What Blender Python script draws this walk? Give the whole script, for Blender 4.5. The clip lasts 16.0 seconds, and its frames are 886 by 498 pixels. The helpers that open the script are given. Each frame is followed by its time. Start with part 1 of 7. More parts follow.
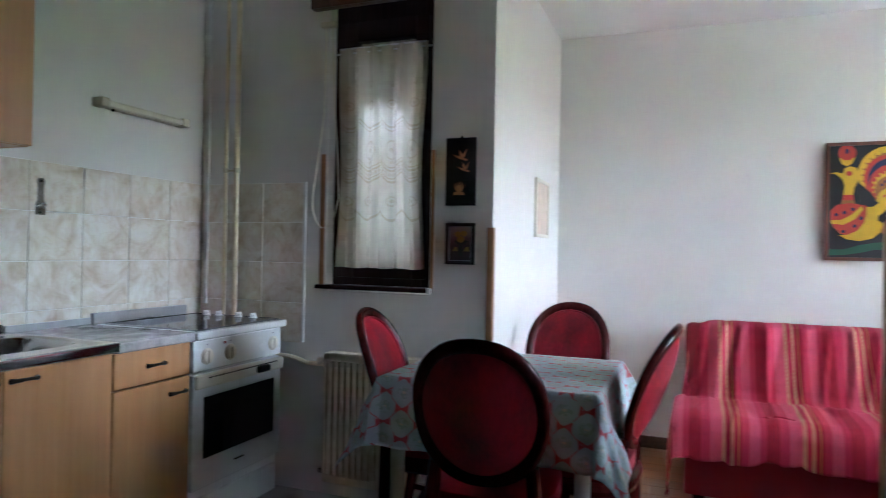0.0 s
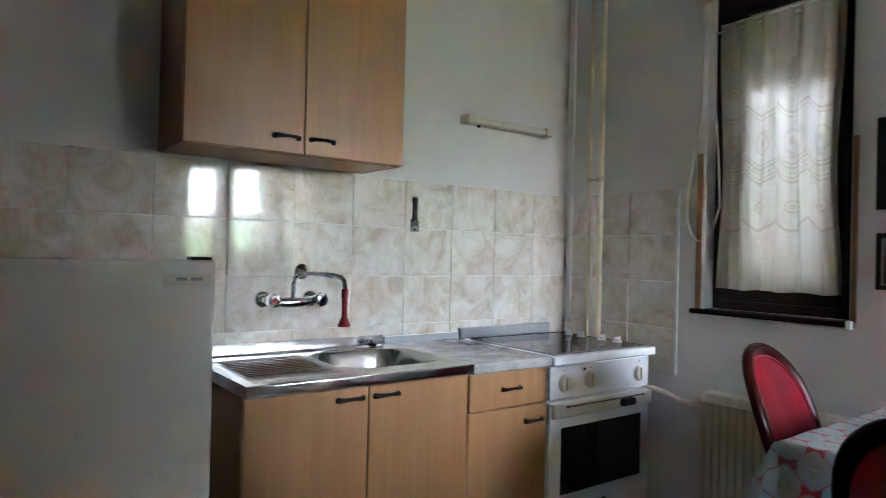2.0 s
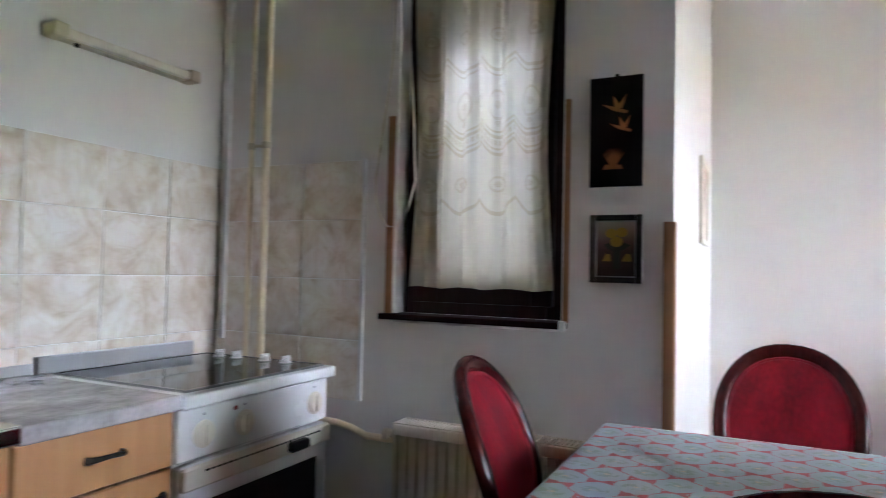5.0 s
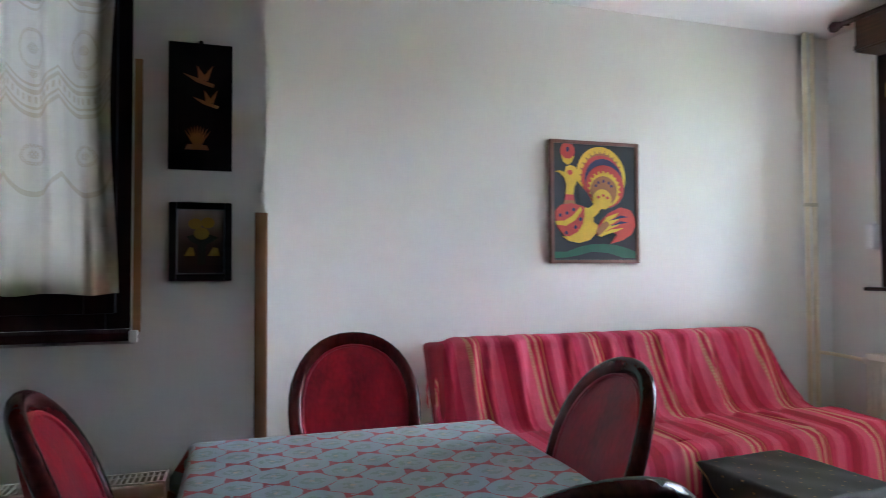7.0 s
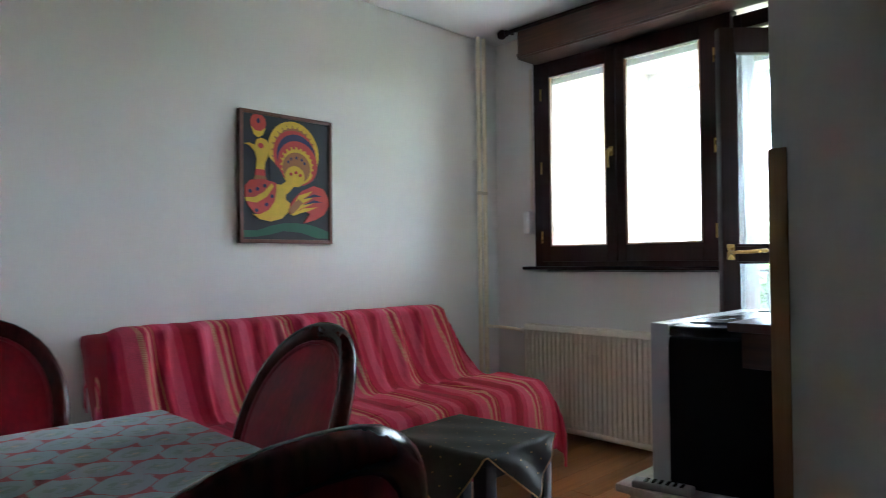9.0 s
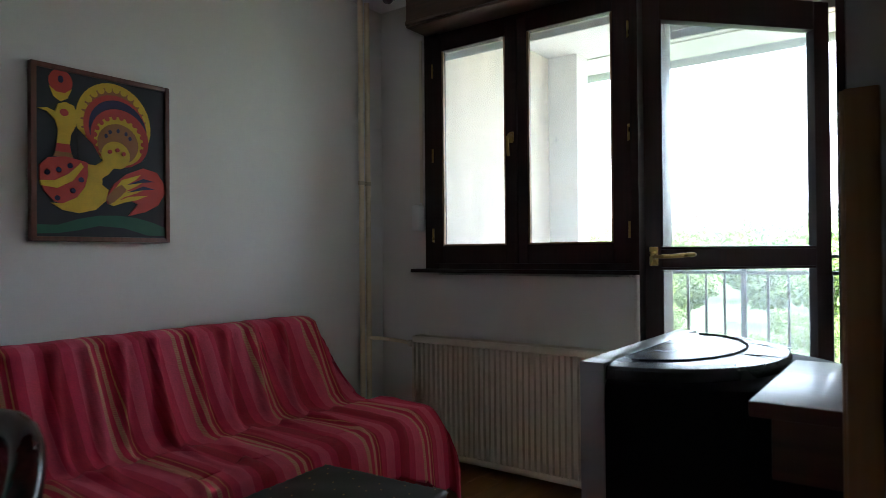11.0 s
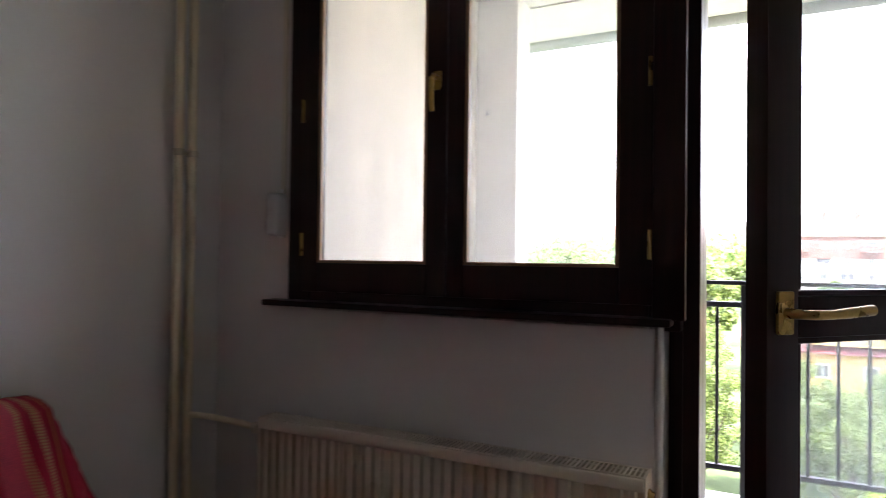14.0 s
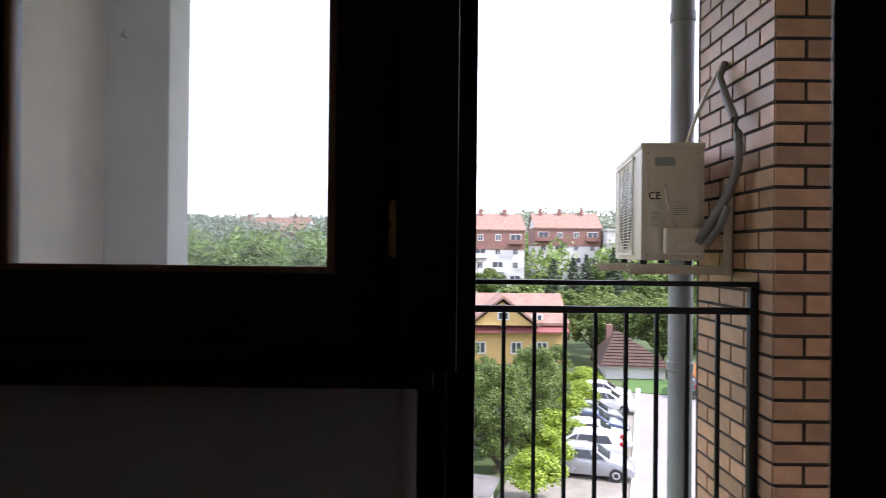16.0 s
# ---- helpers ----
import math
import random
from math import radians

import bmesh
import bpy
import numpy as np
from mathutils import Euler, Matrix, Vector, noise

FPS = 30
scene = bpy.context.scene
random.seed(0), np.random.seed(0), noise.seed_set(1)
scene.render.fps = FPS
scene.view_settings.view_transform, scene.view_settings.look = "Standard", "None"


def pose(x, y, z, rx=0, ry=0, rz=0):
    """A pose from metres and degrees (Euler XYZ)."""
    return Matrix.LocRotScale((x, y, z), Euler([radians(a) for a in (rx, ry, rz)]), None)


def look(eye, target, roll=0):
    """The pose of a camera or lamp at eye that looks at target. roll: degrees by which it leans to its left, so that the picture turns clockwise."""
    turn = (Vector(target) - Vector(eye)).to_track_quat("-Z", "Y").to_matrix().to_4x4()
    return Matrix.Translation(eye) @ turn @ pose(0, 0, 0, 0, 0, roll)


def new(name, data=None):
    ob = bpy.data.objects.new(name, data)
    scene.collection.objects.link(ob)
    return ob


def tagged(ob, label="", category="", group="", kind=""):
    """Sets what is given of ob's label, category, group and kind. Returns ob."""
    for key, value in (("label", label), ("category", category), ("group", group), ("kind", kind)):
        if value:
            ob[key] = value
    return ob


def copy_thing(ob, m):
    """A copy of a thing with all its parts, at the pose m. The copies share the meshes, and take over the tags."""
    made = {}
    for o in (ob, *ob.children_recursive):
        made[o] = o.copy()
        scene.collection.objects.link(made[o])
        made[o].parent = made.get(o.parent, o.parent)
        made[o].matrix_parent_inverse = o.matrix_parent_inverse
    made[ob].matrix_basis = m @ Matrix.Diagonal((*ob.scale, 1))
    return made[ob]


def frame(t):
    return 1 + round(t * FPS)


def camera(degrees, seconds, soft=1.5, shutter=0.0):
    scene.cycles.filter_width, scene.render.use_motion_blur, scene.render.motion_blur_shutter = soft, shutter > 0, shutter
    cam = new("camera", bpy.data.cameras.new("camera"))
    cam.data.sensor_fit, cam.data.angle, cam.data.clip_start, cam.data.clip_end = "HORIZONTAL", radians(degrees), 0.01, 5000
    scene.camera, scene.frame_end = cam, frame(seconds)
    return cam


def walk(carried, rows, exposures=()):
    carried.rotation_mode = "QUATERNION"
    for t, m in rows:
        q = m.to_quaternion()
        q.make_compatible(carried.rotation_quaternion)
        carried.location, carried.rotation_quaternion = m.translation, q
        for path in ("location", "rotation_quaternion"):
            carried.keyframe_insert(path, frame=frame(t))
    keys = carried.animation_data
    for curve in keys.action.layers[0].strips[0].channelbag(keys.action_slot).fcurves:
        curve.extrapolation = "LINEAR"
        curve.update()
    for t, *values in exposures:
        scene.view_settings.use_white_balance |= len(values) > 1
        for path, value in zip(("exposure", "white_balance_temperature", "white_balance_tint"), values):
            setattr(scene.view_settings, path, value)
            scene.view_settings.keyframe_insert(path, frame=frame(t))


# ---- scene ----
cam = camera(68.5, 16.0, soft=0.8, shutter=0.4)
PATH = [
    (0, (-1.052, 0.118, 1.239), (-1.772, 1.984, 1.247), 1.1),
    (0.5, (-1.129, 0.223, 1.244), (-2.102, 1.97, 1.251), 1.2),
    (1, (-1.177, 0.3, 1.252), (-2.404, 1.879, 1.264), 1.3),
    (1.5, (-1.213, 0.381, 1.261), (-2.658, 1.764, 1.276), 1.4),
    (2, (-1.23, 0.452, 1.268), (-2.839, 1.64, 1.282), 1.4),
    (2.5, (-1.272, 0.567, 1.263), (-2.958, 1.644, 1.276), 1.5),
    (3, (-1.324, 0.703, 1.266), (-3.02, 1.764, 1.278), 1.4),
    (3.2, (-1.328, 0.748, 1.26), (-3.024, 1.808, 1.277), 1.4),
    (5.3, (-1.733, 1.163, 1.19), (-2.399, 3.047, 1.274), 0.9),
    (5.5, (-1.738, 1.198, 1.184), (-2.269, 3.125, 1.271), 0.6),
    (6, (-1.833, 1.242, 1.222), (-1.9, 3.24, 1.27), 0.3),
    (6.5, (-1.907, 1.262, 1.218), (-1.627, 3.241, 1.279), -0.2),
    (7, (-1.989, 1.266, 1.212), (-1.385, 3.171, 1.268), -0.2),
    (7.5, (-2.041, 1.262, 1.212), (-1.187, 3.07, 1.262), -0.3),
    (8, (-2.044, 1.277, 1.187), (-0.998, 2.981, 1.235), -0.4),
    (8.5, (-1.981, 1.336, 1.155), (-0.767, 2.924, 1.195), -0.6),
    (9, (-1.908, 1.421, 1.127), (-0.51, 2.851, 1.164), -0.6),
    (9.5, (-1.833, 1.507, 1.104), (-0.282, 2.769, 1.144), -0.7),
    (9.7, (-1.781, 1.552, 1.106), (-0.187, 2.759, 1.142), -0.7),
    (11.8, (-1.148, 1.969, 1.19), (0.471, 3.142, 1.211), -0.2),
    (12, (-1.079, 2.024, 1.186), (0.537, 3.202, 1.219), 0.3),
    (12.5, (-0.834, 2.141, 1.202), (0.776, 3.327, 1.233), 0.4),
    (13, (-0.6, 2.269, 1.231), (1.016, 3.447, 1.26), 0.4),
    (13.5, (-0.376, 2.439, 1.227), (1.278, 3.563, 1.254), 0.5),
    (14, (-0.151, 2.618, 1.235), (1.629, 3.529, 1.265), 0.7),
    (14.5, (0.123, 2.717, 1.237), (2.008, 3.383, 1.271), 0.6),
    (15, (0.347, 2.776, 1.246), (2.298, 3.216, 1.275), 0.5),
    (15.5, (0.576, 2.822, 1.242), (2.564, 3.033, 1.271), 0.7),
    (16, (0.748, 2.852, 1.247), (2.748, 2.849, 1.259), 0.6),
]
EXPOSURES = [(0, 6.26, 5400, 12), (1.2, 6.62, 5520, 13), (2.5, 6.6, 5750, 14), (3, 6.65, 5750, 15), (5.5, 6.47, 5800, 18), (6.5, 6.12, 5600, 15), (8, 5.7, 5500, 10), (9.5, 5.03, 5500, 7), (11.8, 3.72, 6000, 11), (13, 3.95, 6350, 24), (14.5, 3.4, 6200, 22), (16, 1.45, 6000, 22)]
walk(cam, [(t, look(eye, target, roll)) for t, eye, target, roll in PATH], EXPOSURES)

# ---- daylight: bright hazy sky with a soft sun ----
SUN_ELEVATION, SUN_BEARING = radians(52), radians(200)
world = bpy.data.worlds.new("hazy_sky")
scene.world = world
world.use_nodes = True
wn = world.node_tree.nodes
sky = wn.new("ShaderNodeTexSky")
sky.sky_type = "NISHITA"
sky.sun_disc = False
sky.sun_elevation, sky.sun_rotation = SUN_ELEVATION, SUN_BEARING
sky.air_density, sky.dust_density, sky.ozone_density = 1.0, 1.5, 0.4
wn["Background"].inputs["Strength"].default_value = 0.15
haze = wn.new("ShaderNodeMix")
haze.data_type = "RGBA"
haze.inputs["Factor"].default_value = 0.6
haze.inputs["B"].default_value = (9.0, 9.1, 9.4, 1)
world.node_tree.links.new(sky.outputs["Color"], haze.inputs["A"])
world.node_tree.links.new(haze.outputs["Result"], wn["Background"].inputs["Color"])
sun_data = bpy.data.lights.new("sun", "SUN")
sun_data.energy, sun_data.angle, sun_data.color = 2.8, radians(2.5), (1.0, 0.94, 0.86)
sun = new("sun", sun_data)
sun_way = Vector((math.sin(SUN_BEARING) * math.cos(SUN_ELEVATION), math.cos(SUN_BEARING) * math.cos(SUN_ELEVATION), math.sin(SUN_ELEVATION)))
sun.matrix_world = look(sun_way * 60, (0, 0, 0))

# ---- materials ----
def nodes_of(name, rough=0.5, metal=0.0, spec=0.5):
    m = bpy.data.materials.new(name)
    m.use_nodes = True
    t = m.node_tree
    b = t.nodes["Principled BSDF"]
    b.inputs["Roughness"].default_value = rough
    b.inputs["Metallic"].default_value = metal
    b.inputs["Specular IOR Level"].default_value = spec
    return m, t.nodes, t.links, b


def noise_of(n, l, scale, detail=4, stretch=(1, 1, 1), vec=None, coords="Object"):
    tc = n.new("ShaderNodeTexCoord")
    mp = n.new("ShaderNodeMapping")
    mp.inputs["Scale"].default_value = stretch
    l.new(vec or tc.outputs[coords], mp.inputs["Vector"])
    x = n.new("ShaderNodeTexNoise")
    x.inputs["Scale"].default_value, x.inputs["Detail"].default_value = scale, detail
    l.new(mp.outputs["Vector"], x.inputs["Vector"])
    return x


def ramp_of(n, l, source, stops):
    r = n.new("ShaderNodeValToRGB")
    while len(r.color_ramp.elements) < len(stops):
        r.color_ramp.elements.new(0.5)
    for e, (p, c) in zip(r.color_ramp.elements, stops):
        e.position, e.color = p, (*c, 1)
    l.new(source, r.inputs["Fac"])
    return r


def bump_of(n, l, b, source, strength, distance=0.002):
    x = n.new("ShaderNodeBump")
    x.inputs["Strength"].default_value, x.inputs["Distance"].default_value = strength, distance
    l.new(source, x.inputs["Height"])
    l.new(x.outputs["Normal"], b.inputs["Normal"])
    return x


def tone(c, f):
    return tuple(min(1, v * f) for v in c)


def surface(name, color, rough=0.5, var=0.12, scale=3.0, grain=120.0, bump=0.15, metal=0.0, spec=0.5, coat=0.0, rough_var=0.15, random_tone=0.0, stretch=(1, 1, 1)):
    """A plain surface with stains at two scales, uneven gloss and fine relief."""
    m, n, l, b = nodes_of(name, rough, metal, spec)
    big, fine = noise_of(n, l, scale, 5, stretch), noise_of(n, l, grain, 3, stretch)
    mix = n.new("ShaderNodeMix")
    mix.inputs["Factor"].default_value = 0.3
    l.new(big.outputs["Fac"], mix.inputs["A"])
    l.new(fine.outputs["Fac"], mix.inputs["B"])
    r = ramp_of(n, l, mix.outputs["Result"], [(0.3, tone(color, 1 - var)), (0.7, tone(color, 1 + var))])
    last = r.outputs["Color"]
    if random_tone:
        oi = n.new("ShaderNodeObjectInfo")
        mr = n.new("ShaderNodeMapRange")
        mr.inputs["To Min"].default_value, mr.inputs["To Max"].default_value = 1 - random_tone, 1 + random_tone
        l.new(oi.outputs["Random"], mr.inputs["Value"])
        hv = n.new("ShaderNodeHueSaturation")
        l.new(mr.outputs["Result"], hv.inputs["Value"])
        l.new(last, hv.inputs["Color"])
        last = hv.outputs["Color"]
    l.new(last, b.inputs["Base Color"])
    rr = n.new("ShaderNodeMapRange")
    rr.inputs["To Min"].default_value, rr.inputs["To Max"].default_value = max(0.02, rough - rough_var), min(1, rough + rough_var)
    l.new(big.outputs["Fac"], rr.inputs["Value"])
    l.new(rr.outputs["Result"], b.inputs["Roughness"])
    if bump:
        bump_of(n, l, b, fine.outputs["Fac"], bump)
    b.inputs["Coat Weight"].default_value = coat
    b.inputs["Coat Roughness"].default_value = 0.08
    return m


def wood(name, dark, light, rough=0.4, axis=2, scale=6.0, coat=0.0, random_tone=0.0, bump=0.1, spec=0.5):
    """Wood with grain that runs along the axis."""
    m, n, l, b = nodes_of(name, rough, 0.0, spec)
    st = [14.0, 14.0, 14.0]
    st[axis] = 0.7
    grain = noise_of(n, l, scale, 6, tuple(st))
    fine = noise_of(n, l, scale * 8, 3, tuple(st))
    soft = noise_of(n, l, 1.7, 3)
    mix = n.new("ShaderNodeMix")
    mix.inputs["Factor"].default_value = 0.35
    l.new(grain.outputs["Fac"], mix.inputs["A"])
    l.new(soft.outputs["Fac"], mix.inputs["B"])
    r = ramp_of(n, l, mix.outputs["Result"], [(0.32, dark), (0.66, light)])
    last = r.outputs["Color"]
    if random_tone:
        oi = n.new("ShaderNodeObjectInfo")
        mr = n.new("ShaderNodeMapRange")
        mr.inputs["To Min"].default_value, mr.inputs["To Max"].default_value = 1 - random_tone, 1 + random_tone
        l.new(oi.outputs["Random"], mr.inputs["Value"])
        hv = n.new("ShaderNodeHueSaturation")
        l.new(mr.outputs["Result"], hv.inputs["Value"])
        l.new(last, hv.inputs["Color"])
        last = hv.outputs["Color"]
    l.new(last, b.inputs["Base Color"])
    bump_of(n, l, b, fine.outputs["Fac"], bump, 0.001)
    b.inputs["Coat Weight"].default_value = coat
    b.inputs["Coat Roughness"].default_value = 0.12
    return m


WALL = surface("wall_paint", (0.76, 0.735, 0.70), 0.75, 0.04, 1.6, 160, 0.12)
CEILING = surface("ceiling_paint", (0.86, 0.85, 0.83), 0.85, 0.03, 1.3, 140, 0.1)
BEECH = wood("beech_laminate", (0.46, 0.225, 0.092), (0.535, 0.28, 0.125), 0.34, 2, 3)
BEECH_EDGE = wood("beech_edge", (0.30, 0.15, 0.07), (0.40, 0.21, 0.11), 0.4, 2, 5)
DARK_WOOD = wood("dark_stained_wood", (0.012, 0.0035, 0.0035), (0.030, 0.008, 0.007), 0.38, 2, 5, 0.04, spec=0.25)
SILL_WOOD = wood("dull_dark_sill_wood", (0.016, 0.005, 0.005), (0.034, 0.010, 0.009), 0.75, 0, 5, 0.0, spec=0.08)
TV_BLACK = surface("matt_black_casing", (0.004, 0.004, 0.0045), 0.6, 0.15, 8, 200, 0.06, spec=0.12)
SHUTTER_WOOD = wood("brown_stained_wood", (0.045, 0.018, 0.011), (0.10, 0.04, 0.024), 0.4, 1, 5, 0.15)
PICTURE_WOOD = wood("red_brown_frame_wood", (0.10, 0.036, 0.022), (0.17, 0.065, 0.04), 0.4, 2, 5, 0.1)
LAMP_CREAM = surface("yellowed_lamp_plastic", (0.56, 0.50, 0.36), 0.4, 0.06, 5, 80, 0.03)
GUARD_WOOD = wood("corner_guard_wood", (0.27, 0.13, 0.06), (0.40, 0.21, 0.10), 0.5, 2, 6)
CHAIR_WOOD = wood("mahogany_lacquer", (0.028, 0.0035, 0.0035), (0.070, 0.010, 0.008), 0.2, 2, 7, 0.0, bump=0.0, spec=0.2)
BLACK_WOOD = wood("black_stained_wood", (0.005, 0.0045, 0.0045), (0.012, 0.01, 0.009), 0.35, 2, 5, 0.0, spec=0.25)
GREY_WOOD = wood("pale_grey_wood", (0.42, 0.38, 0.33), (0.58, 0.54, 0.48), 0.45, 0, 5)
PLANK = wood("floor_plank_wood", (0.24, 0.085, 0.026), (0.38, 0.155, 0.052), 0.28, 0, 3, 0.25, 0.16)
FLOOR_TILE = surface("grey_floor_tile", (0.42, 0.41, 0.40), 0.35, 0.12, 4, 60, 0.08, random_tone=0.05)
GROUT = surface("grout", (0.84, 0.82, 0.78), 0.85, 0.12, 6, 200, 0.2)
ENAMEL = surface("white_enamel", (0.78, 0.78, 0.77), 0.22, 0.03, 3, 90, 0.03)
FRIDGE_WHITE = surface("fridge_white", (0.74, 0.72, 0.67), 0.3, 0.03, 2, 220, 0.08)
RADIATOR_CREAM = surface("cream_enamel", (0.74, 0.68, 0.56), 0.32, 0.05, 3, 70, 0.04)
PIPE_CREAM = surface("cream_pipe_paint", (0.80, 0.70, 0.51), 0.32, 0.05, 5, 80, 0.03)
OFFWHITE_PLASTIC = surface("aged_white_plastic", (0.70, 0.65, 0.54), 0.4, 0.05, 5, 80, 0.03)
WHITE_PLASTIC = surface("white_plastic", (0.8, 0.8, 0.79), 0.35, 0.03, 5, 80, 0.02)
STEEL = surface("brushed_steel", (0.46, 0.46, 0.47), 0.19, 0.04, 1.5, 60, 0.0, 1.0, rough_var=0.03, stretch=(0.4, 10, 10))
STEEL_EDGE = surface("polished_steel_edge", (0.62, 0.62, 0.65), 0.13, 0.04, 3, 60, 0.0, 1.0, rough_var=0.05, stretch=(0.4, 10, 10))
CHROME = surface("chrome", (0.8, 0.8, 0.8), 0.08, 0.03, 5, 60, 0.0, 1.0, rough_var=0.05)
BRASS = surface("worn_brass", (0.42, 0.27, 0.09), 0.3, 0.12, 30, 120, 0.05, 1.0)
RAIL_METAL = surface("railing_paint", (0.006, 0.0065, 0.009), 0.42, 0.2, 10, 120, 0.15, spec=0.25)
BLACK_PLASTIC = surface("black_plastic", (0.006, 0.006, 0.0065), 0.24, 0.15, 8, 200, 0.06, spec=0.35)
SILVER_PLASTIC = surface("silver_plastic", (0.42, 0.42, 0.43), 0.35, 0.05, 5, 150, 0.05, 0.3)
BLACK_GLASS = surface("black_glass", (0.008, 0.008, 0.009), 0.06, 0.1, 4, 60, 0.0, rough_var=0.03)
HANDLE_BLACK = surface("bronze_black_handle", (0.02, 0.017, 0.015), 0.3, 0.2, 20, 90, 0.05, 0.6)
RED_RUBBER = surface("red_rubber", (0.32, 0.012, 0.018), 0.4, 0.1, 10, 90, 0.1)
VELVET = surface("red_velvet", (0.225, 0.004, 0.014), 0.5, 0.6, 6, 60, 0.25, spec=0.3, stretch=(1.6, 1.6, 0.6))
VELVET.node_tree.nodes["Principled BSDF"].inputs["Sheen Weight"].default_value = 0.25
VELVET.node_tree.nodes["Principled BSDF"].inputs["Sheen Tint"].default_value = (0.8, 0.08, 0.12, 1)
SOFA_RED = surface("red_sofa_cloth", (0.24, 0.008, 0.02), 0.85, 0.15, 6, 300, 0.3)
STUCCO = surface("rough_stucco", (0.68, 0.585, 0.47), 0.9, 0.22, 4, 130, 1.0, stretch=(1, 1, 0.4))
PLASTER = surface("pale_balcony_plaster", (0.74, 0.71, 0.66), 0.85, 0.08, 5, 80, 0.4)
CONCRETE = surface("painted_concrete", (0.60, 0.57, 0.53), 0.85, 0.12, 5, 70, 0.5)
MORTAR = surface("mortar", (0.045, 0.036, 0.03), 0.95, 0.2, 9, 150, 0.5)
BRICK = surface("buff_brick", (0.43, 0.25, 0.15), 0.45, 0.22, 14, 120, 0.5, random_tone=0.26)
AC_WHITE = surface("aged_ac_paint", (0.68, 0.59, 0.47), 0.45, 0.08, 6, 120, 0.06)
GREY_PIPE = surface("grey_drain_pipe", (0.30, 0.30, 0.31), 0.45, 0.15, 6, 90, 0.1)

# ---- builders ----
def box(bm, x0, x1, y0, y1, z0, z1, bevel=0.0, seg=2):
    v = [bm.verts.new((x, y, z)) for x in (x0, x1) for y in (y0, y1) for z in (z0, z1)]
    faces = [bm.faces.new([v[i] for i in q]) for q in ((0, 1, 3, 2), (4, 6, 7, 5), (0, 4, 5, 1), (2, 3, 7, 6), (0, 2, 6, 4), (1, 5, 7, 3))]
    if bevel:
        edges = list({e for f in faces for e in f.edges})
        bmesh.ops.bevel(bm, geom=edges, offset=bevel, segments=seg, profile=0.6, affect="EDGES")
    return v


def boxes(*dims, bevel=0.0):
    bm = bmesh.new()
    for d in dims:
        box(bm, *d, bevel=bevel)
    return bm


def tube(bm, points, radius, sides=10, closed=False, taper=None, flat=1.0, side=None):
    """A round bar along the points."""
    pts = [Vector(p) for p in points]
    rings = []
    for i, p in enumerate(pts):
        a = pts[i - 1] if (i > 0 or closed) else p
        b = pts[(i + 1) % len(pts)] if (i < len(pts) - 1 or closed) else p
        d = (b - a).normalized()
        up = Vector((0, 0, 1)) if abs(d.z) < 0.9 else Vector((1, 0, 0))
        u = d.cross(Vector(side) if side else up).normalized()
        w = d.cross(u).normalized()
        r = radius * (taper[i] if taper else 1)
        rings.append([bm.verts.new(p + u * r * math.cos(k * math.tau / sides) + w * r * flat * math.sin(k * math.tau / sides)) for k in range(sides)])
    pairs = list(zip(rings, rings[1:] + ([rings[0]] if closed else [])))
    if not closed:
        pairs = list(zip(rings[:-1], rings[1:]))
        bm.faces.new(rings[0][::-1])
        bm.faces.new(rings[-1])
    for a, b in pairs:
        for k in range(sides):
            bm.faces.new((a[k], a[(k + 1) % sides], b[(k + 1) % sides], b[k]))
    return bm


def rod(p, q, radius, sides=12):
    return tube(bmesh.new(), [p, q], radius, sides)


def lathe(bm, profile, sides=16, at=(0, 0, 0), axis="z"):
    """Turns (radius, height) pairs round an axis."""
    rings = []
    for r, h in profile:
        ring = []
        for k in range(sides):
            c, s = r * math.cos(k * math.tau / sides), r * math.sin(k * math.tau / sides)
            p = {"z": (c, s, h), "y": (c, h, s), "x": (h, c, s)}[axis]
            ring.append(bm.verts.new(Vector(p) + Vector(at)))
        rings.append(ring)
    for a, b in zip(rings[:-1], rings[1:]):
        for k in range(sides):
            bm.faces.new((a[k], a[(k + 1) % sides], b[(k + 1) % sides], b[k]))
    bm.faces.new(rings[0][::-1])
    bm.faces.new(rings[-1])
    return bm


def plate(bm, outline, y0, y1):
    """An outline in x and z, drawn out from y0 to y1."""
    a = [bm.verts.new((x, y0, z)) for x, z in outline]
    b = [bm.verts.new((x, y1, z)) for x, z in outline]
    bm.faces.new(a)
    bm.faces.new(b[::-1])
    for i in range(len(a)):
        j = (i + 1) % len(a)
        bm.faces.new((a[j], a[i], b[i], b[j]))
    return bm


def sheet(bm, fn, nu, nv):
    """A grid of nu by nv faces through fn(u, v), with u and v from 0 to 1."""
    g = [[bm.verts.new(fn(i / nu, j / nv)) for j in range(nv + 1)] for i in range(nu + 1)]
    for i in range(nu):
        for j in range(nv):
            bm.faces.new((g[i][j], g[i + 1][j], g[i + 1][j + 1], g[i][j + 1]))
    return bm


def mesh_of(name, bm, mat, smooth=None):
    bmesh.ops.recalc_face_normals(bm, faces=bm.faces)
    me = bpy.data.meshes.new(name)
    bm.to_mesh(me)
    bm.free()
    me.materials.append(mat)
    if smooth:
        me.polygons.foreach_set("use_smooth", [True] * len(me.polygons))
        me.set_sharp_from_angle(angle=radians(smooth))
    return me


def part(name, bm, mat, parent=None, label="", smooth=35):
    ob = new(name, mesh_of(name, bm, mat, smooth))
    if parent is not None:
        ob.parent = parent
    if label:
        ob["label"] = label
    return ob


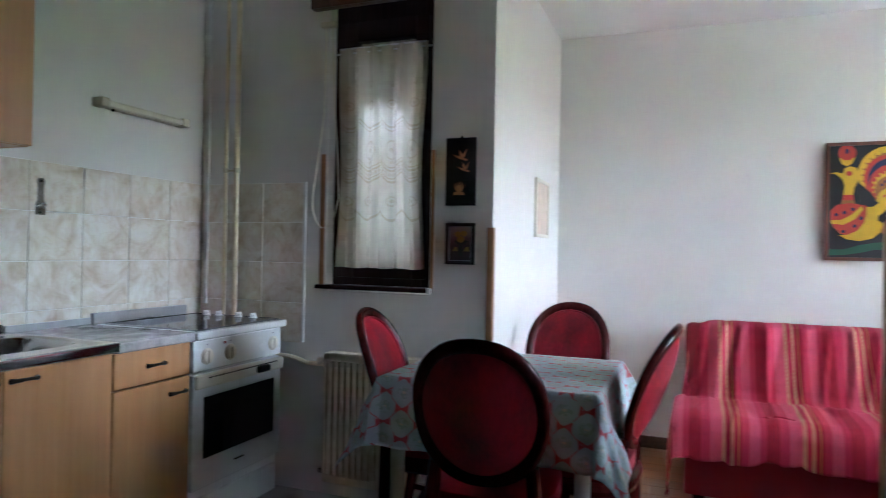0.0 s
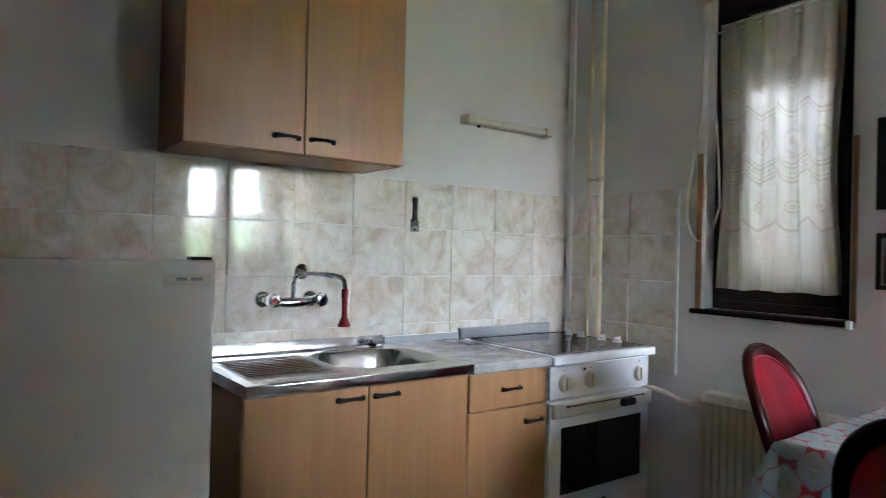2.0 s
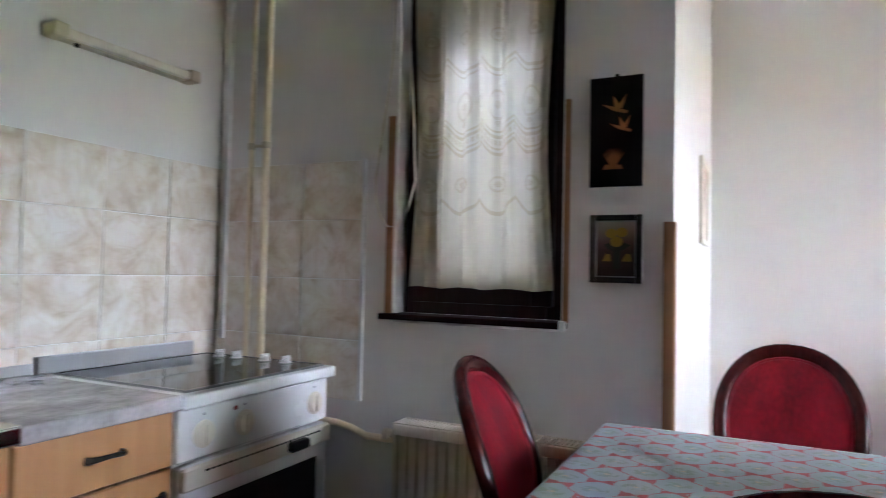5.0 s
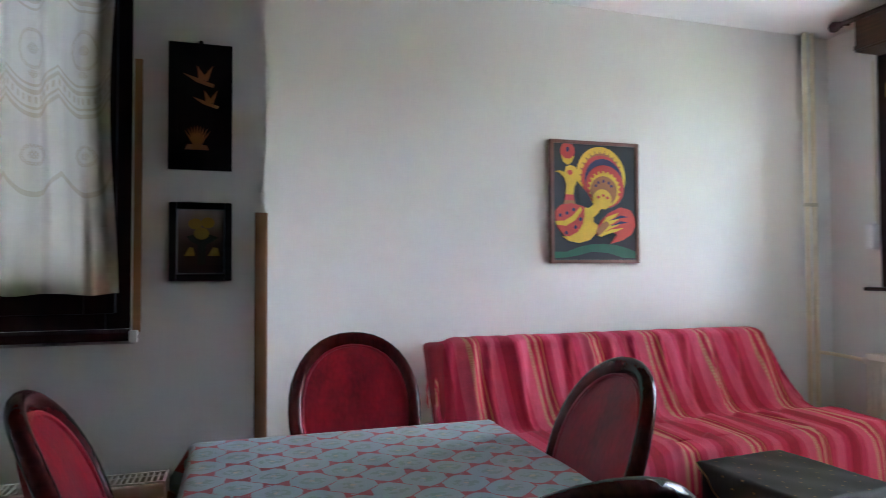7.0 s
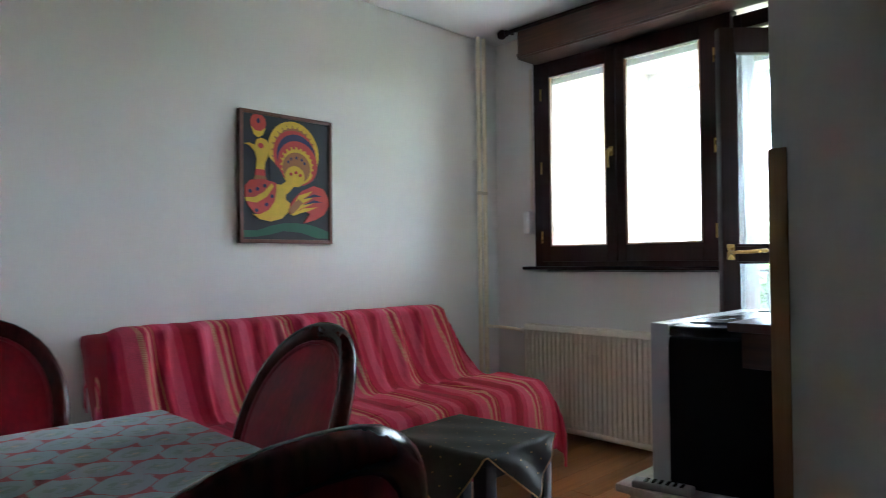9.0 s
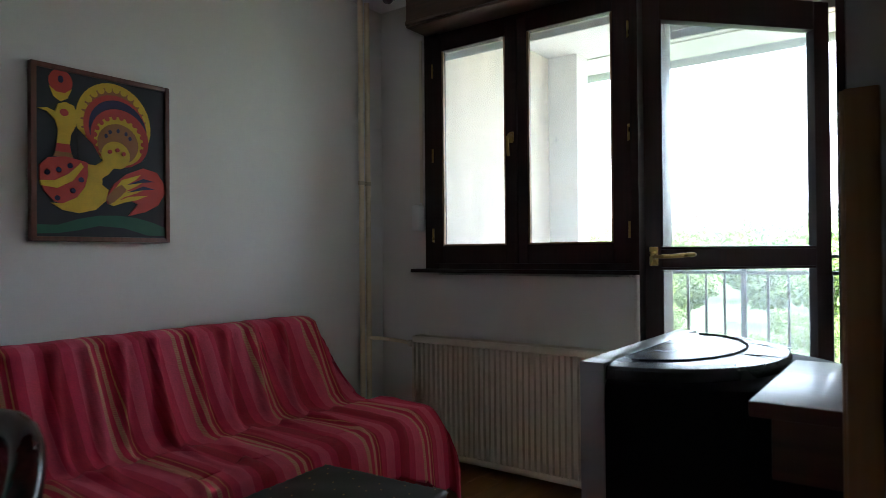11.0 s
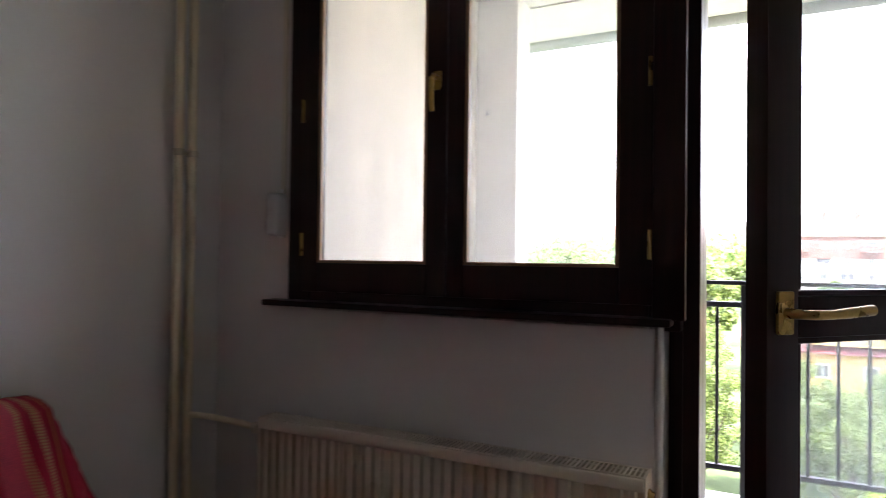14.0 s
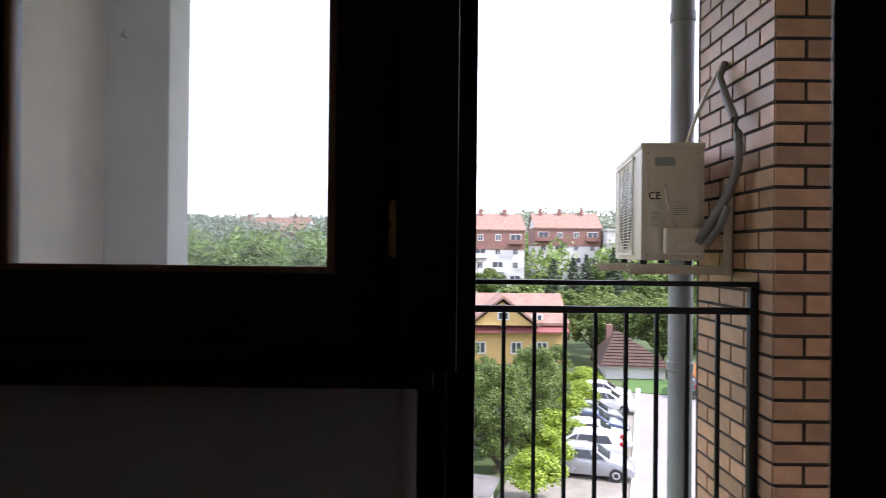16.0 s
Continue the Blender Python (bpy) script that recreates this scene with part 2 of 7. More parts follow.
def thing(name, label, category, at=(0, 0, 0), turn=0, group=""):
    ob = new(name)
    ob.matrix_basis = pose(*at, 0, 0, turn)
    ob.empty_display_size = 0.1
    return tagged(ob, label, category, group)


def solo(name, bm, mat, label, category, group="", smooth=35):
    return tagged(part(name, bm, mat, smooth=smooth), label, category, group)


def setting(name, bm, mat, label, category, smooth=None):
    return tagged(part(name, bm, mat, smooth=smooth), label, category, kind="structure")


def thicken(ob, t, offset=0):
    s = ob.modifiers.new("thickness", "SOLIDIFY")
    s.thickness, s.offset = t, offset
    return ob


def frame_bars(x0, x1, z0, z1, w, d, y=0.0):
    """The four bars of a frame in the plane y, w wide and d deep, as box dimensions."""
    return [(x0, x0 + w, y, y + d, z0, z1), (x1 - w, x1, y, y + d, z0, z1), (x0 + w, x1 - w, y, y + d, z0, z0 + w), (x0 + w, x1 - w, y, y + d, z1 - w, z1)]

# ---- the rooms ----
H = 2.70
setting("floor", boxes((-3.85, 1.95, -2.6, 4.8, -0.25, -0.012)), GROUT, "screed floor under boards and tiles", "floor")
setting("ceiling", boxes((-3.85, 1.95, -2.6, 4.8, H, H + 0.2)), CEILING, "flat white painted ceiling", "ceiling")
setting("wall_west", boxes((-3.85, -3.6, -2.6, 3.25, -0.01, H)), WALL, "white painted kitchen wall", "wall")
setting("wall_south", boxes((-3.6, -0.645, -2.6, -2.4, -0.01, H)), WALL, "white painted wall", "wall")
setting("wall_kitchen_north", boxes((-3.6, -2.812, 3.0, 3.25, -0.01, H), (-2.226, -1.92, 3.0, 3.25, -0.01, H), (-2.812, -2.226, 3.0, 3.25, -0.01, 1.03), (-2.812, -2.226, 3.0, 3.25, 2.6, H)), WALL, "white painted wall round a narrow window", "wall")
# unseen walls and roof, added to cut the daylight behind the kitchen window
setting("light_well", boxes((-4.4, -2.17, 4.6, 4.8, -0.01, 3.4), (-4.6, -4.4, 3.05, 4.8, -0.01, 2.73), (-4.4, -3.85, 3.05, 3.25, -0.01, 3.3), (-4.6, -2.17, 3.25, 4.8, 3.1, 3.3), (-4.4, -2.17, 3.25, 4.6, -0.2, -0.01)), WALL, "plain added walls and roof that dim the kitchen window", "wall")
setting("wall_step", boxes((-2.17, -1.92, 3.25, 4.54, -0.01, H)), WALL, "white painted return wall", "wall")
setting("wall_north", boxes((-2.17, 1.95, 4.54, 4.8, -0.01, H)), WALL, "white painted living room wall", "wall")
setting("wall_east", boxes((1.70, 1.95, 2.889, 4.54, -0.01, 1.06), (1.70, 1.95, 4.17, 4.54, 1.06, H), (1.70, 1.95, 1.85, 2.02, -0.01, H), (1.70, 1.95, 2.02, 4.17, 2.5, H)), WALL, "white painted wall under the balcony window", "wall")
setting("wall_south_living", boxes((-0.645, 1.95, 1.60, 1.85, -0.01, H)), WALL, "white painted wall behind the television", "wall")
setting("wall_hall_east", boxes((-0.645, -0.40, -2.6, 1.60, -0.01, H)), WALL, "white painted hall wall", "wall")

# ---- windows, balcony door ----
def glass_material(name, film):
    """Glass with a thin uneven film of dust that scatters the light behind it."""
    m, n, l, b = nodes_of(name)
    n.remove(b)
    out = n["Material Output"]
    clear = n.new("ShaderNodeBsdfTransparent")
    clear.inputs["Color"].default_value = (0.93, 0.95, 0.95, 1)
    gloss = n.new("ShaderNodeBsdfGlossy")
    gloss.inputs["Roughness"].default_value = 0.01
    dust = n.new("ShaderNodeBsdfTranslucent")
    dust.inputs["Color"].default_value = (0.72, 0.79, 0.84, 1)
    lw = n.new("ShaderNodeLayerWeight")
    pw = n.new("ShaderNodeMath")
    pw.operation = "POWER"
    pw.inputs[1].default_value = 4.0
    l.new(lw.outputs["Facing"], pw.inputs[0])
    fr = n.new("ShaderNodeMapRange")
    fr.inputs["To Min"].default_value, fr.inputs["To Max"].default_value = 0.035, 0.8
    l.new(pw.outputs["Value"], fr.inputs["Value"])
    dirt = noise_of(n, l, 5, 6)
    dm = n.new("ShaderNodeMapRange")
    dm.inputs["To Min"].default_value, dm.inputs["To Max"].default_value = film * 0.6, film * 1.4
    l.new(dirt.outputs["Fac"], dm.inputs["Value"])
    a, c = n.new("ShaderNodeMixShader"), n.new("ShaderNodeMixShader")
    l.new(dm.outputs["Result"], a.inputs["Fac"])
    l.new(clear.outputs["BSDF"], a.inputs[1])
    l.new(dust.outputs["BSDF"], a.inputs[2])
    l.new(fr.outputs["Result"], c.inputs["Fac"])
    l.new(a.outputs["Shader"], c.inputs[1])
    l.new(gloss.outputs["BSDF"], c.inputs[2])
    l.new(c.outputs["Shader"], out.inputs["Surface"])
    return m


GLASS = glass_material("window_glass", 0.09)
DOOR_GLASS = glass_material("hazy_door_glass", 0.2)


def pane(parent, dims, name="pane", mat=None):
    ob = part(name, boxes(dims), mat or GLASS, parent, smooth=None)
    ob.visible_shadow = False
    return ob


def bars(dims, bevel=0.004):
    return boxes(*dims, bevel=bevel)


def casement(parent, y0, y1, z0, z1, x, wy0, wy1, wz0, wz1):
    """One sash on the east wall with its glass between wy0 and wy1, wz0 and wz1; x is its room face."""
    s = part("sash", bars([(x, x + 0.05, y0, wy0, z0, z1), (x, x + 0.05, wy1, y1, z0, z1), (x, x + 0.05, wy0, wy1, z0, wz0), (x, x + 0.05, wy0, wy1, wz1, z1)]), DARK_WOOD, parent)
    part("bead", bars([(x + 0.004, x + 0.02, wy0, wy0 + 0.012, wz0, wz1), (x + 0.004, x + 0.02, wy1 - 0.012, wy1, wz0, wz1), (x + 0.004, x + 0.02, wy0 + 0.012, wy1 - 0.012, wz0, wz0 + 0.01)], 0.003), GUARD_WOOD, s, "worn edge of the glazing bead")
    pane(s, (x + 0.022, x + 0.026, wy0 - 0.003, wy1 + 0.003, wz0 - 0.003, wz1 + 0.003))
    return s


def lever(parent, x, y, z, drop=True):
    """A brass window lever on a plate, on a face that looks along -x."""
    part("plate", boxes((x - 0.008, x, y - 0.014, y + 0.014, z - 0.03, z + 0.03), bevel=0.003), BRASS, parent, "worn brass plate")
    pts = [(x - 0.004, y, z + 0.008), (x - 0.034, y, z + 0.008), (x - 0.045, y, z - 0.002), (x - 0.047, y, z - 0.03), (x - 0.045, y, z - 0.075), (x - 0.04, y, z - 0.105)]
    part("lever", tube(bmesh.new(), pts, 0.0085, 10, taper=[1, 1, 1.1, 1, 1.05, 0.9]), BRASS, parent, "worn brass lever handle")


def balcony_window():
    w = tagged(thing("window_2", "dark-stained two-sash wooden window onto the balcony", "window"), kind="structure")
    f = bars([(1.695, 1.78, 4.10, 4.192, 1.078, 2.5), (1.70, 1.80, 2.845, 2.93, 1.045, 2.5), (1.70, 1.78, 2.93, 4.10, 1.045, 1.13), (1.70, 1.78, 2.93, 4.10, 2.42, 2.5)])
    part("window_frame", f, DARK_WOOD, w)
    a = casement(w, 3.545, 4.115, 1.115, 2.44, 1.672, 3.615, 4.05, 1.216, 2.36)
    b = casement(w, 2.915, 3.540, 1.115, 2.44, 1.672, 3.005, 3.483, 1.216, 2.36)
    lever(a, 1.672, 3.575, 1.80)
    for sash, y in ((a, 4.108), (b, 2.922)):
        for z in (1.28, 1.75, 2.25):
            part("hinge", tube(bmesh.new(), [(1.664, y, z - 0.04), (1.664, y, z + 0.04)], 0.006, 8), BRASS, sash, "brass hinge pin")
    bm = bmesh.new()
    box(bm, 1.625, 1.70, 2.862, 4.255, 1.062, 1.083, 0.006, 2)
    part("window_sill", bm, DARK_WOOD, w)
    slat = bmesh.new()
    for i in range(2):
        box(slat, 1.80, 1.812, 2.86, 4.12, 2.345 + i * 0.045, 2.387 + i * 0.045, 0.004, 1)
    part("roller_shutter", slat, OFFWHITE_PLASTIC, w, "pale slats of the raised roller shutter")
    return w


balcony_window()

bx = thing("shutter_box", "brown wooden roller shutter box above the balcony window", "shutter box", (1.5, 2.0, 2.475))
part("front_board", boxes((0.0, 0.018, -0.14, 2.17, 0.0, 0.215), bevel=0.004), SHUTTER_WOOD, bx)
part("bottom_board", boxes((0.018, 0.195, -0.14, 2.17, 0.0, 0.018), bevel=0.002), SHUTTER_WOOD, bx)
part("end_board", boxes((0.018, 0.195, 2.152, 2.17, 0.018, 0.215), bevel=0.002), SHUTTER_WOOD, bx)
part("moulding", boxes((-0.012, 0.0, -0.14, 2.17, 0.012, 0.035), (-0.008, 0.0, -0.14, 2.17, 0.185, 0.215), bevel=0.003), SHUTTER_WOOD, bx)
cr = thing("curtain_rail", "dark round wooden curtain rail near the ceiling", "curtain rail", (1.45, 2.0, 2.655))
part("rod", rod((0, -0.1, 0), (0, 2.23, 0), 0.014, 14), DARK_WOOD, cr)
part("finial", lathe(bmesh.new(), [(0.014, 2.21), (0.022, 2.222), (0.016, 2.23), (0.03, 2.25), (0.033, 2.265), (0.026, 2.285), (0.0, 2.293)], 16, axis="y"), DARK_WOOD, cr)
part("bracket", boxes((0.0, 0.052, 2.2, 2.215, -0.006, 0.006), bevel=0.002), DARK_WOOD, cr)
st = thing("shutter_strap", "grey roller shutter strap with white plastic winder", "strap winder", (1.69, 4.215, 1.3))
part("strap", boxes((-0.005, 0.0, -0.012, 0.008, 0.165, 1.155)), OFFWHITE_PLASTIC, st)
bm = bmesh.new()
box(bm, -0.06, 0.008, -0.020, 0.036, 0.01, 0.165, 0.024, 4)
part("winder", bm, WHITE_PLASTIC, st)
for z in (0.012, 0.173):
    part("screw_tab", lathe(bmesh.new(), [(0.008, 0.008), (0.008, -0.01), (0, -0.011)], 10, (0, 0, z), "x"), WHITE_PLASTIC, st)

setting("corner_bead", rod((1.70, 2.899, 0.0), (1.70, 2.899, 1.061), 0.012, 12), WALL, "worn white plaster corner beside the balcony door", "trim")

# the glazed balcony door, half open into the room
df = tagged(thing("door_1", "dark-stained door frame and half-open glazed balcony door", "door"), kind="structure")
part("door_frame", bars([(1.735, 1.80, 2.80, 2.844, 0.07, 2.46), (1.735, 1.80, 2.02, 2.065, 0.07, 2.46), (1.735, 1.80, 2.065, 2.80, 2.38, 2.46), (1.69, 1.93, 2.02, 2.86, -0.01, 0.07)]), DARK_WOOD, df)
part("frame_lining", bars([(1.80, 1.94, 2.802, 2.84, 0.07, 2.46), (1.80, 1.94, 2.02, 2.05, 0.07, 2.46), (1.80, 1.86, 2.844, 2.888, 0.0, 1.05), (1.66, 1.70, 2.83, 2.914, 1.078, 2.46)]), DARK_WOOD, df)
bm = bmesh.new()
for i in range(4):
    box(bm, 1.80, 1.812, 2.06, 2.76, 2.20 + i * 0.045, 2.242 + i * 0.045, 0.004, 1)
part("roller_shutter", bm, OFFWHITE_PLASTIC, df, "pale slats of the raised roller shutter")
L = 0.815
leaf = part("door_leaf", bars([(0, 0.07, -0.046, 0, 0.085, 2.17), (L - 0.07, L, -0.046, 0, 0.085, 2.17), (0.07, L - 0.07, -0.046, 0, 0.085, 0.30), (0.07, L - 0.07, -0.046, 0, 1.11, 1.18), (0.07, L - 0.07, -0.046, 0, 2.055, 2.17)]), DARK_WOOD, df, "half-open dark wooden door leaf")
leaf.matrix_basis = pose(1.631, 2.078, 0, 0, 0, 137.3)
pane(leaf, (0.068, L - 0.068, -0.042, -0.038, 0.297, 1.112), mat=DOOR_GLASS)
pane(leaf, (0.068, L - 0.068, -0.042, -0.038, 1.178, 2.058), mat=DOOR_GLASS)
part("bead", bars([(0.07, L - 0.07, -0.02, -0.004, 1.18, 1.19), (0.07, L - 0.07, -0.02, -0.004, 1.10, 1.11), (L - 0.08, L - 0.07, -0.02, -0.004, 1.19, 2.055), (L - 0.08, L - 0.07, -0.02, -0.004, 0.30, 1.10)], 0.003), DARK_WOOD, leaf)
hx, hz = L - 0.034, 1.153
part("handle_plate", boxes((hx - 0.017, hx + 0.017, 0.0, 0.009, hz - 0.036, hz + 0.036), bevel=0.004), BRASS, leaf, "worn brass handle plate")
part("door_handle", tube(bmesh.new(), [(hx, 0.005, hz), (hx, 0.04, hz), (hx - 0.012, 0.052, hz), (hx - 0.04, 0.054, hz), (hx - 0.09, 0.055, hz + 0.003), (hx - 0.135, 0.053, hz + 0.006), (hx - 0.145, 0.045, hz + 0.006)], 0.0078, 12, taper=[1.2, 1, 1, 0.95, 1.15, 1.2, 0.9]), BRASS, leaf, "worn brass door handle")


# ---- the narrow kitchen window with its curtain ----
def kitchen_window():
    w = tagged(thing("window_1", "narrow dark-stained wooden kitchen window with lowered shutter", "window"), kind="structure")
    X0, X1 = -2.812, -2.226
    part("window_frame", bars([(X0 + 0.008, X0 + 0.075, 3.07, 3.13, 1.06, 2.6), (X1 - 0.075, X1 - 0.008, 3.07, 3.13, 1.06, 2.6), (X0 + 0.075, X1 - 0.075, 3.07, 3.13, 1.06, 1.12), (X0 + 0.075, X1 - 0.075, 3.07, 3.13, 2.36, 2.6)]), DARK_WOOD, w)
    part("reveal_lining", boxes((X0, X0 + 0.008, 3.002, 3.25, 1.06, 2.6), (X1 - 0.008, X1, 3.002, 3.25, 1.06, 2.6)), WALL, w, "white painted reveal")
    s = part("sash", bars([(X0 + 0.05, -2.67, 3.045, 3.095, 1.1, 2.4), (-2.345, X1 - 0.05, 3.045, 3.095, 1.1, 2.4), (-2.67, -2.345, 3.045, 3.095, 1.1, 1.185), (-2.67, -2.345, 3.045, 3.095, 2.3, 2.4)]), DARK_WOOD, w)
    pane(s, (-2.673, -2.342, 3.068, 3.072, 1.182, 2.303))
    bm = bmesh.new()
    for i in range(13):
        box(bm, X0 + 0.016, X1 - 0.016, 3.19, 3.20, 2.005 + i * 0.045, 2.047 + i * 0.045, 0.004, 1)
    part("roller_shutter", bm, OFFWHITE_PLASTIC, w, "half-lowered roller shutter")
    bm = bmesh.new()
    box(bm, -2.848, -2.215, 2.965, 3.07, 1.040, 1.060, 0.005, 2)
    part("window_sill", bm, SILL_WOOD, w)
    part("sill_cap", boxes((-2.232, -2.214, 2.963, 2.985, 1.036, 1.064), bevel=0.002), WHITE_PLASTIC, w, "white plastic sill end cap")
    for x0, x1 in ((-2.838, -2.812), (-2.228, -2.210)):
        part("corner_guard", boxes((x0, x1, 2.992, 2.9995, 1.058, 1.724), bevel=0.002), GUARD_WOOD, w, "light brown wooden corner guard")


kitchen_window()
b1 = thing("kitchen_shutter_box", "brown wooden roller shutter box over the kitchen window", "shutter box", (-2.89, 2.95, 2.46))
part("front_board", boxes((0, 0.70, 0.0, 0.016, 0, 0.23), bevel=0.004), SHUTTER_WOOD, b1)
part("bottom_board", boxes((0, 0.70, 0.016, 0.049, 0, 0.016), bevel=0.002), SHUTTER_WOOD, b1)
s1 = thing("kitchen_shutter_strap", "pale roller shutter strap hanging beside the kitchen window", "strap", (-2.86, 2.985, 1.45))
part("strap", tube(bmesh.new(), [(0.04, 0.0, 0.93), (0.045, 0.0, 0.86), (0.039, 0.0, 0.476), (0.012, -0.003, 0.26), (-0.015, -0.006, 0.064), (-0.012, -0.008, -0.01), (0.008, -0.01, -0.066), (0.04, -0.012, -0.102), (0.075, -0.012, -0.102), (0.113, -0.012, -0.05), (0.14, -0.012, 0.045), (0.13, -0.012, 0.25), (0.104, -0.01, 0.54), (0.087, -0.008, 0.848), (0.085, -0.008, 0.93)], 0.0065, 8, flat=0.3), OFFWHITE_PLASTIC, s1)
part("guide", boxes((0.02, 0.105, -0.022, 0.012, 0.915, 0.94), bevel=0.004), OFFWHITE_PLASTIC, s1, "cream plastic strap guide")


def curtain_material():
    """Sheer cotton with rows of embroidered scallops and small eyelets."""
    m, n, l, b = nodes_of("lace_curtain", 0.9)
    n.remove(b)
    out = n["Material Output"]
    uv = n.new("ShaderNodeUVMap")
    sep = n.new("ShaderNodeSeparateXYZ")
    l.new(uv.outputs["UV"], sep.inputs["Vector"])

    def calc(op, a, c=None, d=None):
        x = n.new("ShaderNodeMath")
        x.operation = op
        for i, v in enumerate((a, c, d)):
            if v is not None:
                if isinstance(v, (int, float)):
                    x.inputs[i].default_value = v
                else:
                    l.new(v, x.inputs[i])
        return x.outputs["Value"]
    u, v = sep.outputs["X"], sep.outputs["Y"]
    arch = calc("ABSOLUTE", calc("SINE", calc("MULTIPLY", u, math.pi * 4)))
    low = calc("SUBTRACT", v, calc("MULTIPLY", calc("SUBTRACT", 1.0, arch), 0.045))
    bands = None
    for at, wide in ((0.215, 0.006), (0.385, 0.005), (0.40, 0.003), (0.435, 0.005), (0.45, 0.003), (0.615, 0.003), (0.632, 0.005)):
        k = calc("COMPARE", low, at, wide)
        bands = k if bands is None else calc("MAXIMUM", bands, k)
    cu = calc("SUBTRACT", calc("FRACT", calc("MULTIPLY", u, 4.0)), 0.5)
    dots = None
    for at, size, hollow, tall in ((0.30, 0.024, 0.016, 1.0), (0.30, 0.009, 0.0, 1.0), (0.735, 0.022, 0.015, 1.0), (0.735, 0.008, 0.0, 1.0), (0.53, 0.027, 0.022, 0.6), (0.53, 0.010, 0.0, 0.8), (0.475, 0.009, 0.0, 1.0), (0.82, 0.008, 0.0, 1.0)):
        dy = calc("MULTIPLY", calc("SUBTRACT", v, at), tall)
        dx = calc("MULTIPLY", cu, 0.11)
        far = calc("SQRT", calc("ADD", calc("MULTIPLY", dx, dx), calc("MULTIPLY", dy, dy)))
        k = calc("MULTIPLY", calc("LESS_THAN", far, size), calc("GREATER_THAN", far, hollow))
        dots = k if dots is None else calc("MAXIMUM", dots, k)
    eye = calc("MULTIPLY", calc("LESS_THAN", calc("ABSOLUTE", calc("SUBTRACT", low, 0.418)), 0.007), calc("GREATER_THAN", calc("SINE", calc("MULTIPLY", u, 260.0)), 0.2))
    weave = noise_of(n, l, 300, 2)
    lace = calc("GREATER_THAN", calc("MULTIPLY", calc("SINE", calc("MULTIPLY", u, 520.0)), calc("SINE", calc("MULTIPLY", v, 620.0))), -0.25)
    stitched = calc("MAXIMUM", calc("MAXIMUM", bands, calc("MULTIPLY", dots, lace)), eye)
    solid = calc("ADD", 0.74, calc("MULTIPLY", stitched, 0.22))
    solid = calc("SUBTRACT", solid, calc("MULTIPLY", weave.outputs["Fac"], 0.05))
    tint = n.new("ShaderNodeMix")
    tint.data_type = "RGBA"
    tint.inputs["A"].default_value, tint.inputs["B"].default_value = (0.86, 0.79, 0.64, 1), (0.56, 0.49, 0.36, 1)
    l.new(stitched, tint.inputs["Factor"])
    clear, diff, trans = n.new("ShaderNodeBsdfTransparent"), n.new("ShaderNodeBsdfDiffuse"), n.new("ShaderNodeBsdfTranslucent")
    l.new(tint.outputs["Result"], diff.inputs["Color"])
    l.new(tint.outputs["Result"], trans.inputs["Color"])
    a, c = n.new("ShaderNodeMixShader"), n.new("ShaderNodeMixShader")
    a.inputs["Fac"].default_value = 0.4
    l.new(diff.outputs["BSDF"], a.inputs[1])
    l.new(trans.outputs["BSDF"], a.inputs[2])
    l.new(solid, c.inputs["Fac"])
    l.new(clear.outputs["BSDF"], c.inputs[1])
    l.new(a.outputs["Shader"], c.inputs[2])
    l.new(c.outputs["Shader"], out.inputs["Surface"])
    return m


def curtain():
    c = thing("lace_curtain", "cream lace curtain with scalloped embroidery in the kitchen window", "curtain", (-2.511, 3.024, 1.15))
    bm = bmesh.new()
    nu, nv = 110, 40
    uvl = bm.loops.layers.uv.new("UVMap")
    grid = []
    for i in range(nu + 1):
        u = i / nu
        col = []
        for j in range(nv + 1):
            v = j / nv
            spread = 0.249 - 0.02 * math.sin(math.pi * v) ** 2
            x = (u - 0.5) * 2 * spread + 0.004 * math.sin(v * 7 + u * 9)
            amp = 0.008 + 0.007 * (1 - v)
            y = amp * (math.sin(u * 41 + 0.8 * math.sin(v * 2.3)) + 0.5 * math.sin(u * 67 + 1.3 + v)) - 0.012
            z = 1.105 * v + 0.003 * math.sin(u * 20) * (1 - v)
            col.append(bm.verts.new((x, y, z)))
        grid.append(col)
    for i in range(nu):
        for j in range(nv):
            f = bm.faces.new((grid[i][j], grid[i + 1][j], grid[i + 1][j + 1], grid[i][j + 1]))
            for loop, (a, b) in zip(f.loops, ((i, j), (i + 1, j), (i + 1, j + 1), (i, j + 1))):
                loop[uvl].uv = (a / nu, b / nv)
    part("cloth", bm, curtain_material(), c, smooth=180)
    part("rod", rod((-0.27, -0.002, 1.085), (0.26, -0.002, 1.085), 0.005, 10), WHITE_PLASTIC, c, "thin white curtain rod")
    part("hem", tube(bmesh.new(), [(-0.24 + 0.048 * k, -0.012 + 0.004 * math.sin(k * 2.1), 1.106) for k in range(11)], 0.005, 6), WHITE_PLASTIC, c, "gathered top hem")


curtain()


# ---- corner guards, skirting, pictures' wall fittings ----
def guard(label, dims):
    return tagged(part("corner_guard", boxes(*dims, bevel=0.003), GUARD_WOOD), label, "corner guard", kind="structure")


